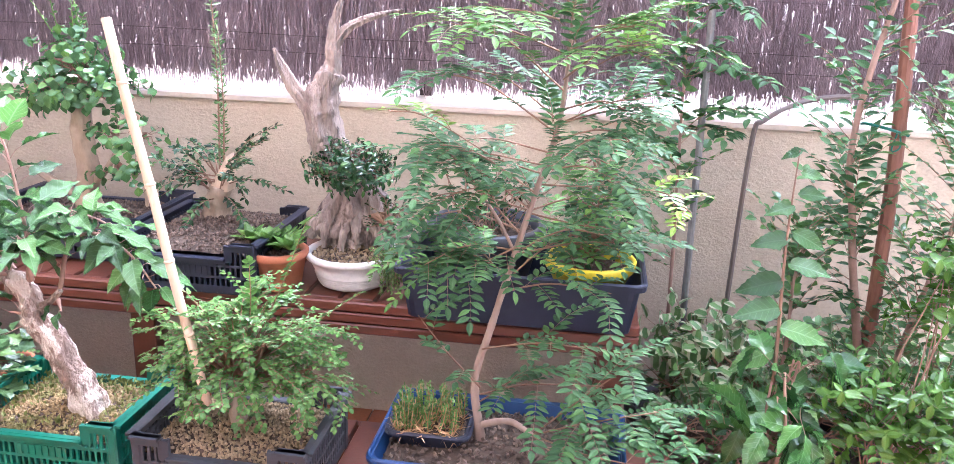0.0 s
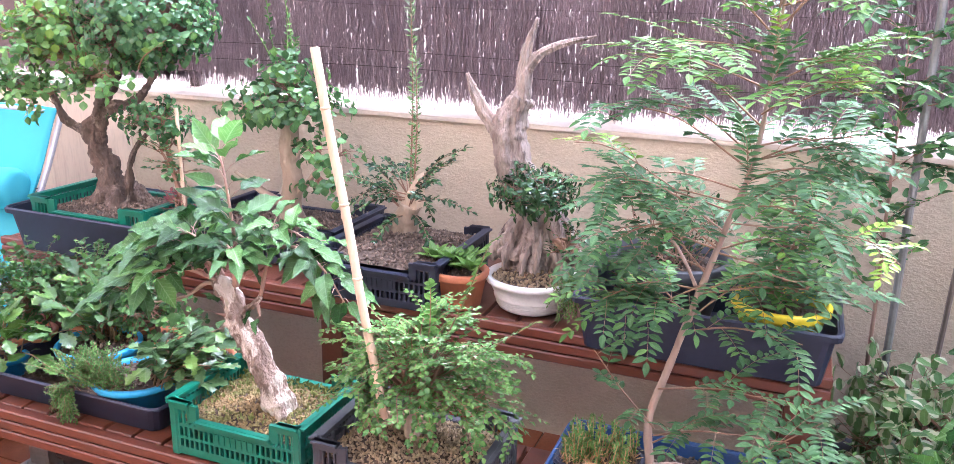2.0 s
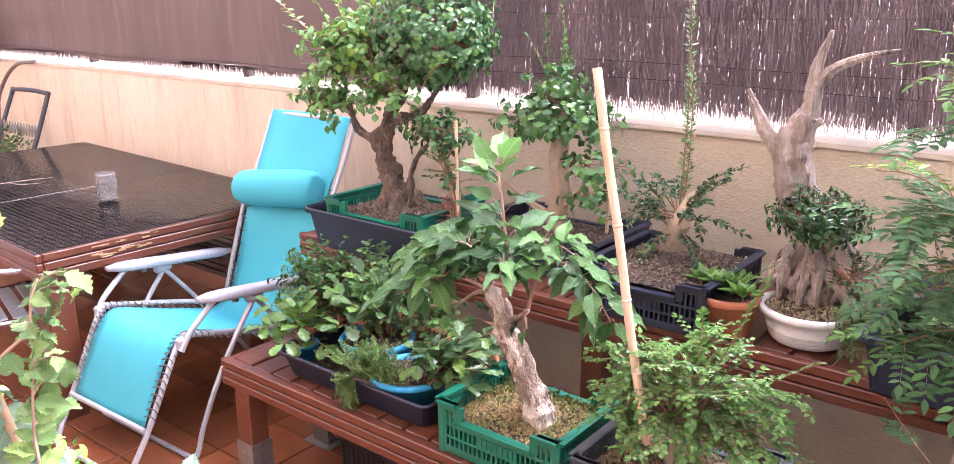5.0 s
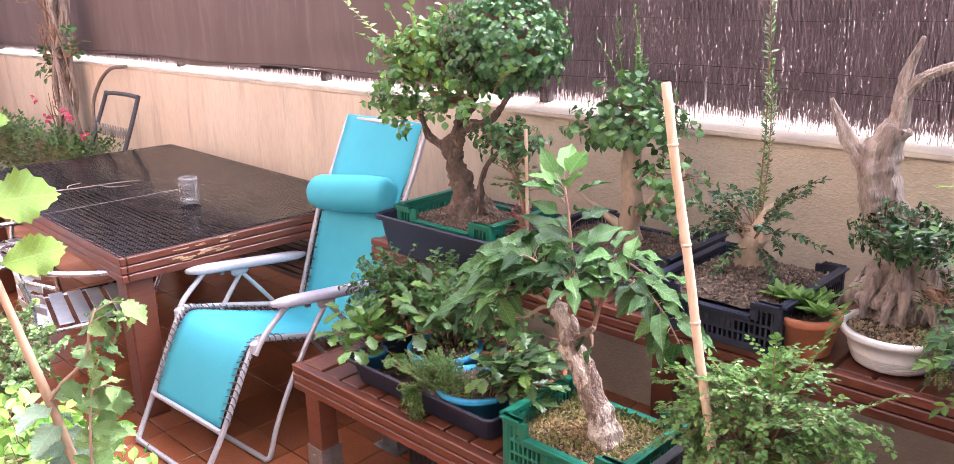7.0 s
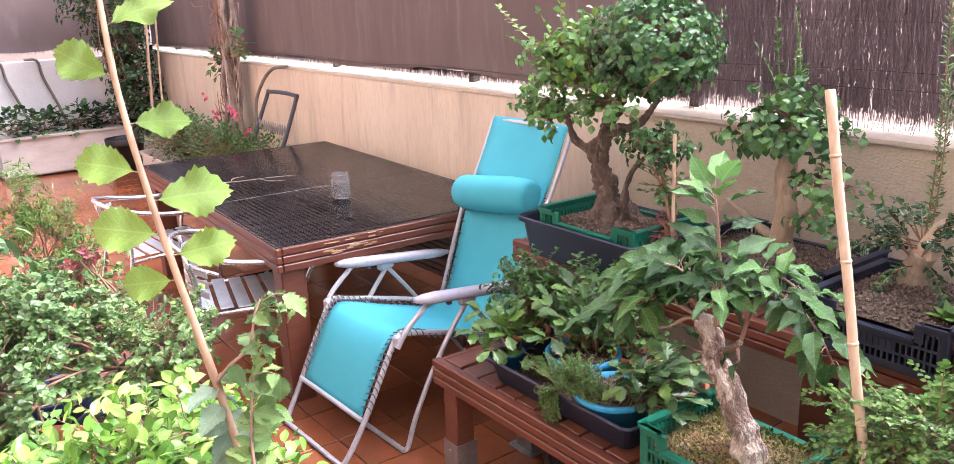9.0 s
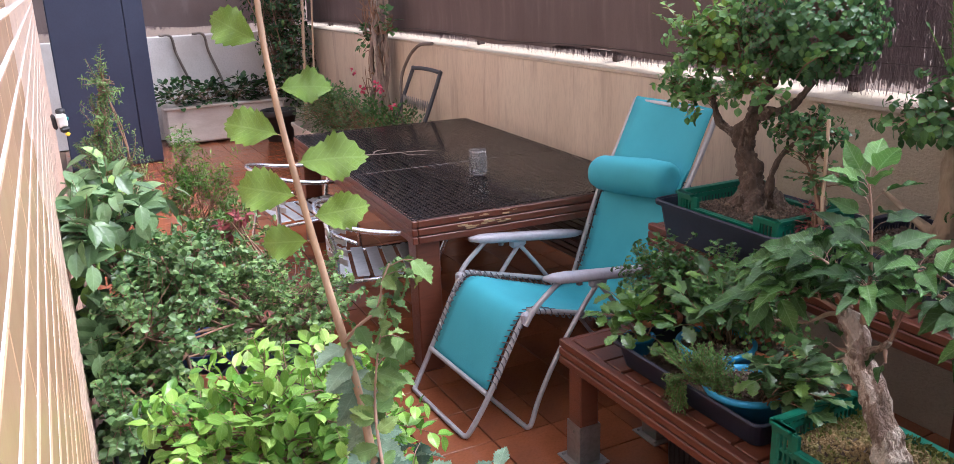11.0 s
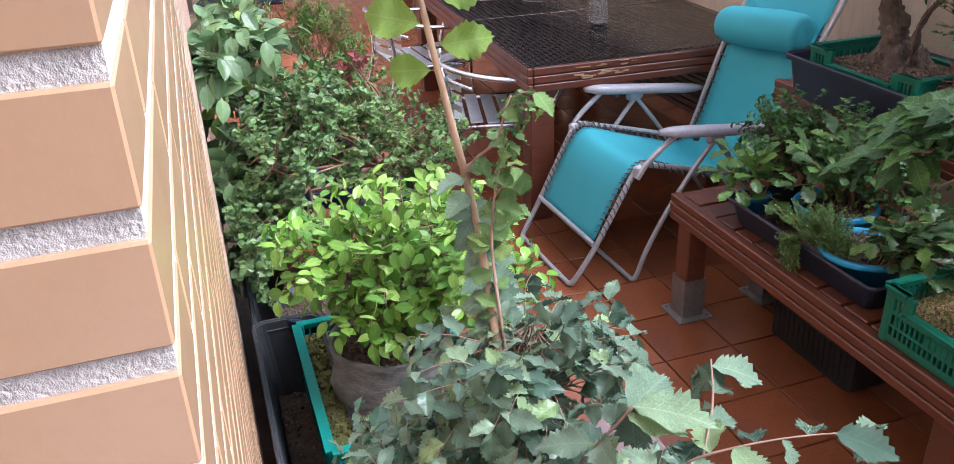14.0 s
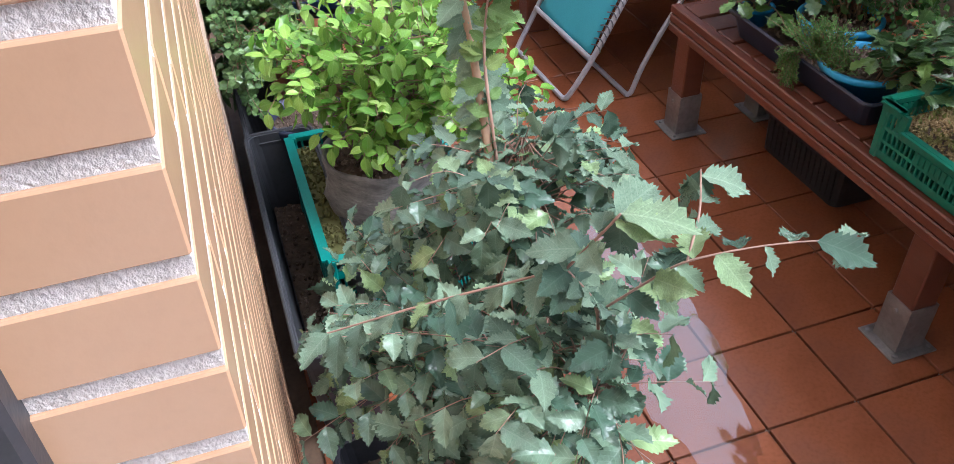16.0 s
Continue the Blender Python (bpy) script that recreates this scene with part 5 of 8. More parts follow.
def right_tray():
    t = thing("pinnate_tree", "young pinnate-leaved tree in a bright blue tray", "tree", (0, 0, 0))
    tray(t, (-0.14, 1.83, LOW), 0.6, 0.36, 0.1, M["deep_blue"])
    bed(t, (-0.42, 1.67, 0.13, 1.99), LOW + 0.07, "pebble_dark", 0.007, 900, 6, 0.02)
    runs = [([(-0.19, 1.82, 0.52), (-0.2, 1.82, 0.6), (-0.215, 1.84, 0.72), (-0.18, 1.85, 0.86), (-0.13, 1.85, 1.05), (-0.09, 1.85, 1.2), (-0.045, 1.85, 1.37), (-0.03, 1.86, 1.55), (-0.02, 1.86, 1.78)], [0.017, 0.0125, 0.009, 0.0085, 0.0078, 0.007, 0.0058, 0.0042, 0.0025]),
            ([(-0.2, 1.82, 0.6), (-0.12, 1.8, 0.63), (-0.06, 1.78, 0.61)], [0.009, 0.008, 0.006]), ([(-0.13, 1.85, 1.05), (-0.18, 1.83, 1.15), (-0.27, 1.8, 1.28)], [0.005, 0.004, 0.003])]
    wood("trunk", t, runs, M["stem_tan"], 8, 0.08, 5, "slender tan-brown stem")
    bm, sp, tips = bm_new(), [], []
    rnd = random.Random(21)
    top = []
    arms = [([(-0.16, 1.85, 0.95), (-0.04, 1.8, 1.0), (0.1, 1.74, 1.01)], 9, 0.15), ([(-0.13, 1.85, 1.05), (0.02, 1.82, 1.1), (0.15, 1.78, 1.12)], 11, 0.15),
            ([(-0.2, 1.83, 0.68), (-0.08, 1.75, 0.76), (0.1, 1.7, 0.8)], 11, 0.16), ([(-0.15, 1.85, 1.0), (-0.25, 1.84, 1.05), (-0.36, 1.82, 1.06)], 9, 0.13)]
    for z, x in ((0.98, -0.15), (1.08, -0.12), (1.15, -0.1), (1.21, -0.09), (1.27, -0.07), (1.33, -0.055), (1.39, -0.045), (1.45, -0.04), (1.51, -0.035), (1.57, -0.03), (1.63, -0.027), (1.7, -0.024)):
        for sg in (-1, 1):
            reach = (0.13 if z < 1.1 and sg < 0 else (0.27 if sg < 0 else 0.2)) * rnd.uniform(0.75, 1.1) * (1.0 if z < 1.55 else 0.8)
            back = rnd.uniform(-0.2, 0.12)
            rise = rnd.uniform(-0.03, 0.14)
            z += rnd.uniform(-0.025, 0.025)
            arms.append(([(x, 1.85, z), (x + sg * reach * 0.55, 1.85 + back * 0.5, z + rise * 0.8), (x + sg * reach, 1.85 + back, z + rise)], 11, 0.15))
    arms += [([(-0.12, 1.85, 1.1), (-0.22, 1.81, 1.22), (-0.31, 1.78, 1.33)], 12, 0.16), ([(-0.03, 1.86, 1.6), (-0.03, 1.86, 1.75), (-0.02, 1.85, 1.88)], 14, 0.15), ([(-0.2, 1.84, 0.8), (-0.06, 1.77, 0.86), (0.06, 1.72, 0.88)], 9, 0.16),
             ([(-0.06, 1.78, 0.61), (0.06, 1.7, 0.7), (0.22, 1.64, 0.78)], 14, 0.19), ([(-0.06, 1.78, 0.61), (0.08, 1.68, 0.63), (0.28, 1.6, 0.66)], 14, 0.19), ([(-0.06, 1.78, 0.61), (0.02, 1.72, 0.58), (0.12, 1.66, 0.55)], 9, 0.15),
             ([(-0.06, 1.78, 0.61), (0.06, 1.76, 0.74), (0.16, 1.74, 0.84)], 9, 0.15), ([(-0.2, 1.83, 0.7), (-0.28, 1.8, 0.8), (-0.35, 1.78, 0.9)], 8, 0.1), ([(-0.2, 1.83, 0.66), (-0.14, 1.76, 0.74), (-0.1, 1.72, 0.8)], 7, 0.11)]
    for z, x, reach, back in ((1.0, -0.15, -0.2, 0.12), (1.06, -0.13, -0.2, -0.1), (1.11, -0.12, -0.26, 0.1), (1.16, -0.1, -0.3, 0.08), (1.2, -0.09, -0.24, -0.1), (1.25, -0.075, -0.3, 0.1), (1.3, -0.06, -0.28, 0.05),
                              (1.16, -0.1, 0.17, 0.1), (1.26, -0.07, 0.17, -0.06), (1.33, -0.055, 0.2, 0.1), (1.4, -0.045, 0.18, 0.05)):
        arms.append(([(x, 1.85, z), (x + reach * 0.55, 1.85 + back * 0.6, z + 0.02), (x + reach, 1.85 + back, z - 0.02)], 10, 0.14))
    for pts, n, ln in arms:
        path = smooth_path(pts, 5)
        tube(bm, path, lerp_list([0.0026, 0.0013], len(path)), 5, False)
        own = []
        sprays(bm, own, path, rnd, max(5, int(n * 0.72)), ln * 1.2, 0.035, 0.0195, "pair", 0.14, 0.06, 0.15, 0.0009, 0.14)
        (top if pts[0][2] > 1.4 or rnd.random() < 0.15 else sp).extend(own)
    leader = smooth_path([(-0.1, 1.845, 1.15), (-0.06, 1.845, 1.32), (-0.04, 1.855, 1.47), (-0.025, 1.86, 1.75)], 8)
    sprays(bm, sp, leader, rnd, 22, 0.2, 0.035, 0.0195, "pair", 0.15, 0.1, 0.0, 0.0012, 0.1)
    for pts in ([(0.02, 1.8, 1.5), (0.09, 1.77, 1.54), (0.14, 1.75, 1.53)], [(-0.02, 1.85, 1.55), (0.0, 1.8, 1.68), (0.05, 1.78, 1.72)], [(0.12, 1.76, 1.25), (0.2, 1.73, 1.25), (0.25, 1.7, 1.22)], [(-0.2, 1.8, 1.3), (-0.34, 1.78, 1.38), (-0.42, 1.76, 1.39)]):
        path = smooth_path(pts, 4)
        tube(bm, path, 0.0014, 4, False)
        sprays(bm, tips, path, rnd, 4, 0.09, 0.028, 0.016, "pair", 0.1, 0.3)
    twigs_part(bm, t, M["twig_brown"])
    leaves_mesh("foliage", sp, "leaflet", M["l_pin"], t)
    leaves_mesh("upper_foliage", top, "leaflet", M["l_pin_top"], t, "lighter green upper fronds")
    leaves_mesh("young_leaves", tips, "leaflet", M["l_tip"], t, "fresh yellow-green leaf tips")
    # sprouting succulents in a small black tray set into the blue one
    s = thing("sprout_tray", "small black tray of green succulent sprouts over straw", "seed tray", (0, 0, 0))
    tray(s, (-0.32, 1.82, LOW + 0.045), 0.2, 0.14, 0.075, M["dark_plastic"])
    bed(s, (-0.41, 1.76, -0.235, 1.88), LOW + 0.105, "pebble_dark", 0.004, 150, 7, 0.015)
    rnd = random.Random(8)
    st, gr = [], []
    for i in range(420):
        st.append(((rnd.uniform(-0.41, -0.24), rnd.uniform(1.755, 1.885), LOW + 0.12), rand_dir(rnd) + Vector((0, -0.2, 0.3)), rand_dir(rnd), rnd.uniform(0.025, 0.05)))
    bm = bm_new()
    for i in range(64):
        p = Vector((rnd.uniform(-0.405, -0.24), rnd.uniform(1.765, 1.88), LOW + 0.11))
        q = p + Vector((rnd.gauss(0, 0.012), rnd.gauss(0, 0.012), rnd.uniform(0.05, 0.1)))
        path = [p, p.lerp(q, 0.5) + rand_dir(rnd) * 0.004, q]
        tube(bm, path, 0.0016, 4, False)
        gr += twig_leaves(path, rnd, 0.012, 0.006, "whorl", 0.8, 0.3, 0.3)
    part("stem_tuft", bm, M["l_straw"], s)
    leaves_mesh("straw", st, "needle", M["l_straw"], s, "orange straw fibres", "stuff")
    leaves_mesh("foliage", gr, "small", M["l_sed"], s)


right_tray()


def oak_tray():
    base = thing("long_seedling_tray", "long black tray holding bowls of seedlings on the bench", "tray", (0, 0, 0))
    tray(base, (-1.865, 1.79, LOW), 0.68, 0.36, 0.085, M["dark_plastic"])
    bed(base, (-2.17, 1.64, -1.56, 1.94), LOW + 0.02, "pebble_dark", 0.006, 300, 12, 0.0)
    for i, (c, r, h, mat, word) in enumerate((((-1.7, 1.735, LOW + 0.012), 0.125, 0.1, "cyan_plastic", "sky-blue"), ((-1.95, 1.84, LOW + 0.012), 0.125, 0.115, "cyan_plastic", "sky-blue"), ((-2.2, 1.72, LOW), 0.05, 0.08, "blue_plastic", "dark blue"))):
        p = thing("seedling_pot", "round %s plastic bowl of young oak seedlings" % word, "potted plant", (0, 0, 0), group="seedling pots")
        pot(p, c, r, h, M[mat], 0.012, 0.8, "bowl")
        bed(p, (c[0] - r * 0.95, c[1] - r * 0.95, c[0] + r * 0.95, c[1] + r * 0.95), c[2] + h * 0.82, "pebble_dark", 0.006, 260, 30 + i, 0.01, round_=True)
        rnd = random.Random(40 + i)
        sp = []
        ox, oy, drift, size = ((0.6, 0.0, (0.06, 0.0), 0.07), (0.0, 0.3, (-0.06, 0.0), 0.075), (0.0, 0.0, (-0.02, -0.05), 0.075))[i]
        for k in range((30, 24, 14)[i]):
            s = Vector((c[0] + (ox + rnd.uniform(-0.4, 0.4)) * r, c[1] + (oy + rnd.uniform(-0.4, 0.4)) * r, c[2] + h * 0.8))
            e = s + Vector((rnd.gauss(drift[0], (0.05, 0.075, 0.075)[i]), rnd.gauss(drift[1], 0.06), rnd.uniform(0.04, (0.17, 0.22, 0.16)[i])))
            path = smooth_path([s, s.lerp(e, 0.5) + Vector((0, 0, 0.03)) + rand_dir(rnd) * 0.015, e], 4)
            bm = bm_new()
            tube(bm, path, lerp_list([0.0028, 0.0015], len(path)), 4, False)
            part("stem", bm, M["twig_brown"], p, "", True)
            sp += twig_leaves(path, rnd, size, 0.03, "alt", 1.0, -0.05, 0.55, start=0.35)
        leaves_mesh("foliage", sp, "oak", M["l_oak_bright" if i == 2 else "l_oak"], p)
    # thyme cushion hanging over the front bowl
    th = thing("thyme_cushion", "fine grey-green thyme cushion spilling over the blue bowl", "herb", (0, 0, 0))
    rnd = random.Random(77)
    bm, sp = bm_new(), []
    for i in range(280):
        s = Vector((-1.76 + rnd.gauss(0, 0.045), 1.665 + rnd.gauss(0, 0.025), LOW + 0.1))
        e = s + Vector((rnd.gauss(-0.01, 0.04), rnd.gauss(-0.03, 0.03), rnd.uniform(0.02, 0.11)))
        if i % 3 == 0:
            s = Vector((-1.84 + rnd.gauss(0, 0.015), 1.6, LOW + 0.1))
            e = s + Vector((rnd.gauss(0, 0.02), -0.025 + rnd.gauss(0, 0.01), rnd.uniform(-0.1, 0.02)))
        path = [s, s.lerp(e, 0.5) + Vector((0, -0.008, 0.008)), e]
        tube(bm, path, 0.0009, 3, False)
        sp += twig_leaves(path, rnd, 0.009, 0.0055, "whorl", 0.9, 0.2, 0.3)
    twigs_part(bm, th, M["twig_brown"])
    leaves_mesh("foliage", sp, "small", M["l_fine"], th)
    # terracotta pots with dark small-leaved shrubs behind and beside
    for i, (c, r, h, crowns, lm, size) in enumerate((((-2.27, 1.86, LOW), 0.08, 0.1, [((-2.28, 1.84, 0.71), (0.15, 0.13, 0.12), 100)], "l_bright", 0.021),
                                                     ((-1.62, 1.965, LOW), 0.075, 0.09, [((-1.62, 1.965, 0.6), (0.07, 0.06, 0.04), 14)], "l_grey", 0.013),
                                                     ((-2.08, 1.965, LOW), 0.085, 0.14, [((-2.05, 1.95, 0.74), (0.28, 0.14, 0.12), 150), ((-2.28, 1.9, 0.76), (0.14, 0.1, 0.12), 50)], "l_bright", 0.021),
                                                     ((-1.83, 1.97, LOW), 0.07, 0.12, [((-1.84, 1.93, 0.72), (0.18, 0.12, 0.12), 70)], "l_bright", 0.022))):
        p = thing("terracotta_potted_shrub", "small leafy shrub in a round terracotta pot", "potted plant", (0, 0, 0), group="terracotta pots on the low bench")
        pot(p, c, r, h, M["terra"])
        bed(p, (c[0] - r * 0.9, c[1] - r * 0.9, c[0] + r * 0.9, c[1] + r * 0.9), c[2] + h * 0.85, "pebble_dark", 0.004, 120, 60 + i, 0.01, round_=True)
        hub = (c[0], c[1], c[2] + h + 0.05)
        wood("trunk", p, [([(c[0], c[1], c[2] + h * 0.8), hub], [0.01, 0.007])], M["bark"], 6)
        bm, sp = bm_new(), []
        for k, (cc, rr, n) in enumerate(crowns):
            crown(bm, sp, hub, cc, rr, n, 90 + i * 5 + k, size, size * 0.55, 0.09, "alt", 0.4, 0.4, 0.002, 0.0, 0.9, 0.4, 5, 0.5)
        twigs_part(bm, p, M["twig_brown"])
        leaves_mesh("foliage", sp, "round" if lm != "l_dark" else "oval", M[lm], p)


oak_tray()


# ---- the high bench ----
def big_bonsai():
    t = thing("large_elm_bonsai", "large rounded elm bonsai in a green crate on a black tray", "bonsai", (0, 0, 0))
    tray(t, (-2.25, 2.28, HIGH), 0.62, 0.44, 0.15, M["dark_plastic"])
    crate(t, (-2.22, 2.28, HIGH + 0.04), 0.5, 0.36, 0.16, M["green_plastic"])
    bed(t, (-2.46, 2.11, -1.98, 2.45), HIGH + 0.135, "pebble_dark", 0.0055, 2200, 15, 0.03)
    runs = [([(-2.25, 2.3, 0.88), (-2.27, 2.3, 0.95), (-2.31, 2.3, 1.05), (-2.35, 2.3, 1.15), (-2.32, 2.3, 1.24), (-2.27, 2.3, 1.33), (-2.22, 2.32, 1.45)], [0.08, 0.052, 0.037, 0.034, 0.029, 0.024, 0.016]),
            ([(-2.2, 2.27, 0.93), (-2.18, 2.27, 1.0), (-2.17, 2.27, 1.08), (-2.1, 2.26, 1.17), (-2.02, 2.26, 1.22)], [0.022, 0.013, 0.011, 0.009, 0.006]),
            ([(-2.36, 2.3, 1.16), (-2.45, 2.28, 1.2), (-2.49, 2.26, 1.3)], [0.018, 0.013, 0.007]), ([(-2.3, 2.3, 1.26), (-2.15, 2.3, 1.3), (-2.05, 2.3, 1.4)], [0.02, 0.014, 0.008]),
            ([(-2.27, 2.3, 1.36), (-2.36, 2.32, 1.42), (-2.44, 2.3, 1.52)], [0.014, 0.011, 0.007])]
    runs += [([(-2.25 + 0.05 * math.cos(a), 2.3 + 0.05 * math.sin(a), 0.95), (-2.25 + 0.13 * math.cos(a), 2.3 + 0.12 * math.sin(a), 0.905)], [0.04, 0.012]) for a in (0.3, 1.5, 2.8, 3.9, 5.1)]
    wood("trunk", t, runs[:-5], M["bark_cork"], 14, 0.26, 7, "thick corky brown trunk")
    for k, run in enumerate(runs[-5:]):
        wood("root", t, [run], M["bark_cork"], 10, 0.14, 40 + k)
    bm, sp = bm_new(), []
    for hub, c, r, n, sd, sh in (((-2.22, 2.32, 1.42), (-2.1, 2.33, 1.585), (0.235, 0.23, 0.17), 640, 31, 0.8), ((-2.02, 2.26, 1.22), (-2.03, 2.26, 1.25), (0.15, 0.11, 0.07), 70, 33, 0.5)):
        crown(bm, sp, hub, c, r, n, sd, 0.027, 0.014, 0.065, "alt", 0.35, sh, 0.003, 0.0, 0.9, 0.35, 5, 0.8)
    rnd = random.Random(36)
    lo, yg = [], []
    for hub, c, r, n, sd in (((-2.4, 2.32, 1.42), (-2.48, 2.25, 1.5), (0.17, 0.16, 0.13), 60, 32), ((-2.49, 2.26, 1.3), (-2.6, 2.25, 1.33), (0.17, 0.12, 0.08), 40, 34), ((-2.3, 2.28, 1.4), (-2.38, 2.2, 1.58), (0.17, 0.1, 0.13), 48, 35),
                             ((-2.25, 2.25, 1.36), (-2.2, 2.15, 1.4), (0.2, 0.06, 0.06), 26, 38)):
        crown(bm, lo, hub, c, r, int(n * 1.3), sd, 0.033, 0.019, 0.11, "alt", 0.3, 0.35, 0.003, 0.0, 0.9, 0.5, 5, 0.5)
    for e in ((-2.9, 2.25, 1.72), (-2.78, 2.22, 1.6), (-2.52, 2.25, 1.78), (-2.58, 2.2, 1.7), (-2.42, 2.16, 1.62), (-2.36, 2.14, 1.55), (-1.88, 2.16, 1.52), (-2.66, 2.2, 1.46)):
        e = Vector(e)
        s = Vector((-2.48, 2.28, 1.42)) if e.x < -2.2 else Vector((-2.05, 2.22, 1.42))
        path = smooth_path([s, s.lerp(e, 0.5) + rand_dir(rnd) * 0.03, e], 7)
        tube(bm, path, lerp_list([0.004, 0.0012], len(path)), 4, False)
        for q in twig_leaves(path, rnd, 0.032, 0.015, "alt", 0.8, 0.2, 0.5):
            (yg if rnd.random() < 0.3 else lo).append(q)
    yg += [q for q in lo if q[0].z > 1.4 and rnd.random() < 0.16]
    ids = {id(q) for q in yg}
    lo = [q for q in lo if id(q) not in ids]
    twigs_part(bm, t, M["twig_brown"])
    leaves_mesh("foliage", sp, "round", M["l_ball"], t, "dense dark green rounded crown")
    leaves_mesh("loose_foliage", lo, "round", M["l_loose"], t, "looser mid-green side growth")
    leaves_mesh("young_leaves", yg, "round", M["l_elm_top"], t, "fresh yellow-green shoots")


big_bonsai()


def pale_trunk_tree():
    t = thing("pale_trunk_bonsai", "pale-trunked bonsai with dark rounded leaves in a dark crate", "bonsai", (0, 0, 0))
    crate(t, (-1.66, 2.5, HIGH), 0.56, 0.38, 0.15, M["dark_plastic"])
    bed(t, (-1.92, 2.33, -1.4, 2.67), HIGH + 0.1, "pebble_dark", 0.0055, 1300, 16, 0.02)
    wood("trunk", t, [([(-1.64, 2.5, 0.83), (-1.66, 2.5, 0.92), (-1.645, 2.5, 1.02), (-1.655, 2.5, 1.12), (-1.65, 2.5, 1.22), (-1.63, 2.5, 1.32)], [0.055, 0.042, 0.036, 0.035, 0.032, 0.014]),
                      ([(-1.68, 2.48, 0.93), (-1.76, 2.44, 1.0), (-1.82, 2.4, 1.06)], [0.018, 0.012, 0.006]), ([(-1.63, 2.5, 0.98), (-1.56, 2.48, 1.04), (-1.5, 2.46, 1.12)], [0.016, 0.01, 0.006])],
         M["bark_pale"], 12, 0.07, 8, "smooth pale tan trunk")
    bm, sp = bm_new(), []
    for hub, c, r, n, sd in (((-1.65, 2.5, 1.24), (-1.68, 2.5, 1.3), (0.23, 0.2, 0.085), 120, 41), ((-1.5, 2.46, 1.12), (-1.46, 2.44, 1.16), (0.14, 0.12, 0.06), 22, 42),
                             ((-1.52, 2.47, 1.06), (-1.47, 2.42, 1.03), (0.1, 0.09, 0.04), 9, 43), ((-1.63, 2.5, 1.32), (-1.66, 2.48, 1.4), (0.13, 0.1, 0.09), 34, 44)):
        crown(bm, sp, hub, c, r, n, sd, 0.034, 0.018, 0.085, "alt", 0.35, 0.5, 0.0025, 0.0, 0.9, 0.35, 5, 0.65)
    twigs_part(bm, t, M["twig_brown"])
    leaves_mesh("foliage", sp, "round", M["l_round"], t)
    sp = []
    rnd = random.Random(45)
    for e in ((-1.7, 2.46, 1.66), (-1.62, 2.46, 1.6), (-1.76, 2.45, 1.58), (-1.57, 2.44, 1.53), (-1.66, 2.5, 1.7)):
        s, bm = Vector((-1.65, 2.5, 1.34)), bm_new()
        path = smooth_path([s, s.lerp(Vector(e), 0.5) + rand_dir(rnd) * 0.02, e], 6)
        tube(bm, path, lerp_list([0.003, 0.001], len(path)), 4, False)
        sp += twig_leaves(path, rnd, 0.022, 0.013, "alt", 0.8, 0.4, 0.4)
        part("young_shoot", bm, M["l_sed"], t)
    leaves_mesh("young_leaves", sp, "oval", M["l_bright"], t)
    bm = bm_new()
    tube(bm, [(-1.49, 2.58, 0.86), (-1.495, 2.58, 1.2)], 0.006, 8)
    part("stake", bm, M["cane"], t)
    # dark red seedling and stake beside it
    s = thing("staked_seedling", "dark red seedling tied to a thin pale stake", "potted plant", (0, 0, 0))
    pot(s, (-1.93, 2.22, HIGH), 0.055, 0.11, M["black_pot"])
    bm, sp = bm_new(), []
    crown(bm, sp, (-1.93, 2.22, 0.9), (-1.93, 2.22, 0.96), (0.05, 0.04, 0.07), 26, 46, 0.025, 0.014, 0.05)
    twigs_part(bm, s, M["twig_brown"])
    leaves_mesh("red_foliage", sp, "oval", M["red_leaf"], s)
    bm = bm_new()
    tube(bm, [(-1.9, 2.22, 0.86), (-1.905, 2.22, 1.3)], 0.006, 8)
    part("stake", bm, M["cane"], s)
    bm, sp = bm_new(), []
    crown(bm, sp, (-1.9, 2.22, 0.95), (-1.95, 2.24, 1.15), (0.09, 0.07, 0.13), 30, 47, 0.024, 0.016, 0.07)
    part("climbing_stem", bm, M["twig_brown"], s)
    leaves_mesh("foliage", sp, "round", M["l_bright"], s)


pale_trunk_tree()


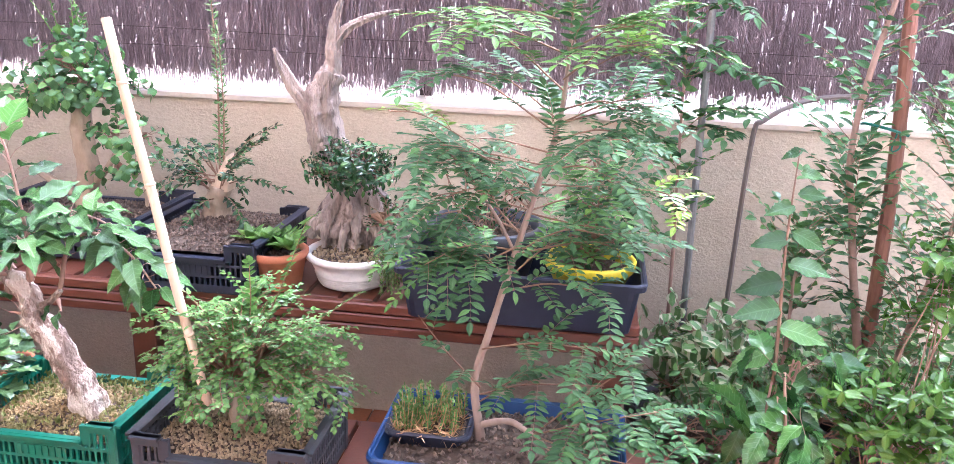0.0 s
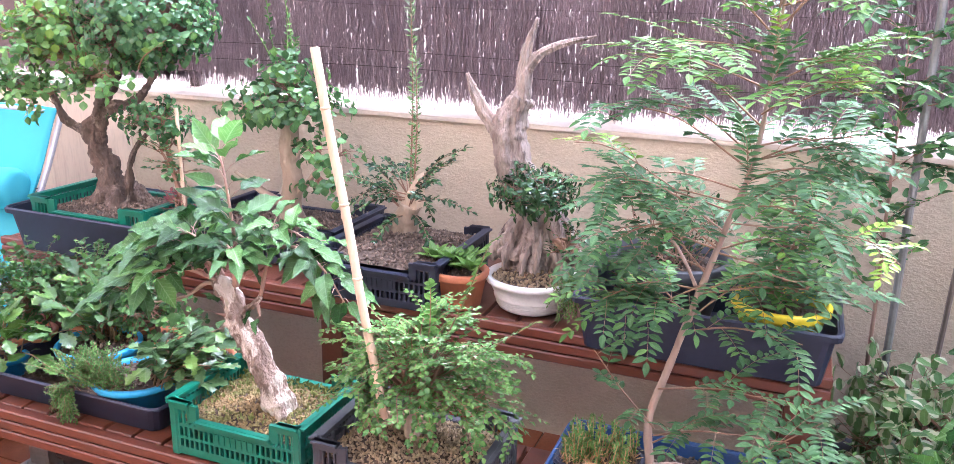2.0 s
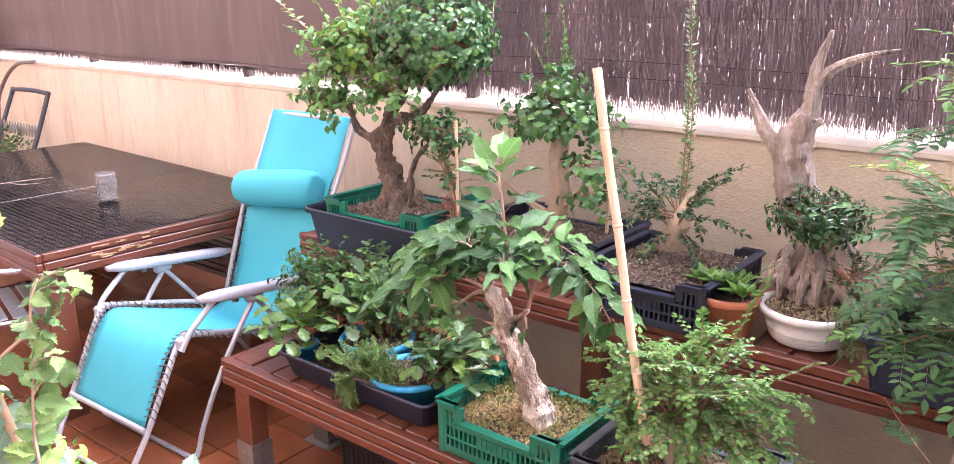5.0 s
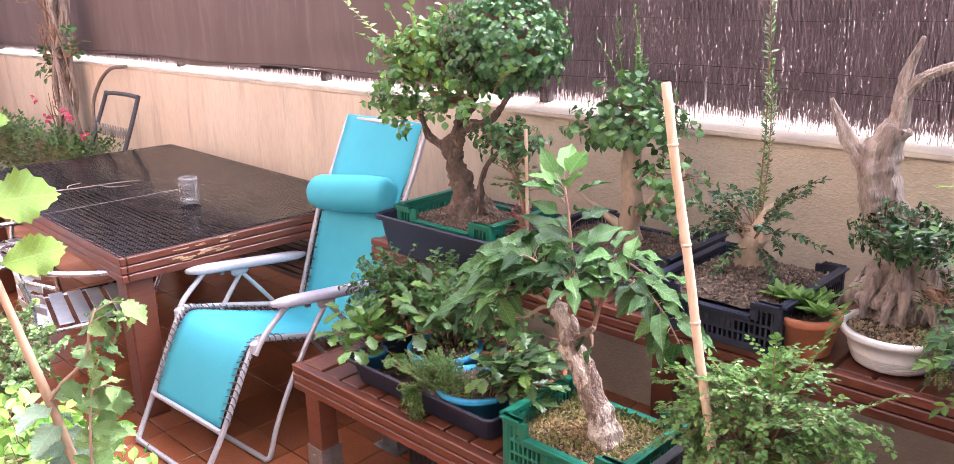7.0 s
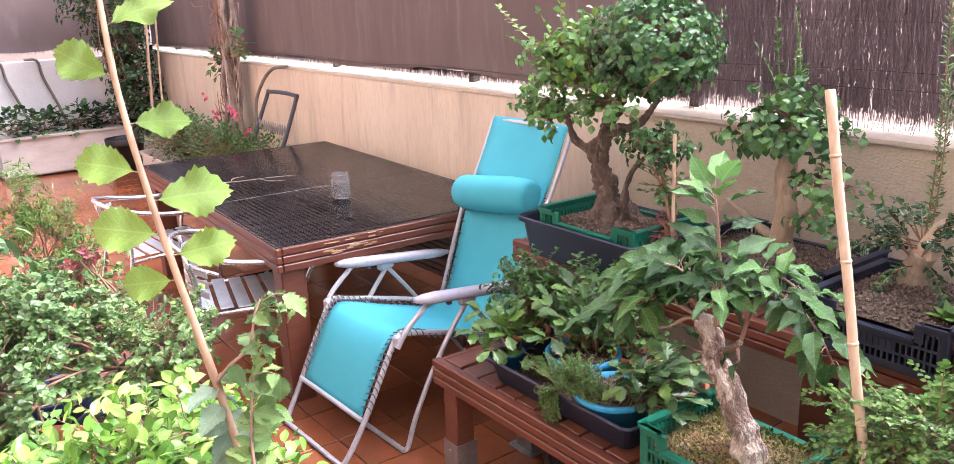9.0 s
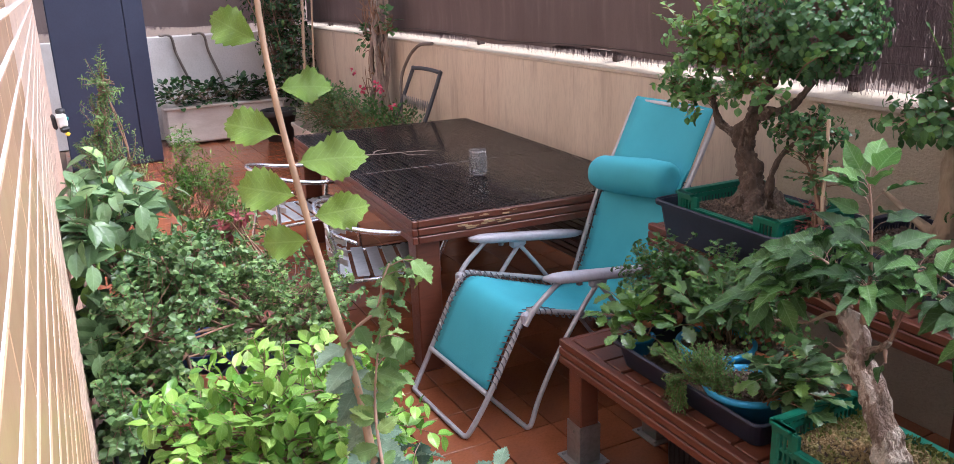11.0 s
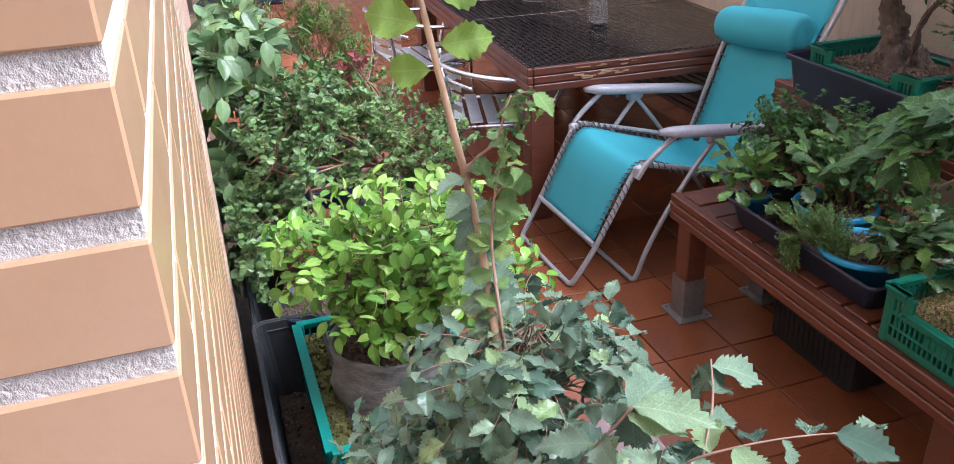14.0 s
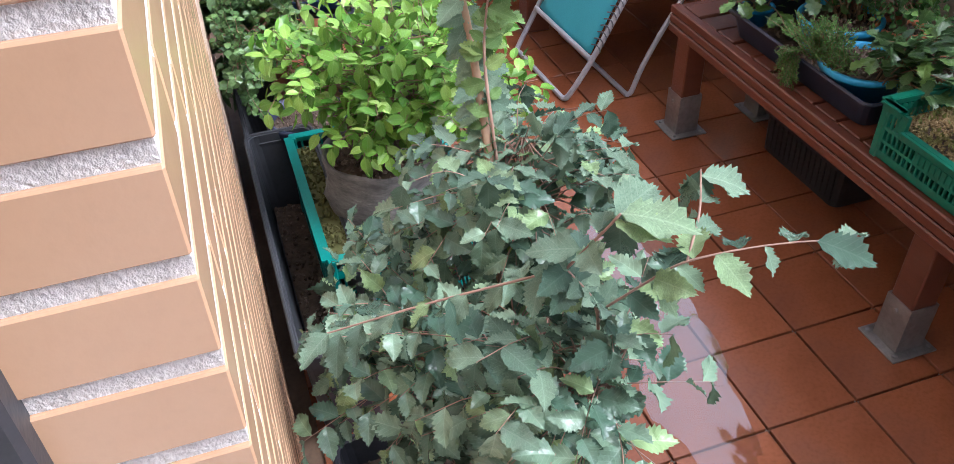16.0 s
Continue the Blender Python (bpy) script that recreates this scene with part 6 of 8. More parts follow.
def stub_tree():
    t = thing("cut_stump_olive", "cut stump sprouting grey-green shoots in a dark crate", "bonsai", (0, 0, 0))
    crate(t, (-1.11, 2.34, HIGH), 0.4, 0.44, 0.16, M["dark_plastic"])
    bed(t, (-1.3, 2.13, -0.92, 2.55), HIGH + 0.125, "pebble_dark", 0.0052, 2400, 17, 0.035, "soil", "brown bark chips")
    wood("trunk", t, [([(-1.14, 2.4, 0.88), (-1.145, 2.4, 0.95), (-1.13, 2.4, 1.02)], [0.055, 0.042, 0.036])], M["bark_pale"], 10, 0.1, 9)
    bm = bm_new()
    # splintered cut face, a leaning wedge
    v = [bm.verts.new(p) for p in ((-1.168, 2.38, 1.0), (-1.092, 2.37, 1.01), (-1.09, 2.44, 1.01), (-1.165, 2.44, 1.0), (-1.135, 2.4, 1.06), (-1.098, 2.385, 1.12), (-1.088, 2.42, 1.13), (-1.14, 2.43, 1.05))]
    for f in ((0, 1, 5, 4), (1, 2, 6, 5), (2, 3, 7, 6), (3, 0, 4, 7), (4, 5, 6, 7)):
        bm.faces.new([v[i] for i in f])
    part("cut_face", bm, M["cut"], t, "splintered pale cut wood")
    bm, sp = bm_new(), []
    rnd = random.Random(51)
    for k in range(24):
        s = Vector((-1.13, 2.39, rnd.uniform(0.97, 1.06)))
        a = rnd.uniform(0, 6.28)
        e = s + Vector((math.cos(a) * rnd.uniform(0.1, 0.26), math.sin(a) * 0.14 - 0.02, rnd.uniform(-0.09, 0.2)))
        path = smooth_path([s, s.lerp(e, 0.5) + Vector((0, 0, 0.03)), e], 4)
        bm = bm_new()
        tube(bm, path, lerp_list([0.003, 0.001], len(path)), 4, False)
        part("shoot", bm, M["twig_brown"], t, "", True)
        sp += twig_leaves(path, rnd, 0.027, 0.014, "pair", 0.8, 0.2, 0.55, start=0.25)
    leaves_mesh("foliage", sp, "oval", M["l_dark"], t)
    bm, sp = bm_new(), []
    for (x0, z0, x1, z1) in ((-1.13, 1.02, -1.13, 1.72), (-1.12, 1.02, -1.11, 1.5)):
        path = smooth_path([(x0, 2.4, z0), ((x0 + x1) / 2 + 0.01, 2.4, (z0 + z1) / 2), (x1, 2.4, z1)], 8)
        tube(bm, path, lerp_list([0.004, 0.0012], len(path)), 4, False)
        sp += twig_leaves(path, rnd, 0.026, 0.009, "whorl", 0.9, 0.2, 0.4)
    part("spire", bm, M["twig_brown"], t, "tall upright shoot")
    leaves_mesh("spire_leaves", sp, "narrow", M["l_olive"], t)


stub_tree()


def driftwood_bonsai():
    t = thing("deadwood_bonsai", "weathered deadwood trunk with a low dark crown in a white basin", "bonsai", (0, 0, 0))
    pot(t, (-0.672, 2.32, HIGH), 0.138, 0.105, M["white_plastic"], 0.014, 0.74, "basin", 5, "white ribbed plastic basin")
    bed(t, (-0.8, 2.192, -0.544, 2.448), HIGH + 0.09, "pebble", 0.0055, 700, 18, 0.012, round_=True)
    runs = [([(-0.7, 2.42, 0.86), (-0.7, 2.42, 0.96), (-0.71, 2.42, 1.05), (-0.76, 2.41, 1.15), (-0.785, 2.4, 1.24), (-0.79, 2.4, 1.32), (-0.755, 2.4, 1.4)], [0.085, 0.08, 0.066, 0.052, 0.05, 0.046, 0.03]),
            ([(-0.765, 2.4, 1.36), (-0.75, 2.4, 1.46), (-0.745, 2.4, 1.54), (-0.716, 2.4, 1.63)], [0.028, 0.021, 0.015, 0.005]),
            ([(-0.75, 2.4, 1.47), (-0.7, 2.4, 1.53), (-0.62, 2.4, 1.565), (-0.538, 2.4, 1.585)], [0.017, 0.013, 0.009, 0.003]),
            ([(-0.8, 2.4, 1.26), (-0.87, 2.39, 1.34), (-0.9, 2.38, 1.4), (-0.928, 2.38, 1.46)], [0.032, 0.021, 0.014, 0.005])]
    rnd = random.Random(61)
    for k in range(17):
        a = 2.5 + k * 0.37 + rnd.uniform(-0.12, 0.12)
        rr = rnd.uniform(0.12, 0.19) * (0.75 if math.sin(a) < -0.5 else 1.0)
        z0, w = rnd.uniform(0.97, 1.07), rnd.uniform(0.014, 0.034)
        bend = a + rnd.uniform(-0.35, 0.35)
        runs.append(([(-0.7 + 0.045 * math.cos(a), 2.42 + 0.035 * math.sin(a), z0), (-0.7 + 0.085 * math.cos(a), 2.42 + 0.07 * math.sin(a), z0 - 0.06), (-0.7 + 0.12 * math.cos(bend), 2.42 + 0.1 * math.sin(bend), 0.92),
                      (-0.7 + rr * math.cos(bend), 2.42 + rr * 0.85 * math.sin(bend), 0.87 + rnd.uniform(-0.01, 0.012))], [w * 0.8, w * 1.1, w * 0.85, w * 0.4]))
    wood("deadwood_trunk", t, runs[:1], M["dead"], 18, 0.1, 10, "bleached grooved deadwood", 0.1)
    for k, run in enumerate(runs[1:4]):
        wood("deadwood_branch", t, [run], M["dead"], 18, 0.1, 11 + k, "", 0.1)
    for k, run in enumerate(runs[4:]):
        wood("root", t, [run], M["dead"], 10, 0.12, 30 + k, "", 0.06)
    bm, sp = bm_new(), []
    crown(bm, sp, (-0.68, 2.34, 1.06), (-0.67, 2.3, 1.135), (0.135, 0.11, 0.065), 230, 62, 0.024, 0.012, 0.055, "alt", 0.3, 0.6, 0.002, 0.0, 0.9, 0.4, 5, 0.6)
    crown(bm, sp, (-0.62, 2.36, 0.97), (-0.56, 2.33, 0.98), (0.06, 0.07, 0.05), 26, 63, 0.02, 0.012, 0.05)
    twigs_part(bm, t, M["twig_brown"])
    leaves_mesh("foliage", sp, "oval", M["l_dark"], t)
    bm, sp = bm_new(), []
    for i in range(110):
        s = Vector((-0.53 + rnd.gauss(0, 0.025), 2.24 + rnd.gauss(0, 0.03), HIGH + 0.12))
        e = s + Vector((rnd.gauss(0.02, 0.03), rnd.gauss(-0.025, 0.02), rnd.uniform(-0.1, 0.05)))
        path = [s, s.lerp(e, 0.5) + Vector((0.005, -0.01, 0.012)), e]
        tube(bm, path, 0.0008, 3, False)
        sp += twig_leaves(path, rnd, 0.009, 0.006, "whorl", 0.9, 0.2, 0.3)
    part("trailing_stem", bm, M["twig_brown"], t)
    leaves_mesh("trailing_weed", sp, "small", M["l_grey"], t)


driftwood_bonsai()


def succulent_pot():
    t = thing("succulent_pot", "terracotta pot of upright green succulent rosettes", "potted plant", (0, 0, 0))
    pot(t, (-0.882, 2.235, HIGH), 0.088, 0.12, M["terra"], 0.012, 0.78)
    bed(t, (-0.96, 2.157, -0.804, 2.313), HIGH + 0.1, "pebble_dark", 0.004, 120, 19, 0.008, round_=True)
    rnd = random.Random(71)
    sp = []
    for k in range(9):
        c = Vector((-0.882 + rnd.gauss(0, 0.032), 2.235 + rnd.gauss(0, 0.03), HIGH + 0.11 + rnd.uniform(0, 0.05)))
        for i in range(13):
            a = i * 2.4
            tilt = 0.25 + 0.09 * i
            sp.append((c, (math.cos(a) * tilt, math.sin(a) * tilt, 1.0), (-math.cos(a), -math.sin(a), 0.4), rnd.uniform(0.05, 0.075)))
    leaves_mesh("succulent", sp, "drop", M["l_sed"], t)
    # long green shoot
    bm, sp = bm_new(), []
    path = smooth_path([(-0.83, 2.2, 0.93), (-0.77, 2.17, 0.99), (-0.72, 2.14, 1.03)], 5)
    tube(bm, path, 0.002, 4)
    sp += twig_leaves(path, rnd, 0.018, 0.014)
    part("shoot", bm, M["l_sed"], t)
    leaves_mesh("shoot_leaves", sp, "oval", M["l_bright"], t)


succulent_pot()


def dark_trays_right():
    t = thing("black_drip_tray", "large black drip tray at the end of the high bench", "tray", (0, 0, 0))
    tray(t, (-0.14, 2.29, HIGH), 0.67, 0.46, 0.15, M["dark_plastic"])
    p = thing("grey_round_planter", "grey round planter tilted in the black tray with twiggy growth", "potted plant", (0, 0, 0))
    pot(p, (-0.27, 2.37, HIGH + 0.012), 0.17, 0.2, M["grey_plastic"], 0.02, 0.75)
    bed(p, (-0.42, 2.22, -0.12, 2.52), HIGH + 0.18, "pebble_dark", 0.007, 300, 20, 0.0, round_=True)
    bm, sp = bm_new(), []
    rnd = random.Random(81)
    for i in range(40):
        s = Vector((-0.27 + rnd.gauss(0, 0.05), 2.37 + rnd.gauss(0, 0.05), HIGH + 0.19))
        e = s + Vector((rnd.gauss(0, 0.08), rnd.gauss(0, 0.06), rnd.uniform(0.06, 0.25)))
        path = smooth_path([s, s.lerp(e, 0.5) + rand_dir(rnd) * 0.02, e], 3)
        tube(bm, path, 0.002, 3, False)
        sp += twig_leaves(path, rnd, 0.022, 0.02, "alt")
    twigs_part(bm, p, M["twig_brown"])
    leaves_mesh("foliage", sp, "oval", M["l_dark"], p)
    y = thing("yellow_bowl", "bright yellow plastic bowl in the black tray", "bowl", (0, 0, 0))
    pot(y, (0.05, 2.25, HIGH + 0.012), 0.125, 0.15, M["yellow"], 0.012, 0.6, "bowl", 3)
    bed(y, (-0.06, 2.14, 0.16, 2.36), HIGH + 0.13, "pebble_dark", 0.006, 150, 21, 0.0, round_=True)
    bm, sp = bm_new(), []
    crown(bm, sp, (0.05, 2.25, 0.93), (0.06, 2.24, 0.97), (0.13, 0.12, 0.05), 40, 83, 0.03, 0.018, 0.09, "pair")
    crown(bm, sp, (0.05, 2.25, 0.98), (0.08, 2.25, 1.15), (0.16, 0.14, 0.14), 40, 82, 0.035, 0.02, 0.12, "pair")
    twigs_part(bm, y, M["twig_brown"])
    leaves_mesh("foliage", sp, "oval", M["l_pin"], y)


dark_trays_right()


# ---- aluminium chairs ----
def metal_chair(at, turn):
    c = thing("aluminium_armchair", "polished aluminium terrace armchair with slatted seat", "chair", (0, 0, 0), 0, "armchairs at the table")
    r = 0.0125
    # outer hoop: arms and back in one bend; faces +y
    hoop = [(0.27, 0.3, 0.64), (0.28, 0.05, 0.655), (0.26, -0.14, 0.69), (0.16, -0.25, 0.72), (0, -0.28, 0.73), (-0.16, -0.25, 0.72), (-0.26, -0.14, 0.69), (-0.28, 0.05, 0.655), (-0.27, 0.3, 0.64)]
    bm = bm_new()
    limb(bm, hoop, [r] * 9, 10, 6)
    part("arm_hoop", bm, M["alu"], c, "", True)
    bm = bm_new()
    limb(bm, [(0.22, -0.1, 0.6), (0.14, -0.2, 0.63), (0, -0.225, 0.64), (-0.14, -0.2, 0.63), (-0.22, -0.1, 0.6)], [0.009] * 5, 8, 5)
    part("back_rail", bm, M["alu"], c, "", True)
    for z in (0.5, 0.55, 0.6, 0.66):
        bm = bm_new()
        pts = [(0.2, -0.15, z), (0.1, -0.215, z + 0.012), (0, -0.235, z + 0.015), (-0.1, -0.215, z + 0.012), (-0.2, -0.15, z)]
        path = smooth_path(pts, 4)
        for dz in (0,):
            for a, b in zip(path, path[1:]):
                d = (b - a)
                ang = math.atan2(d.y, d.x)
                box(bm, (a + b) / 2, (d.length + 0.004, 0.004, 0.032), Euler((0, 0, ang)).to_matrix())
        part("back_slat", bm, M["slat"], c)
    for s in (-1, 1):
        bm = bm_new()
        limb(bm, [(s * 0.27, 0.3, 0.64), (s * 0.268, 0.315, 0.6), (s * 0.25, 0.26, 0.42), (s * 0.25, 0.3, 0.01)], [r] * 4, 8, 5)
        part("leg", bm, M["alu"], c, "", True)
        bm = bm_new()
        limb(bm, [(s * 0.2, -0.235, 0.71), (s * 0.22, -0.2, 0.45), (s * 0.25, -0.3, 0.01)], [r] * 3, 8, 4)
        part("leg", bm, M["alu"], c, "", True)
        bm = bm_new()
        tube(bm, [(s * 0.225, -0.2, 0.415), (s * 0.25, 0.26, 0.43)], 0.011, 8)
        part("seat_rail", bm, M["alu"], c, "", True)
        for y in (0.3, -0.3):
            bm = bm_new()
            lathe(bm, [(0.014, 0.0), (0.016, 0.012), (0.013, 0.02)], 10, (s * 0.25, y, 0))
            part("foot", bm, M["cord"], c)
    bm = bm_new()
    limb(bm, [(-0.25, 0.26, 0.43), (-0.2, 0.285, 0.432), (0.2, 0.285, 0.432), (0.25, 0.26, 0.43)], [0.011] * 4, 8, 4)
    part("front_rail", bm, M["alu"], c, "", True)
    for i in range(6):
        bm = bm_new()
        y = -0.16 + i * 0.08
        box(bm, (0, y, 0.437 + 0.006 * math.cos(i)), (0.45, 0.06, 0.006), None, 0.002)
        part("seat_slat", bm, M["slat"], c)
    c.matrix_basis = pose(*at, 0, 0, turn)
    return c


chair_one = metal_chair((-3.8, 1.32, 0), -14)
copy_thing(chair_one, pose(-4.95, 1.25, 0, 0, 0, 4))


# ---- along the house wall ----
def planted(name, label, category, cont, soil, hub, trunk_mat, crowns, shape, leaf, size, gap, twig, style="alt", seed=1, thick=0.003, stem=0.01, group="", droop=0.0):
    """A container plant: cont(thing) builds the pot; crowns: (centre, radii, twigs)."""
    t = thing(name, label, category, (0, 0, 0), 0, group)
    cont(t)
    if soil:
        bed(t, soil[0], soil[1], soil[2], 0.006, soil[3], seed, 0.01)
        zs = soil[1]
    else:
        zs = hub[2] - 0.2
    wood("trunk", t, [([(hub[0] + 0.01, hub[1], zs), ((hub[0] + 0.012), hub[1] + 0.008, (zs + hub[2]) / 2), hub], [stem, stem * 0.8, stem * 0.6])], M[trunk_mat], 7, 0.1, seed)
    bm, sp = bm_new(), []
    for k, (c, r, n) in enumerate(crowns):
        crown(bm, sp, hub, c, r, n, seed * 13 + k, size, gap, twig, style, 0.35, 0.45, thick, droop, 0.9, 0.5, 5, 0.5 if size < 0.07 else 0.15)
    twigs_part(bm, t, M["twig_brown"])
    leaves_mesh("foliage", sp, shape, M[leaf], t)
    return t


def lime_plant():
    t = thing("lime_leaved_ficus", "dense lime-green ficus in a grey cloth bag within a teal crate", "shrub", (0, 0, 0))
    bm = bm_new()
    c = (-1.93, 0.36, 0.22)
    prof = [(0.15, 0.0), (0.165, 0.03), (0.162, 0.06), (0.16, 0.09), (0.165, 0.12), (0.168, 0.15), (0.163, 0.18), (0.16, 0.21), (0.164, 0.24), (0.166, 0.26), (0.158, 0.27), (0.15, 0.26), (0.14, 0.2)]
    lathe(bm, prof, 60, c)
    for v in bm.verts:
        k = 1 + 0.07 * noise.noise((v.co.x * 14, v.co.y * 14, v.co.z * 40)) + 0.03 * noise.noise((v.co.x * 40, v.co.y * 40, v.co.z * 25))
        v.co.x, v.co.y = c[0] + (v.co.x - c[0]) * k, c[1] + (v.co.y - c[1]) * k
    part("cloth_bag", bm, M["bag"], t, "wrinkled grey cloth grow bag", True)
    bed(t, (-2.07, 0.22, -1.79, 0.5), 0.46, "pebble_dark", 0.007, 300, 101, 0.01, round_=True)
    crate(t, (-1.98, 0.36, 0.05), 0.62, 0.44, 0.3, M["teal_plastic"], False, 0.03)
    bed(t, (-2.27, 0.15, -1.69, 0.57), 0.315, "moss", 0.009, 1500, 102, 0.0, "moss", "mossy soil")
    hub = (-1.92, 0.37, 0.62)
    wood("trunk", t, [([(-1.92, 0.36, 0.44), (-1.925, 0.365, 0.53), hub], [0.028, 0.022, 0.016])], M["bark"], 8)
    bm, sp = bm_new(), []
    for c, r, n, sd in (((-1.93, 0.42, 0.75), (0.27, 0.28, 0.14), 150, 1), ((-2.0, 0.2, 0.74), (0.17, 0.12, 0.09), 36, 2), ((-1.88, 0.59, 0.7), (0.2, 0.14, 0.12), 60, 3), ((-1.8, 0.42, 0.7), (0.1, 0.22, 0.1), 44, 4), ((-1.82, 0.34, 0.63), (0.1, 0.18, 0.05), 20, 5)):
        crown(bm, sp, hub, c, r, int(n * 1.15), 200 + sd, 0.05, 0.021, 0.13, "alt", 0.3, 0.5, 0.003, 0.1, 0.95, 0.6, 5, 0.2)
    twigs_part(bm, t, M["twig_brown"])
    rnd = random.Random(4)
    rnd.shuffle(sp)
    near = sorted(sp, key=lambda q: -q[0][0] - q[0][2])[:280]
    ids = {id(q) for q in near}
    leaf_objects("leaf", near, "glossy", M["l_lime"], t)
    leaves_mesh("foliage", [q for q in sp if id(q) not in ids], "glossy", M["l_lime"], t, "", "stuff")


lime_plant()


def elm():
    t = thing("potted_elm", "leafy young elm with a tall whip in a dark planter", "tree", (0, 0, 0))
    tray(t, (-0.86, 0.29, 0.0), 0.56, 0.5, 0.3, M["grey_plastic"], "planter")
    bed(t, (-1.1, 0.07, -0.62, 0.5), 0.26, "pebble_dark", 0.007, 500, 111, 0.02)
    runs = [([(-0.88, 0.34, 0.26), (-0.9, 0.335, 0.45), (-0.94, 0.335, 0.7), (-1.0, 0.352, 0.98), (-1.06, 0.36, 1.08), (-1.14, 0.364, 1.2), (-1.19, 0.346, 1.35), (-1.245, 0.326, 1.52), (-1.3, 0.317, 1.67), (-1.35, 0.322, 1.8), (-1.4, 0.328, 1.95)],
             [0.014, 0.011, 0.009, 0.0074, 0.007, 0.0066, 0.0061, 0.0054, 0.005, 0.0045, 0.003]),
            ([(-0.86, 0.33, 0.3), (-0.72, 0.37, 0.6), (-0.65, 0.36, 0.9), (-0.6, 0.335, 1.08), (-0.612, 0.3, 1.145)], [0.0036, 0.003, 0.0024, 0.002, 0.0018]),
            ([(-0.612, 0.3, 1.147), (-0.67, 0.16, 1.09), (-0.713, 0.02, 1.04)], [0.0016, 0.0014, 0.001]),
            ([(-0.612, 0.3, 1.147), (-0.596, 0.32, 1.189), (-0.585, 0.343, 1.228)], [0.0018, 0.0017, 0.0015]),
            ([(-0.6, 0.336, 1.08), (-0.578, 0.377, 1.129), (-0.559, 0.412, 1.165), (-0.54, 0.492, 1.178), (-0.513, 0.58, 1.183)], [0.0017, 0.0015, 0.0013, 0.001, 0.0008]),
            ([(-0.559, 0.412, 1.165), (-0.618, 0.46, 1.175), (-0.67, 0.49, 1.19)], [0.0016, 0.0014, 0.001]),
            ([(-0.94, 0.335, 0.7), (-0.98, 0.36, 0.95), (-1.07, 0.37, 1.14), (-1.09, 0.38, 1.22), (-1.09, 0.395, 1.3)], [0.0036, 0.003, 0.0024, 0.0018, 0.0012]),
            ([(-1.158, 0.358, 1.256), (-1.14, 0.375, 1.285), (-1.12, 0.4, 1.315), (-1.11, 0.408, 1.36), (-1.11, 0.42, 1.385)], [0.003, 0.0024, 0.002, 0.0016, 0.0012])]
    wood("trunk", t, runs[:1], M["whip"], 8, 0.05, 12, "slender tan whip")
    wood("branch", t, runs[1:], M["twig_red"], 8, 0.06, 13, "thin reddish-brown branches")
    rnd = random.Random(13)
    single, pale, bm = [], [], bm_new()
    # leaves along the named branches
    for pts, rad in runs[1:]:
        path = smooth_path(pts, 6)
        for p, w, n, ln in twig_leaves(path, rnd, 0.046 if pts[-1][0] < -1 else 0.06, 0.022, "alt", 0.8, -0.1, 0.55, start=0.35 if pts[0][2] < 0.5 else 0.05):
            (pale if pts[-1][0] < -1 else single).append((p, w + Vector((0, 0, -0.25)), n + Vector((0.3, 0, 0)), ln * rnd.uniform(0.7, 1.15)))
    # leafy side shoots beside the whip
    for pts, rad in runs[-2:]:
        path = smooth_path(pts, 6)
        own = []
        sprays(bm, own, path, rnd, 5, 0.05, 0.045, 0.03, "alt", 0.25, 0.05, 0.3, 0.0012, 0.45)
        pale += [(p, w + Vector((0, 0, -0.2)), n + Vector((0.3, 0, 0)), ln) for p, w, n, ln in own]
    # bushy lower crown
    sp = []
    for hub, c, r, n, sd in (((-0.9, 0.34, 0.55), (-0.87, 0.28, 0.78), (0.28, 0.25, 0.2), 105, 1), ((-0.95, 0.3, 0.6), (-1.04, 0.24, 0.76), (0.22, 0.16, 0.12), 50, 2),
                             ((-0.76, 0.35, 0.6), (-0.76, 0.35, 0.76), (0.15, 0.14, 0.15), 34, 3), ((-0.95, 0.36, 0.75), (-0.98, 0.39, 0.99), (0.19, 0.16, 0.13), 76, 4),
                             ((-0.66, 0.36, 0.85), (-0.63, 0.32, 0.98), (0.13, 0.15, 0.09), 34, 5), ((-0.88, 0.32, 0.4), (-0.87, 0.3, 0.54), (0.3, 0.25, 0.12), 60, 6)):
        crown(bm, sp, hub, c, r, int(n * 1.1), 220 + sd, 0.05, 0.026, 0.15, "alt", 0.15, 0.4, 0.0022, 0.2, 0.9, 0.5, 5, 0.3)
    twigs_part(bm, t, M["twig_red"])
    sp.sort(key=lambda q: -q[0][2])
    # the largest leaves, near the fork of the branch
    for p, w, s in (((-0.588, 0.34, 1.22), (-0.3, 0.6, 0.15), 0.078), ((-0.585, 0.343, 1.228), (0.35, 0.4, 0.1), 0.08), ((-0.6, 0.31, 1.18), (-0.3, -0.6, 0.0), 0.06),
                    ((-0.575, 0.38, 1.135), (0.4, 0.4, -0.4), 0.055), ((-0.57, 0.4, 1.15), (-0.5, 0.3, -0.2), 0.06), ((-0.66, 0.18, 1.1), (0.5, 0.1, -0.5), 0.055), ((-0.7, 0.06, 1.05), (0.4, -0.3, -0.5), 0.055)):
        single.append((Vector(p), Vector(w), Vector((0.25, 0, 1)) + rand_dir(rnd) * 0.25, s))
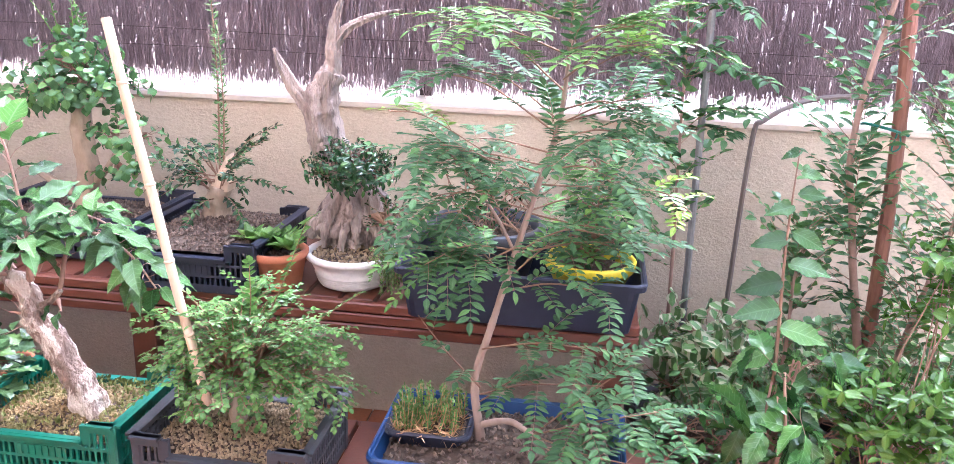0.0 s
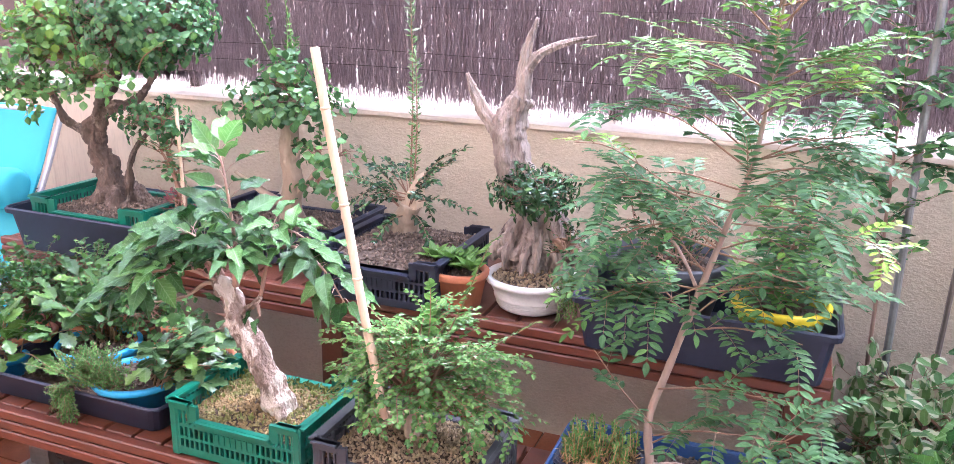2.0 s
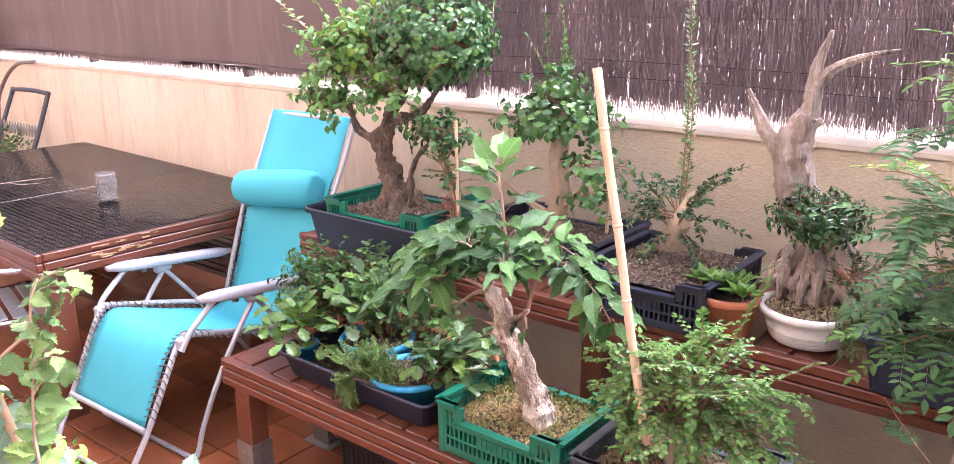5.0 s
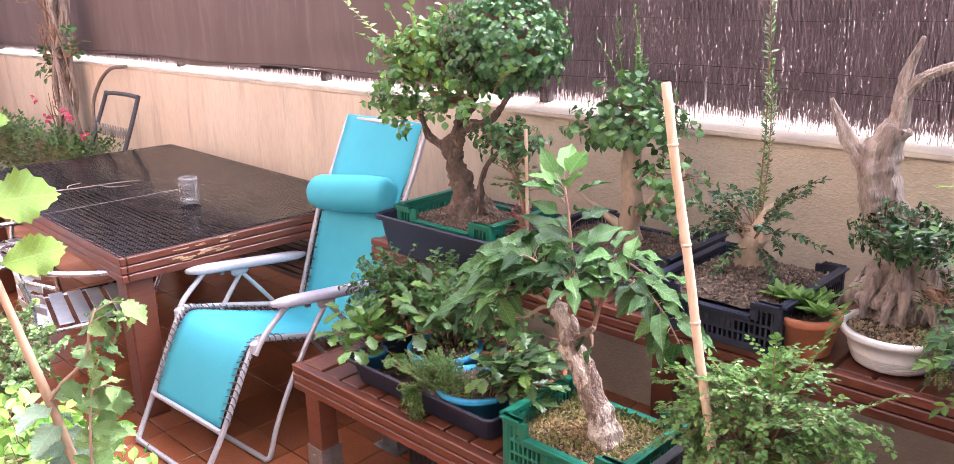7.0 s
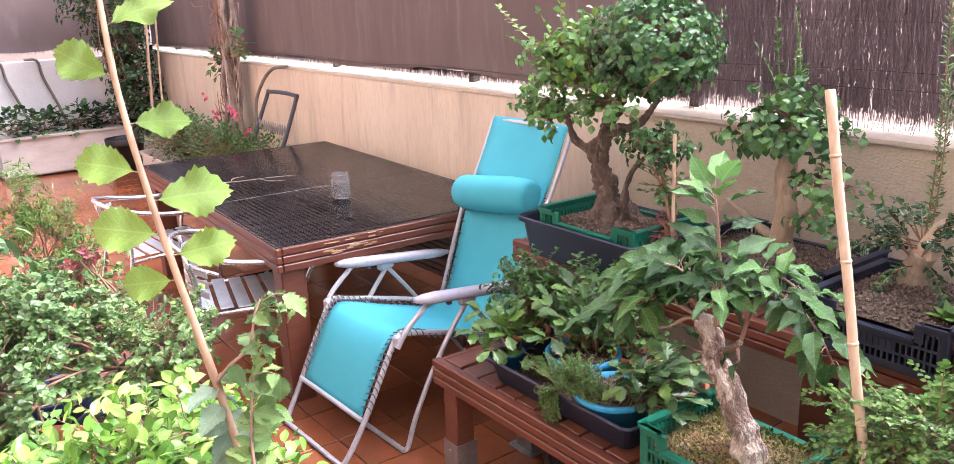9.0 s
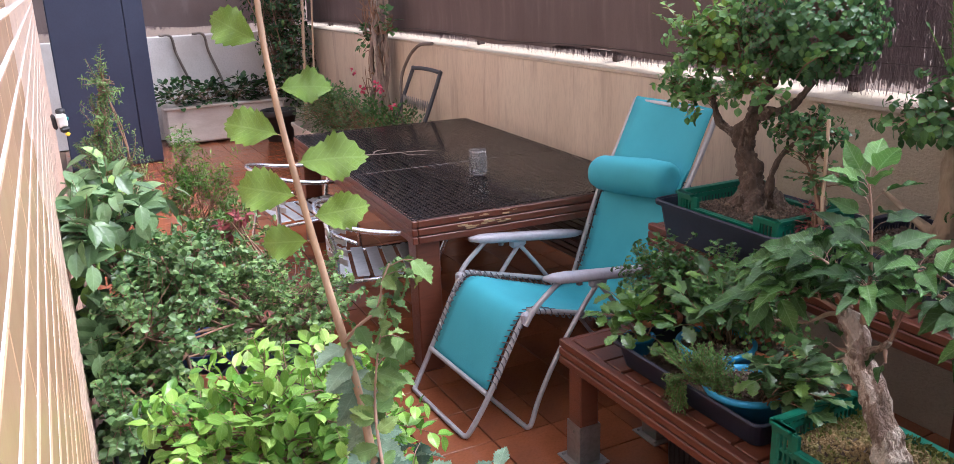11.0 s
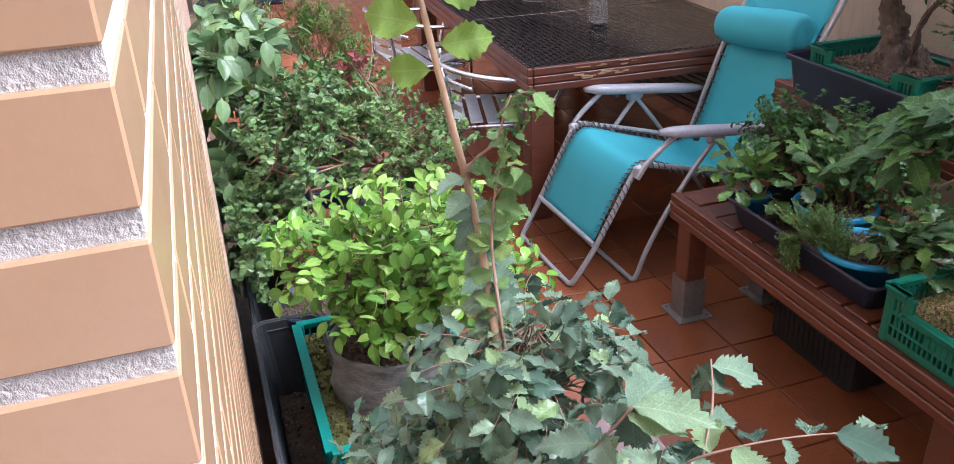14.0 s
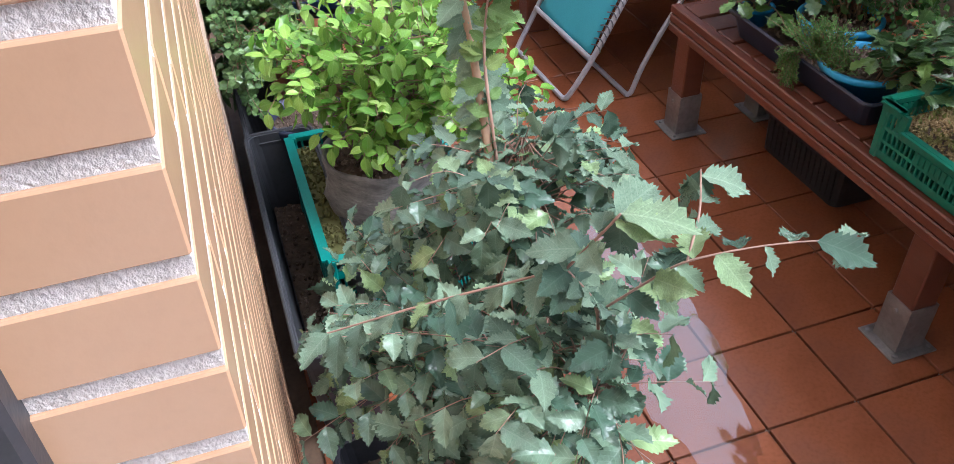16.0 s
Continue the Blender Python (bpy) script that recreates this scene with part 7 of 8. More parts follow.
    leaf_objects("leaf", single + sp[:140], "toothed", M["l_elm"], t)
    leaf_objects("leaf", pale, "toothed", M["l_grey"], t)
    leaves_mesh("foliage", sp[140:], "toothed", M["l_elm"], t, "", "stuff")
    # pale young leaves on the whip, one each side in turn
    top, stalks = [], bm_new()
    path = smooth_path(runs[0][0][4:], 12)
    for z, side, rise, size in ((1.407, -1, -0.02, 0.076), (1.442, 1, 0.15, 0.082), (1.471, -1, 0.22, 0.096), (1.519, 1, 0.15, 0.102), (1.559, -1, 0.3, 0.088), (1.627, 1, 0.1, 0.076), (1.69, -1, 0.55, 0.084), (1.762, 1, 0.5, 0.09), (1.84, -1, 0.3, 0.07), (1.92, 1, 0.4, 0.06)):
        at = min(path, key=lambda q: abs(q.z - z))
        root = Vector((at.x, at.y, z))
        way = Vector((0.45 * side, 0.85 * side, rise))
        tube(stalks, [root, root + way * 0.01], 0.0012, 4, False)
        top.append((root + way * 0.01, way, Vector((0.8, -0.4, 0.45)) + rand_dir(rnd) * 0.35, size))
    twigs_part(stalks, t, M["twig_red"])
    leaf_objects("young_leaf", top, "toothed_wide", M["l_elm_top"], t)
    low = []
    for i in range(18):
        f = 0.02 + 0.24 * i / 18
        k = min(int(f * (len(path) - 1)), len(path) - 2)
        low.append((path[k], Vector((0.2, 0.8 * (1 if i % 2 else -1), -0.3)) + rand_dir(rnd) * 0.4, Vector((0.5, 0, 0.8)) + rand_dir(rnd) * 0.4, rnd.uniform(0.04, 0.06)))
    leaf_objects("leaf", low, "toothed", M["l_elm"], t)


elm()


def wall_row():
    def dark_tray(c, w, d, h, mat="grey_plastic"):
        return lambda t: tray(t, c, w, d, h, M[mat], "planter")

    def round_pot(c, r, h, mat):
        return lambda t: pot(t, c, r, h, M[mat])
    # empty long planters beside the wall
    for i, (c, w, d, h) in enumerate((((-1.87, 0.115, 0.0), 1.0, 0.2, 0.33), ((-2.62, 0.2, 0.0), 0.5, 0.36, 0.3))):
        e = thing("long_planter", "charcoal plastic planter box on the tiles by the house wall", "planter", (0, 0, 0), group="planters by the wall")
        tray(e, c, w, d, h, M["grey_plastic"], "planter")
        bed(e, (c[0] - w / 2 + 0.04, c[1] - d / 2 + 0.035, c[0] + w / 2 - 0.04, c[1] + d / 2 - 0.035), h * 0.2, "pebble_dark", 0.006, 250, 120 + i, 0.0)
    b = thing("blue_bowl", "dark blue plastic bowl of soil in the planter", "bowl", (0, 0, 0))
    pot(b, (-2.45, 0.22, 0.16), 0.13, 0.17, M["navy"], 0.012, 0.8, "bowl")
    bed(b, (-2.56, 0.11, -2.34, 0.33), 0.3, "pebble_dark", 0.006, 150, 125, 0.0, round_=True)
    planted("round_leaved_shrub", "dark shrub with rounded leaves in a terracotta pot", "shrub", round_pot((-2.78, 0.28, 0.2), 0.15, 0.24, "terra"), ((-2.88, 0.18, -2.68, 0.38), 0.4, "pebble_dark", 100),
            (-2.76, 0.28, 0.6), "bark", [((-2.76, 0.19, 0.76), (0.26, 0.17, 0.17), 100), ((-2.74, 0.12, 0.58), (0.18, 0.1, 0.12), 60), ((-2.6, 0.06, 0.5), (0.24, 0.06, 0.16), 60), ((-2.86, 0.34, 0.9), (0.2, 0.18, 0.1), 46)], "round", "l_olive", 0.026, 0.015, 0.11, "pair", 131)
    planted("broad_leaved_shrub", "shrub with large glossy grey-green leaves in a black pot", "shrub", round_pot((-3.05, 0.2, 0), 0.14, 0.26, "black_pot"), ((-3.14, 0.11, -2.96, 0.29), 0.23, "pebble_dark", 60),
            (-3.05, 0.2, 0.7), "bark", [((-3.1, 0.13, 0.9), (0.2, 0.1, 0.15), 30), ((-3.2, 0.2, 1.03), (0.22, 0.12, 0.08), 22), ((-2.98, 0.13, 0.72), (0.2, 0.08, 0.2), 34), ((-2.95, 0.06, 0.6), (0.25, 0.05, 0.22), 24), ((-3.2, 0.12, 1.06), (0.14, 0.07, 0.12), 16), ((-3.05, 0.035, 0.98), (0.14, 0.04, 0.18), 24), ((-2.85, 0.03, 0.55), (0.22, 0.035, 0.2), 34)], "glossy", "l_broad", 0.095, 0.038, 0.14, "alt", 132, 0.003, 0.014)
    planted("small_leaved_bush", "wide small-leaved grey-green bush in a dark blue pot", "shrub", round_pot((-3.15, 0.6, 0), 0.18, 0.28, "navy"), ((-3.27, 0.48, -3.03, 0.72), 0.25, "pebble_dark", 80),
            (-3.12, 0.6, 0.5), "bark", [((-2.78, 0.2, 0.56), (0.2, 0.12, 0.2), 90), ((-3.0, 0.32, 0.78), (0.22, 0.16, 0.14), 80), ((-3.1, 0.58, 0.58), (0.36, 0.28, 0.16), 130), ((-2.95, 0.76, 0.62), (0.22, 0.2, 0.14), 60), ((-3.3, 0.52, 0.72), (0.24, 0.18, 0.12), 50)], "round", "l_grey", 0.024, 0.0145, 0.16, "pair", 133)
    planted("bright_leaved_shrub", "bright green leafy shrub in a blue pot", "shrub", round_pot((-3.55, 0.42, 0), 0.16, 0.3, "deep_blue"), ((-3.66, 0.31, -3.44, 0.53), 0.27, "pebble_dark", 60),
            (-3.55, 0.42, 0.5), "bark", [((-3.5, 0.42, 0.74), (0.22, 0.18, 0.1), 64)], "oval", "l_bright", 0.05, 0.026, 0.1, "alt", 134)
    planted("red_tipped_shrub", "low shrub with a tuft of dark red leaves", "shrub", round_pot((-3.3, 0.75, 0), 0.1, 0.2, "black_pot"), None,
            (-3.3, 0.72, 0.5), "bark", [((-3.36, 0.58, 0.86), (0.07, 0.06, 0.04), 14)], "oval", "red_leaf", 0.04, 0.02, 0.06, "alt", 135)
    planted("feathery_cypress", "upright feathery grey-green conifer in a black pot", "conifer", round_pot((-4.1, 0.22, 0), 0.15, 0.28, "black_pot"), ((-4.2, 0.12, -4.0, 0.32), 0.25, "pebble_dark", 50),
            (-4.1, 0.22, 0.7), "bark", [((-4.1, 0.16, 0.98), (0.14, 0.12, 0.2), 110), ((-4.1, 0.19, 1.2), (0.06, 0.06, 0.16), 50), ((-4.1, 0.22, 1.38), (0.03, 0.03, 0.13), 30), ((-4.0, 0.26, 1.0), (0.07, 0.07, 0.16), 30)], "narrow", "l_grey", 0.022, 0.01, 0.12, "whorl", 136)
    planted("feathery_shrub", "loose yellow-green feathery shrub in a black pot", "shrub", round_pot((-4.25, 0.55, 0), 0.15, 0.26, "black_pot"), ((-4.35, 0.45, -4.15, 0.65), 0.23, "pebble_dark", 50),
            (-4.25, 0.55, 0.4), "bark", [((-4.2, 0.58, 0.7), (0.24, 0.2, 0.26), 96), ((-4.2, 0.52, 0.94), (0.1, 0.1, 0.16), 30), ((-4.1, 0.68, 0.78), (0.08, 0.08, 0.22), 18)], "narrow", "l_fresh", 0.034, 0.016, 0.18, "whorl", 137, 0.0018)
    planted("loose_willowy_shrub", "loose grey-green willowy shrub by the aluminium chairs", "shrub", round_pot((-3.6, 0.82, 0), 0.15, 0.26, "black_pot"), ((-3.7, 0.72, -3.5, 0.92), 0.23, "pebble_dark", 50),
            (-3.55, 0.82, 0.4), "bark", [((-3.4, 0.82, 0.5), (0.28, 0.16, 0.16), 60), ((-3.7, 0.76, 0.56), (0.2, 0.14, 0.2), 36)], "oval", "l_grey", 0.034, 0.026, 0.18, "alt", 138)


wall_row()


# ---- right of the benches ----
def airy(t, pts, rad, n, length, leaf, gap, shape, mat, seed, style="alt", start=0.3, stem="twig_red", lift=0.3, droop=0.05):
    """An upright stem with loose leafy side shoots, under the thing t."""
    path = smooth_path(pts, 6)
    bm = bm_new()
    tube(bm, path, lerp_list(rad, len(path)), 8, True, 0.06, seed)
    part("stem", bm, M[stem], t, "", True)
    bm, sp = bm_new(), []
    rnd = random.Random(seed)
    sprays(bm, sp, path, rnd, n, length, leaf, gap, style, droop, lift, start, 0.0016, 0.35)
    twigs_part(bm, t, M["twig_brown"])
    leaves_mesh("foliage", sp, shape, M[mat], t)


def right_corner():
    def ground_pot(c, r, h):
        return lambda t: pot(t, c, r, h, M["black_pot"])
    planted("variegated_ivy", "variegated cream and green ivy massed in a planter", "ivy", lambda t: tray(t, (0.8, 2.35, 0), 1.1, 0.5, 0.3, M["grey_plastic"], "planter"), ((0.3, 2.15, 1.3, 2.55), 0.27, "pebble_dark", 200),
            (0.7, 2.35, 0.4), "bark", [((0.45, 2.4, 0.5), (0.26, 0.2, 0.15), 90), ((0.85, 2.36, 0.56), (0.3, 0.2, 0.14), 90), ((0.4, 2.48, 0.62), (0.12, 0.12, 0.1), 40), ((1.1, 2.36, 0.58), (0.25, 0.2, 0.18), 60)], "round", "l_ivy", 0.052, 0.036, 0.14, "alt", 141)
    planted("large_leaved_seedling", "soft plant with large mid-green leaves in a black pot", "shrub", ground_pot((0.46, 1.74, 0), 0.15, 0.3), ((0.36, 1.64, 0.56, 1.84), 0.27, "pebble_dark", 60),
            (0.46, 1.74, 0.5), "bark", [((0.47, 1.8, 0.64), (0.15, 0.12, 0.12), 20), ((0.54, 1.82, 0.8), (0.1, 0.1, 0.12), 12)], "broad", "l_mul", 0.1, 0.065, 0.13, "alt", 142)
    planted("pinnate_yellow_shrub", "fresh yellow-green shrub with paired leaflets", "shrub", ground_pot((0.8, 1.9, 0), 0.15, 0.28), ((0.7, 1.8, 0.9, 2.0), 0.25, "pebble_dark", 60),
            (0.78, 1.9, 0.45), "bark", [((0.76, 1.88, 0.72), (0.14, 0.14, 0.1), 34), ((0.92, 1.9, 0.68), (0.16, 0.15, 0.14), 36), ((0.95, 2.02, 1.0), (0.12, 0.12, 0.16), 26)], "leaflet", "l_fresh", 0.04, 0.02, 0.17, "pair", 143, 0.0014)
    planted("ground_cover_shrub", "low mixed small-leaved green undergrowth in a planter", "shrub", lambda t: tray(t, (0.75, 2.08, 0), 0.9, 0.22, 0.25, M["grey_plastic"], "planter"), ((0.33, 2.0, 1.17, 2.16), 0.2, "pebble_dark", 100),
            (0.6, 2.08, 0.3), "bark", [((0.42, 2.06, 0.5), (0.2, 0.14, 0.16), 60), ((0.66, 2.06, 0.54), (0.2, 0.14, 0.18), 70), ((0.95, 2.06, 0.6), (0.22, 0.14, 0.2), 70)], "oval", "l_bright", 0.034, 0.022, 0.15, "alt", 144)
    u = thing("staked_young_tree", "young tree with small oval leaves tied to a red stake", "tree", (0, 0, 0))
    pot(u, (0.84, 2.28, 0.27), 0.12, 0.2, M["black_pot"])
    airy(u, [(0.845, 2.28, 0.45), (0.835, 2.28, 0.62), (0.77, 2.28, 0.95), (0.745, 2.28, 1.1), (0.717, 2.28, 1.245), (0.728, 2.28, 1.446), (0.77, 2.28, 1.68), (0.83, 2.28, 1.95)], [0.02, 0.013, 0.011, 0.01, 0.009, 0.0085, 0.007, 0.004], 66, 0.2, 0.045, 0.02, "oval", "l_pin", 145, "alt", 0.12)
    u2 = thing("small_leaved_tree", "airy young tree with fine oval leaves", "tree", (0, 0, 0))
    pot(u2, (0.92, 2.2, 0.0), 0.13, 0.28, M["black_pot"])
    airy(u2, [(0.92, 2.2, 0.24), (0.9, 2.22, 0.6), (0.93, 2.22, 0.85), (0.98, 2.22, 1.1), (0.96, 2.22, 1.35)], [0.014, 0.01, 0.008, 0.005, 0.002], 80, 0.23, 0.036, 0.018, "oval", "l_bright", 146, "alt", 0.3)
    u3 = thing("fine_leaved_shoot", "slim shoot with small round leaves beside the pipe", "shrub", (0, 0, 0))
    pot(u3, (0.62, 2.3, 0.27), 0.08, 0.16, M["black_pot"])
    airy(u3, [(0.62, 2.3, 0.42), (0.63, 2.3, 0.7), (0.62, 2.28, 0.9), (0.64, 2.27, 1.06)], [0.007, 0.006, 0.004, 0.002], 40, 0.18, 0.034, 0.018, "round", "l_bright", 147, "alt", 0.2)
    v = thing("dark_vine", "thin dark-leaved climber beside the grey pole", "climber", (0, 0, 0))
    pot(v, (0.33, 2.64, 0), 0.12, 0.3, M["black_pot"])
    airy(v, [(0.33, 2.64, 0.28), (0.315, 2.62, 0.86), (0.305, 2.62, 1.1), (0.296, 2.62, 1.37), (0.29, 2.63, 1.62)], [0.007, 0.006, 0.005, 0.004, 0.002], 44, 0.17, 0.04, 0.026, "round", "l_round", 148, "alt", 0.2)
    # long-leaved shoots at the head of the climber
    bm, sp = bm_new(), []
    rnd = random.Random(149)
    for z, x, out in ((1.3, 0.296, 0.2), (1.34, 0.296, -0.18), (1.41, 0.295, 0.22), (1.43, 0.295, -0.12), (1.47, 0.294, 0.12), (1.6, 0.29, 0.14), (1.66, 0.29, -0.12), (1.72, 0.29, 0.12), (1.24, 0.3, 0.14), (1.2, 0.3, -0.14)):
        path = smooth_path([(x, 2.62, z), (x + out * 0.5, 2.57, z + 0.03), (x + out, 2.53, z + 0.02)], 5)
        tube(bm, path, lerp_list([0.002, 0.001], len(path)), 4, False)
        sprays(bm, sp, path, rnd, 4, 0.09, 0.045, 0.022, "pair", 0.15, 0.1, 0.2, 0.0012, 0.25)
        sp += twig_leaves(path, rnd, 0.05, 0.022, "pair", 0.9, 0.1, 0.3)
    twigs_part(bm, v, M["twig_brown"])
    leaves_mesh("upper_foliage", sp, "oval", M["l_pin"], v)
    s = thing("young_sapling", "thin sapling with large pale oval leaves", "tree", (0, 0, 0))
    rnd = random.Random(147)
    pts = [(0.52, 1.9, 0.4), (0.512, 1.9, 0.8), (0.497, 1.9, 1.1), (0.497, 1.9, 1.33)]
    bm = bm_new()
    limb(bm, pts, [0.006, 0.005, 0.003, 0.0015], 6, 5)
    part("stem", bm, M["twig_brown"], s)
    lv = []
    for k, (z, side, size) in enumerate(((0.66, -1, 0.13), (0.7, 1, 0.12), (0.78, 1, 0.13), (0.84, -1, 0.12), (0.9, 1, 0.12), (0.95, -1, 0.12), (1.02, -1, 0.115), (1.06, 1, 0.1), (1.12, -1, 0.09), (1.14, 1, 0.085), (1.2, -1, 0.075), (1.23, 1, 0.065), (1.28, 1, 0.055), (1.33, -1, 0.05))):
        lv.append((Vector((0.505, 1.9, z)), Vector((0.85 * side, rnd.uniform(-0.5, 0.1), rnd.uniform(-0.3, 0.15))), Vector((0.1 * side, -0.9, 0.9)) + rand_dir(rnd) * 0.3, size))
    leaf_objects("leaf", lv, "broad", M["l_mul"], s)
    pot(s, (0.52, 1.9, 0.22), 0.08, 0.2, M["black_pot"])
    # stakes, pole, pipe
    st = thing("red_wooden_stake", "thick reddish wooden stake with a green tie", "stake", (0, 0, 0))
    bm = bm_new()
    limb(bm, [(0.856, 2.3, 0.3), (0.846, 2.3, 0.9), (0.838, 2.3, 1.26), (0.8, 2.3, 1.8)], [0.02, 0.019, 0.019, 0.017], 10, 5, 0.05)
    part("stake", bm, M["stake"], st)
    bm = bm_new()
    limb(bm, [(0.85, 2.27, 1.32), (0.8, 2.26, 1.335), (0.745, 2.28, 1.345), (0.74, 2.31, 1.34)], [0.004] * 4, 6, 4)
    limb(bm, [(0.82, 2.265, 1.33), (0.81, 2.26, 1.28), (0.83, 2.26, 1.29), (0.825, 2.265, 1.33)], [0.0025] * 4, 6, 4)
    part("green_tie", bm, M["green_plastic"], st, "green plastic plant tie")
    gp = thing("grey_pole", "thin grey metal pole standing against the parapet", "pole", (0, 0, 0))
    bm = bm_new()
    tube(bm, [(0.375, 2.6, 0.0), (0.35, 2.6, 2.0)], 0.0115, 10)
    part("pole", bm, M["grey_pole"], gp)
    pp = thing("irrigation_pipe", "dark irrigation pipe bent over the top of the parapet", "pipe", (0, 0, 0))
    bm = bm_new()
    limb(bm, [(0.5, 2.7, 0.0), (0.518, 2.7, 0.67), (0.525, 2.7, 1.0), (0.536, 2.7, 1.24), (0.56, 2.705, 1.275), (0.64, 2.74, 1.32), (0.75, 2.8, 1.345), (0.9, 2.88, 1.35)], [0.0085] * 8, 8, 5)
    part("pipe", bm, M["pipe"], pp)


right_corner()


# ---- the far end ----
def far_end():
    tr = thing("stone_trough", "long cast-stone trough of low leafy plants", "planter", (0, 0, 0))
    bm = bm_new()
    box(bm, (-10.28, 1.78, 0.23), (0.42, 1.36, 0.42), None, 0.02)
    part("trough", bm, M["stone"], tr, "cast stone with a carved wavy face")
    bm = bm_new()
    box(bm, (-10.28, 1.78, 0.43), (0.46, 1.4, 0.035), None, 0.01)
    part("rim", bm, M["stone"], tr)
    for sy in (-0.5, 0.5):
        bm = bm_new()
        box(bm, (-10.28, 1.78 + sy, 0.012), (0.36, 0.12, 0.024))
        part("foot", bm, M["stone"], tr)
    bm, sp = bm_new(), []
    for y in (1.25, 1.6, 1.95, 2.3):
        crown(bm, sp, (-10.28, y, 0.46), (-10.22, y, 0.56), (0.24, 0.26, 0.13), 50, int(y * 100), 0.07, 0.04, 0.14)
    twigs_part(bm, tr, M["twig_brown"])
    leaves_mesh("foliage", sp, "round", M["l_dark"], tr)
    panel = thing("blue_cabinet", "tall navy blue metal cabinet standing by the house wall", "cabinet", (0, 0, 0))
    bm = bm_new()
    box(bm, (-9.55, 0.5, 1.1), (0.5, 0.88, 2.2), None, 0.008)
    part("body", bm, M["navy"], panel)
    for y0, y1 in ((0.065, 0.745), (0.755, 0.94)):
        bm = bm_new()
        box(bm, (-9.293, (y0 + y1) / 2, 1.1), (0.014, y1 - y0, 2.16), None, 0.004)
        part("door", bm, M["navy"], panel)
    bp = thing("black_nursery_pot", "black nursery pot at the foot of the corner hedge", "pot", (0, 0, 0))
    pot(bp, (-9.75, 2.3, 0), 0.2, 0.36, M["black_pot"])
    bed(bp, (-9.9, 2.15, -9.6, 2.45), 0.3, "pebble_dark", 0.01, 60, 150, 0.0, round_=True)
    hd = thing("corner_hedge", "dense dark climbing shrub on bamboo canes in the corner", "shrub", (0, 0, 0))
    bm, sp = bm_new(), []
    for c, r, n in (((-10.1, 2.6, 0.85), (0.3, 0.25, 0.5), 150), ((-10.2, 2.5, 1.5), (0.35, 0.3, 0.45), 150), ((-10.3, 2.2, 1.9), (0.3, 0.4, 0.3), 90), ((-9.95, 2.5, 1.25), (0.35, 0.28, 0.6), 170), ((-9.9, 2.3, 2.05), (0.35, 0.35, 0.25), 91)):
        crown(bm, sp, (-10.1, 2.6, 0.4), c, r, n, n + 3, 0.065, 0.034, 0.2, "alt", 0.35, 0.55, 0.004, 0.0, 0.9, 0.4, 5, 0.4)
    twigs_part(bm, hd, M["twig_brown"])
    leaves_mesh("foliage", sp, "oval", M["l_dark"], hd)
    for k, (y, x) in enumerate(((2.72, -9.4), (2.7, -9.75), (2.66, -9.55))):
        bm = bm_new()
        tube(bm, [(x, y - 0.1, 0.0), (x - 0.12, y + 0.06, 2.3)], 0.012, 6)
        part("cane", bm, M["cane"], hd)
    bm = bm_new()
    box(bm, (-10.05, 2.6, 0.15), (0.5, 0.4, 0.3), None, 0.02)
    part("planter", bm, M["stone"], hd)
    fb = thing("geranium_bed", "low bed of geraniums with a few pink flowers", "flowers", (0, 0, 0))
    tray(fb, (-7.6, 2.52, 0), 2.7, 0.56, 0.32, M["stone"], "planter")
    bm, sp = bm_new(), []
    for x in np.linspace(-8.7, -6.4, 8):
        crown(bm, sp, (x, 2.52, 0.3), (x, 2.48, 0.5), (0.27, 0.27, 0.24), 100, int(-x * 100), 0.045, 0.024, 0.16)
    twigs_part(bm, fb, M["twig_brown"])
    leaves_mesh("foliage", sp, "small", M["l_bright"], fb)
    rnd = random.Random(160)
    fl = []
    for c in ((-7.35, 2.45, 0.98), (-6.75, 2.45, 0.92), (-6.6, 2.42, 0.9), (-6.35, 2.42, 0.78), (-7.0, 2.4, 0.86)):
        fl = []
        for i in range(9):
            fl.append((Vector(c) + rand_dir(rnd) * 0.02, rand_dir(rnd), rand_dir(rnd), 0.032))
        leaves_mesh("flower", fl, "round", M["pink"], fb, "pink geranium flower head")
    vn = thing("woody_vine", "thick tangled woody vine trunk climbing the screen", "vine", (0, 0, 0))
    rnd = random.Random(161)
    for k in range(9):
        bm = bm_new()
        pts = []
        for i in range(9):
            z = 0.3 + i * 0.28
            pts.append((-7.55 + 0.11 * math.sin(i * 0.9 + k) + 0.04 * rnd.random() + 0.03 * i, 2.74 + 0.05 * math.cos(i * 1.1 + k * 2), z))
        limb(bm, pts, [0.03] * 2 + [0.022] * 5 + [0.014] * 2, 7, 4, 0.1, k)
        part("stem", bm, M["dead"], vn)
    bm = bm_new()
    for k in range(70):
        s = Vector((-7.5 + rnd.gauss(0, 0.13), 2.72 + rnd.gauss(0, 0.03), rnd.uniform(0.5, 1.9)))
        e = s + Vector((rnd.gauss(0, 0.12), rnd.gauss(-0.02, 0.03), rnd.gauss(0.1, 0.14)))
        limb(bm, [s, s.lerp(e, 0.5) + rand_dir(rnd) * 0.05, e], [0.006, 0.005, 0.002], 4, 4)
    part("side_growth", bm, M["twig_brown"], vn, "fine tangled side twigs")
    bm, sp = bm_new(), []
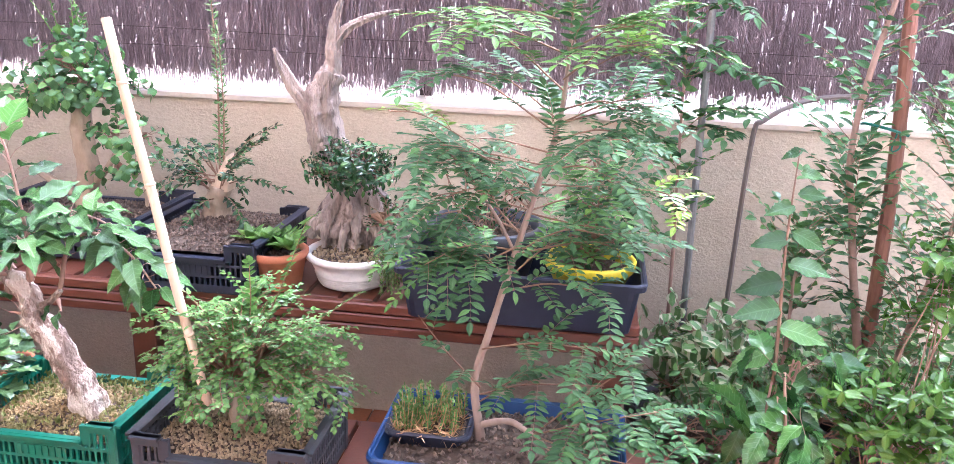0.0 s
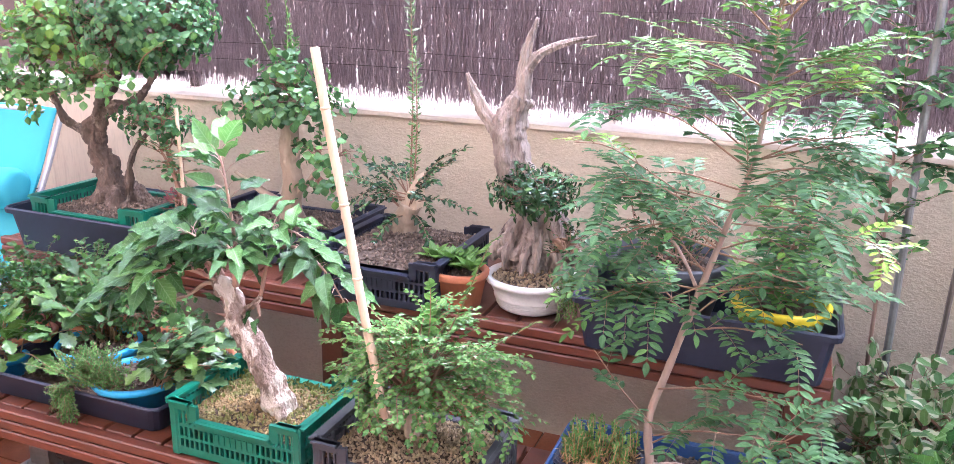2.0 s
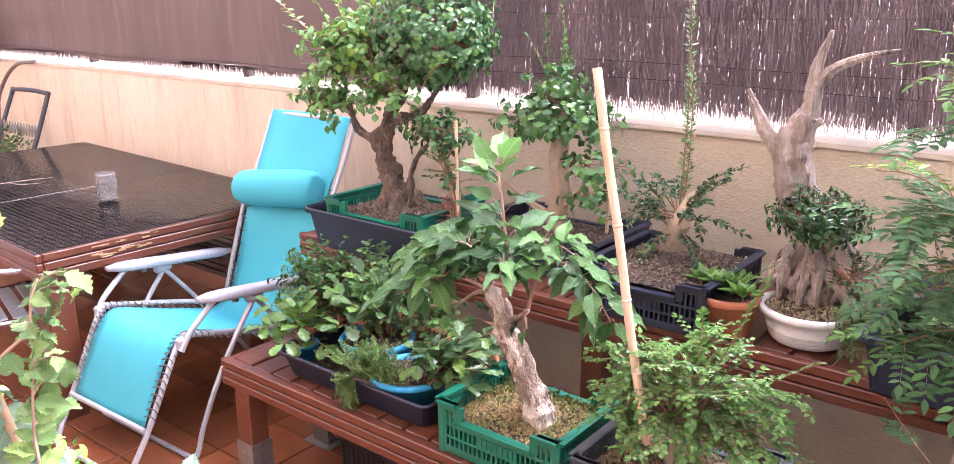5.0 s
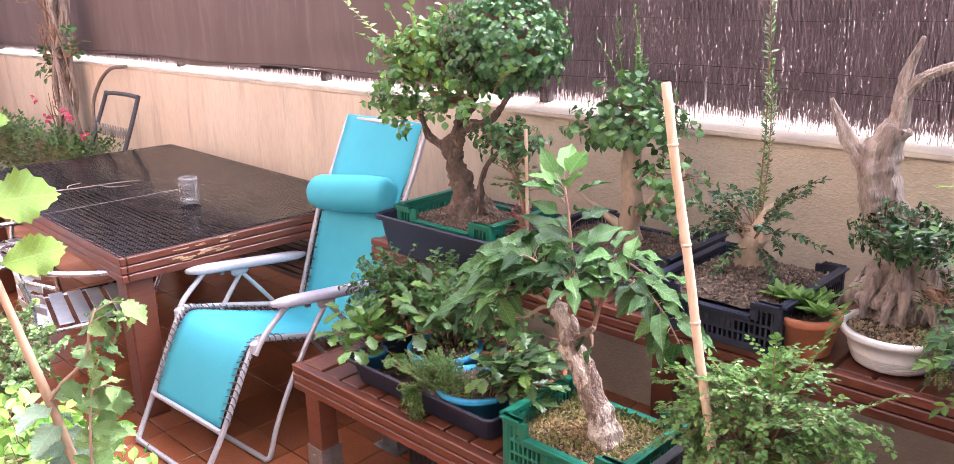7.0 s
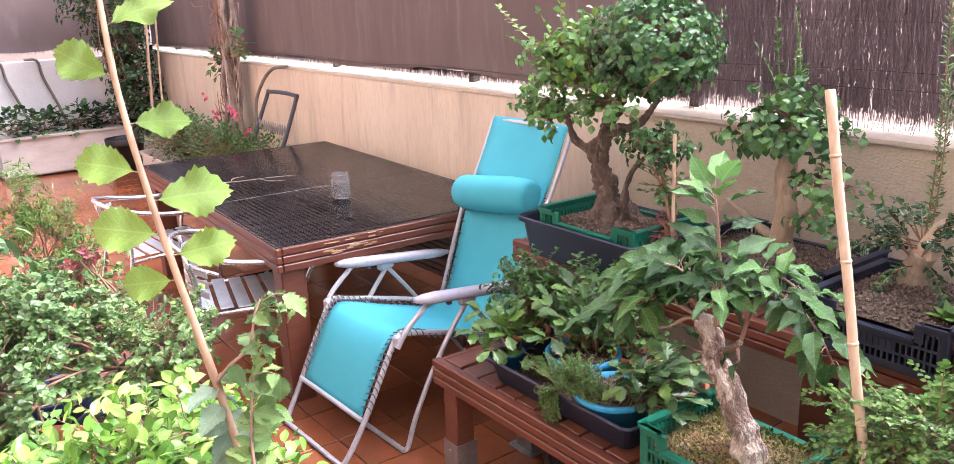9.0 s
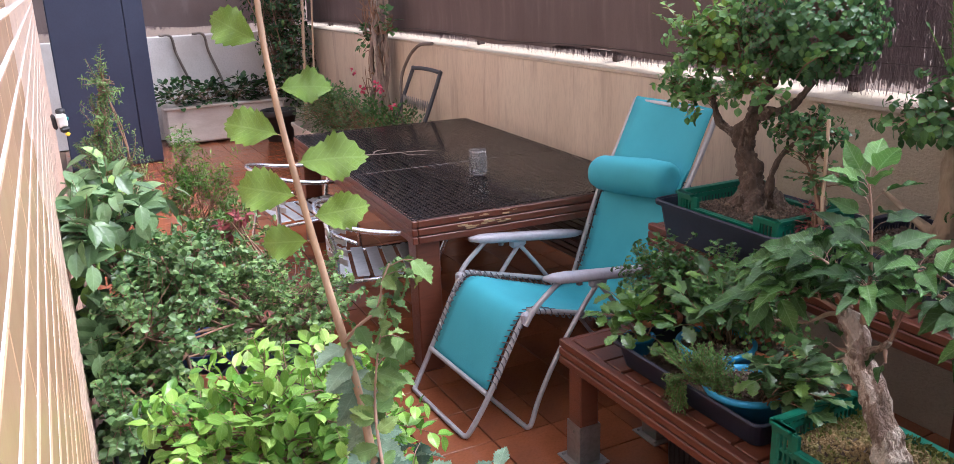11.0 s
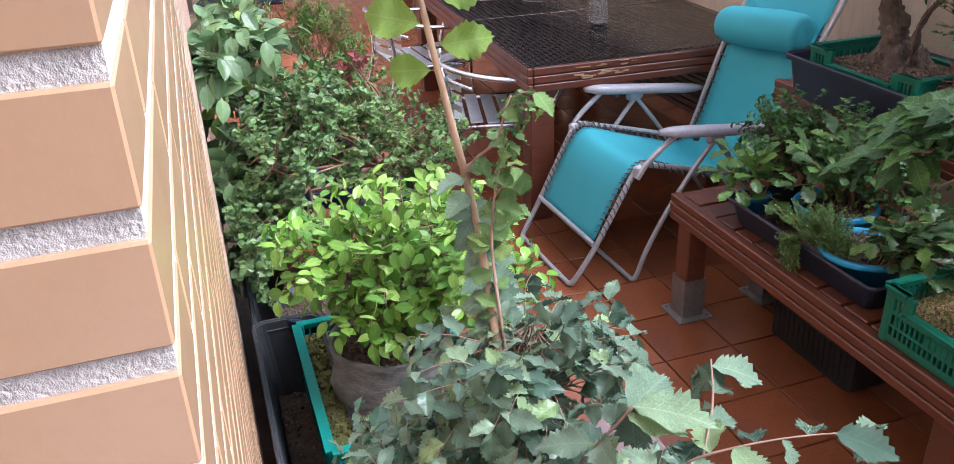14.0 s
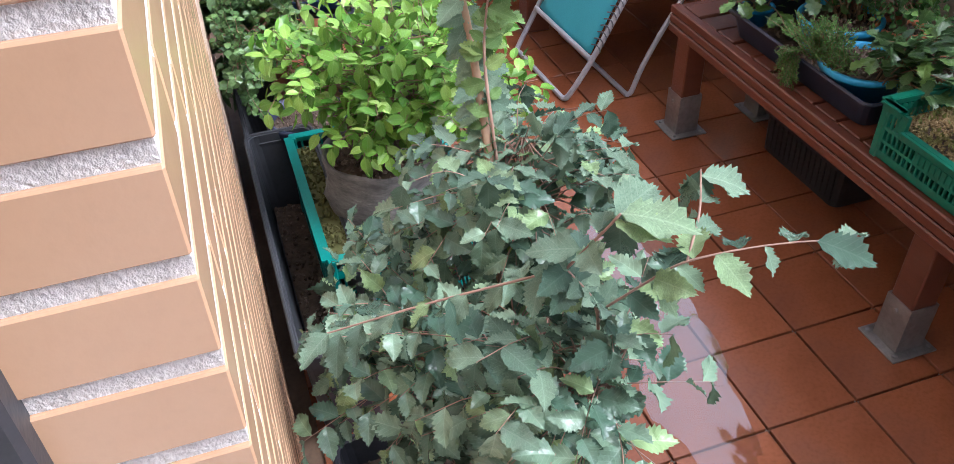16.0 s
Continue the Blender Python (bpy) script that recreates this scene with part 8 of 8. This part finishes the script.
    for c in ((-7.05, 2.72, 1.42), (-7.7, 2.7, 1.25), (-7.4, 2.7, 2.0)):
        crown(bm, sp, (-7.4, 2.74, 1.3), c, (0.12, 0.06, 0.12), 12, int(-c[0] * 50), 0.06, 0.04, 0.1)
    twigs_part(bm, vn, M["twig_brown"])
    leaves_mesh("foliage", sp, "round", M["l_bright"], vn)
    ty = thing("folding_trolley", "folded dark metal trolley leaning on the parapet", "trolley", (0, 0, 0))
    bm = bm_new()
    limb(bm, [(-6.6, 2.28, 0.05), (-6.6, 2.48, 0.5), (-6.6, 2.7, 1.0), (-6.55, 2.72, 1.055), (-6.1, 2.72, 1.06), (-6.05, 2.7, 1.0), (-6.03, 2.48, 0.5), (-6.03, 2.28, 0.05)], [0.016] * 8, 8, 6)
    part("handle_frame", bm, M["frame_dark"], ty)
    bm = bm_new()
    tube(bm, [(-6.58 + 0.53 * i / 24, 2.61, 0.8 + 0.04 * (1 if i % 2 else -1)) for i in range(25)], 0.006, 5)
    part("wire_basket", bm, M["zinc"], ty)
    bm = bm_new()
    limb(bm, [(-6.85, 2.7, 0.3), (-7.0, 2.76, 0.85), (-6.92, 2.8, 1.08), (-6.7, 2.82, 1.22), (-6.45, 2.84, 1.25)], [0.014] * 5, 7, 5)
    part("hose", bm, M["pipe"], ty)
    for k, y in enumerate((1.35, 1.72)):
        hp = thing("wall_cable", "dark hose hanging down the white end wall", "hose", (0, 0, 0), group="hoses on the end wall")
        bm = bm_new()
        limb(bm, [(-10.55, y - 0.15, 1.22), (-10.58, y - 0.02, 1.2), (-10.59, y + 0.02, 1.0), (-10.56, y + 0.12, 0.7), (-10.5, y + 0.18, 0.45)], [0.016] * 5, 7, 5)
        part("hose", bm, M["pipe"], hp)


far_end()


def wall_tap():
    t = thing("irrigation_timer", "white and black irrigation timer with teal fittings on the brick wall", "water timer", (-5.45, 0.0, 1.03))
    for name, c, sz, mat, lab in (("bracket", (0, -0.01, 0.02), (0.1, 0.04, 0.16), "black_pot", "black bracket"), ("timer_body", (0.02, 0.06, 0.04), (0.13, 0.1, 0.14), "white_plastic", "white plastic timer body"),
                                  ("valve", (0.03, 0.08, -0.06), (0.09, 0.09, 0.06), "black_pot", "black valve"), ("fitting", (0.03, 0.12, 0.05), (0.05, 0.03, 0.05), "teal_plastic", "teal fitting"), ("tag", (0.05, 0.1, -0.11), (0.06, 0.05, 0.04), "yellow", "yellow tag")):
        bm = bm_new()
        box(bm, [0.55 * v for v in c], [0.55 * v for v in sz], Euler((0.1, 0.2, 0.15)).to_matrix(), 0.01)
        part(name, bm, M[mat], t, lab)
    bm = bm_new()
    lathe(bm, [(0.022, 0), (0.026, 0.008), (0.026, 0.03), (0.016, 0.036)], 16, (0.0, 0.035, 0.05))
    part("cap", bm, M["black_pot"], t, "round black cap", True)


wall_tap()


# ---- under the low bench ----
def under_bench():
    t = thing("navy_storage_tub", "navy ribbed plastic tub stored under the bench, coloured near-black for the shade there", "tub", (0, 0, 0))
    # near-black instead of navy: the bench's shade is put into the tub's colour
    body = tray(t, (-1.95, 1.97, 0.0), 0.44, 0.32, 0.17, M["black_pot"], "tub", 0.012)
    for k in range(15):
        bm = bm_new()
        tube(bm, [(-2.13 + 0.026 * k, 1.821, 0.02), (-2.13 + 0.026 * k, 1.813, 0.15)], 0.003, 5)
        part("rib", bm, M["black_pot"], body)


under_bench()


# ---- water on the floor ----
def puddle():
    p = thing("rain_puddle", "shallow rain puddle on the terracotta tiles", "puddle", (0, 0, 0))
    verts, n = [(-1.45, 1.0, 0.0042)], 64
    for k in range(n):
        a = 2 * math.pi * k / n
        r = 1 + 0.1 * math.sin(2 * a + 1) + 0.07 * math.sin(5 * a) + 0.05 * math.sin(11 * a) + 0.03 * math.sin(23 * a)
        u, v = 0.5 * r * math.cos(a), 0.15 * r * math.sin(a)
        verts.append((-1.45 + u + 0.05 * v, 1.0 + v - 0.12 * u, 0.004))
    data_part("water", verts, [(0, 1 + k, 1 + (k + 1) % n) for k in range(n)], M["water"], p)
    for x, y, r in ((-1.32, 1.0, 0.018), (-1.32, 1.0, 0.01), (-1.4, 0.94, 0.012), (-1.22, 1.06, 0.02)):
        bm = bm_new()
        tube(bm, [(x + r * math.cos(a), y + r * math.sin(a), 0.0045) for a in np.linspace(0, 2 * math.pi, 25)], 0.0012, 4, False)
        part("ripple", bm, M["water"], p)


puddle()


# ---- tiles of the floor ----
def tiles():
    fl = bpy.data.objects["ground"]
    pitch, size = 0.27, 0.2635
    bm = bm_new()
    box(bm, (0, 0, -0.007), (size, size, 0.014), None, 0.0016)
    me = mesh_from("tile", bm, M["tile"])
    verts, faces = [], []
    rnd = random.Random(170)
    h = size / 2
    for i in range(-37, 20):
        for j in range(-6, 7):
            x, y = -1.31 + pitch * (i + 0.5), 1.366 + pitch * (j + 0.5)
            if y < -0.05 or y > 2.95 or x < -10.6:
                continue
            dz = rnd.uniform(-0.0012, 0.0008)
            if -5.3 < x < 0.7:
                ob = new("tile", me)
                ob.parent = fl
                ob.matrix_basis = pose(x, y, dz, rnd.gauss(0, 0.12), rnd.gauss(0, 0.12), 0)
            else:
                k = len(verts)
                verts += [(x - h, y - h, dz), (x + h, y - h, dz), (x + h, y + h, dz), (x - h, y + h, dz), (x - h, y - h, -0.014), (x + h, y - h, -0.014), (x + h, y + h, -0.014), (x - h, y + h, -0.014)]
                faces += [(k, k + 1, k + 2, k + 3), (k, k + 4, k + 5, k + 1), (k + 1, k + 5, k + 6, k + 2), (k + 2, k + 6, k + 7, k + 3), (k + 3, k + 7, k + 4, k)]
    data_part("far_tiles", verts, faces, M["tile_far"], fl, "", False, "stuff")


tiles()


def bricks():
    """Brick courses of the facade; those nearest the window are objects of their own, the rest one mesh in a paler
    peach.
    """
    pitch, hgt, ln, gap = 0.0645, 0.0505, 0.236, 0.013
    bm = bm_new()
    box(bm, (0, 0, 0), (ln, 0.115, hgt), None, 0.0014)
    whole = mesh_from("brick", bm, M["brick"])
    bm = bm_new()
    box(bm, (0, 0, 0), (0.112, 0.115, hgt), None, 0.0014)
    half = mesh_from("brick_half", bm, M["brick"])
    rnd = random.Random(180)
    verts, faces = [], []
    y = FACE_Y - 0.0575
    for c in range(-24, 60):
        z = 1.556 + pitch * c + hgt / 2
        # courses also cover the added upper part that holds back the sky
        if z < 0.02 or z > 5.38:
            continue
        x = -0.33
        first = True
        while x > -9.0:
            w = 0.112 if first and c % 2 else ln
            jit = (rnd.uniform(-0.0006, 0.0006), rnd.uniform(-0.0003, 0.0004))
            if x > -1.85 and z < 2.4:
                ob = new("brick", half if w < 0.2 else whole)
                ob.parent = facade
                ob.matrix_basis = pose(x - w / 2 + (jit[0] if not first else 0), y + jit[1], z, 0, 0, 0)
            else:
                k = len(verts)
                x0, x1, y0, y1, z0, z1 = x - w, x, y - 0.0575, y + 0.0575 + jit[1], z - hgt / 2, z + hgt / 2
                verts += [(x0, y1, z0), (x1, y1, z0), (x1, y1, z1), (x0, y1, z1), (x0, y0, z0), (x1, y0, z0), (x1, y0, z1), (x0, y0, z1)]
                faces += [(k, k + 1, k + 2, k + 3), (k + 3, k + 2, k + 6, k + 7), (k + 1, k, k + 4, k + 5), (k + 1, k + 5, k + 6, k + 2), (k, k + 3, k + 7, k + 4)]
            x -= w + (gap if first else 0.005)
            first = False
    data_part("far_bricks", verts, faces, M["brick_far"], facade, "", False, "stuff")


bricks()
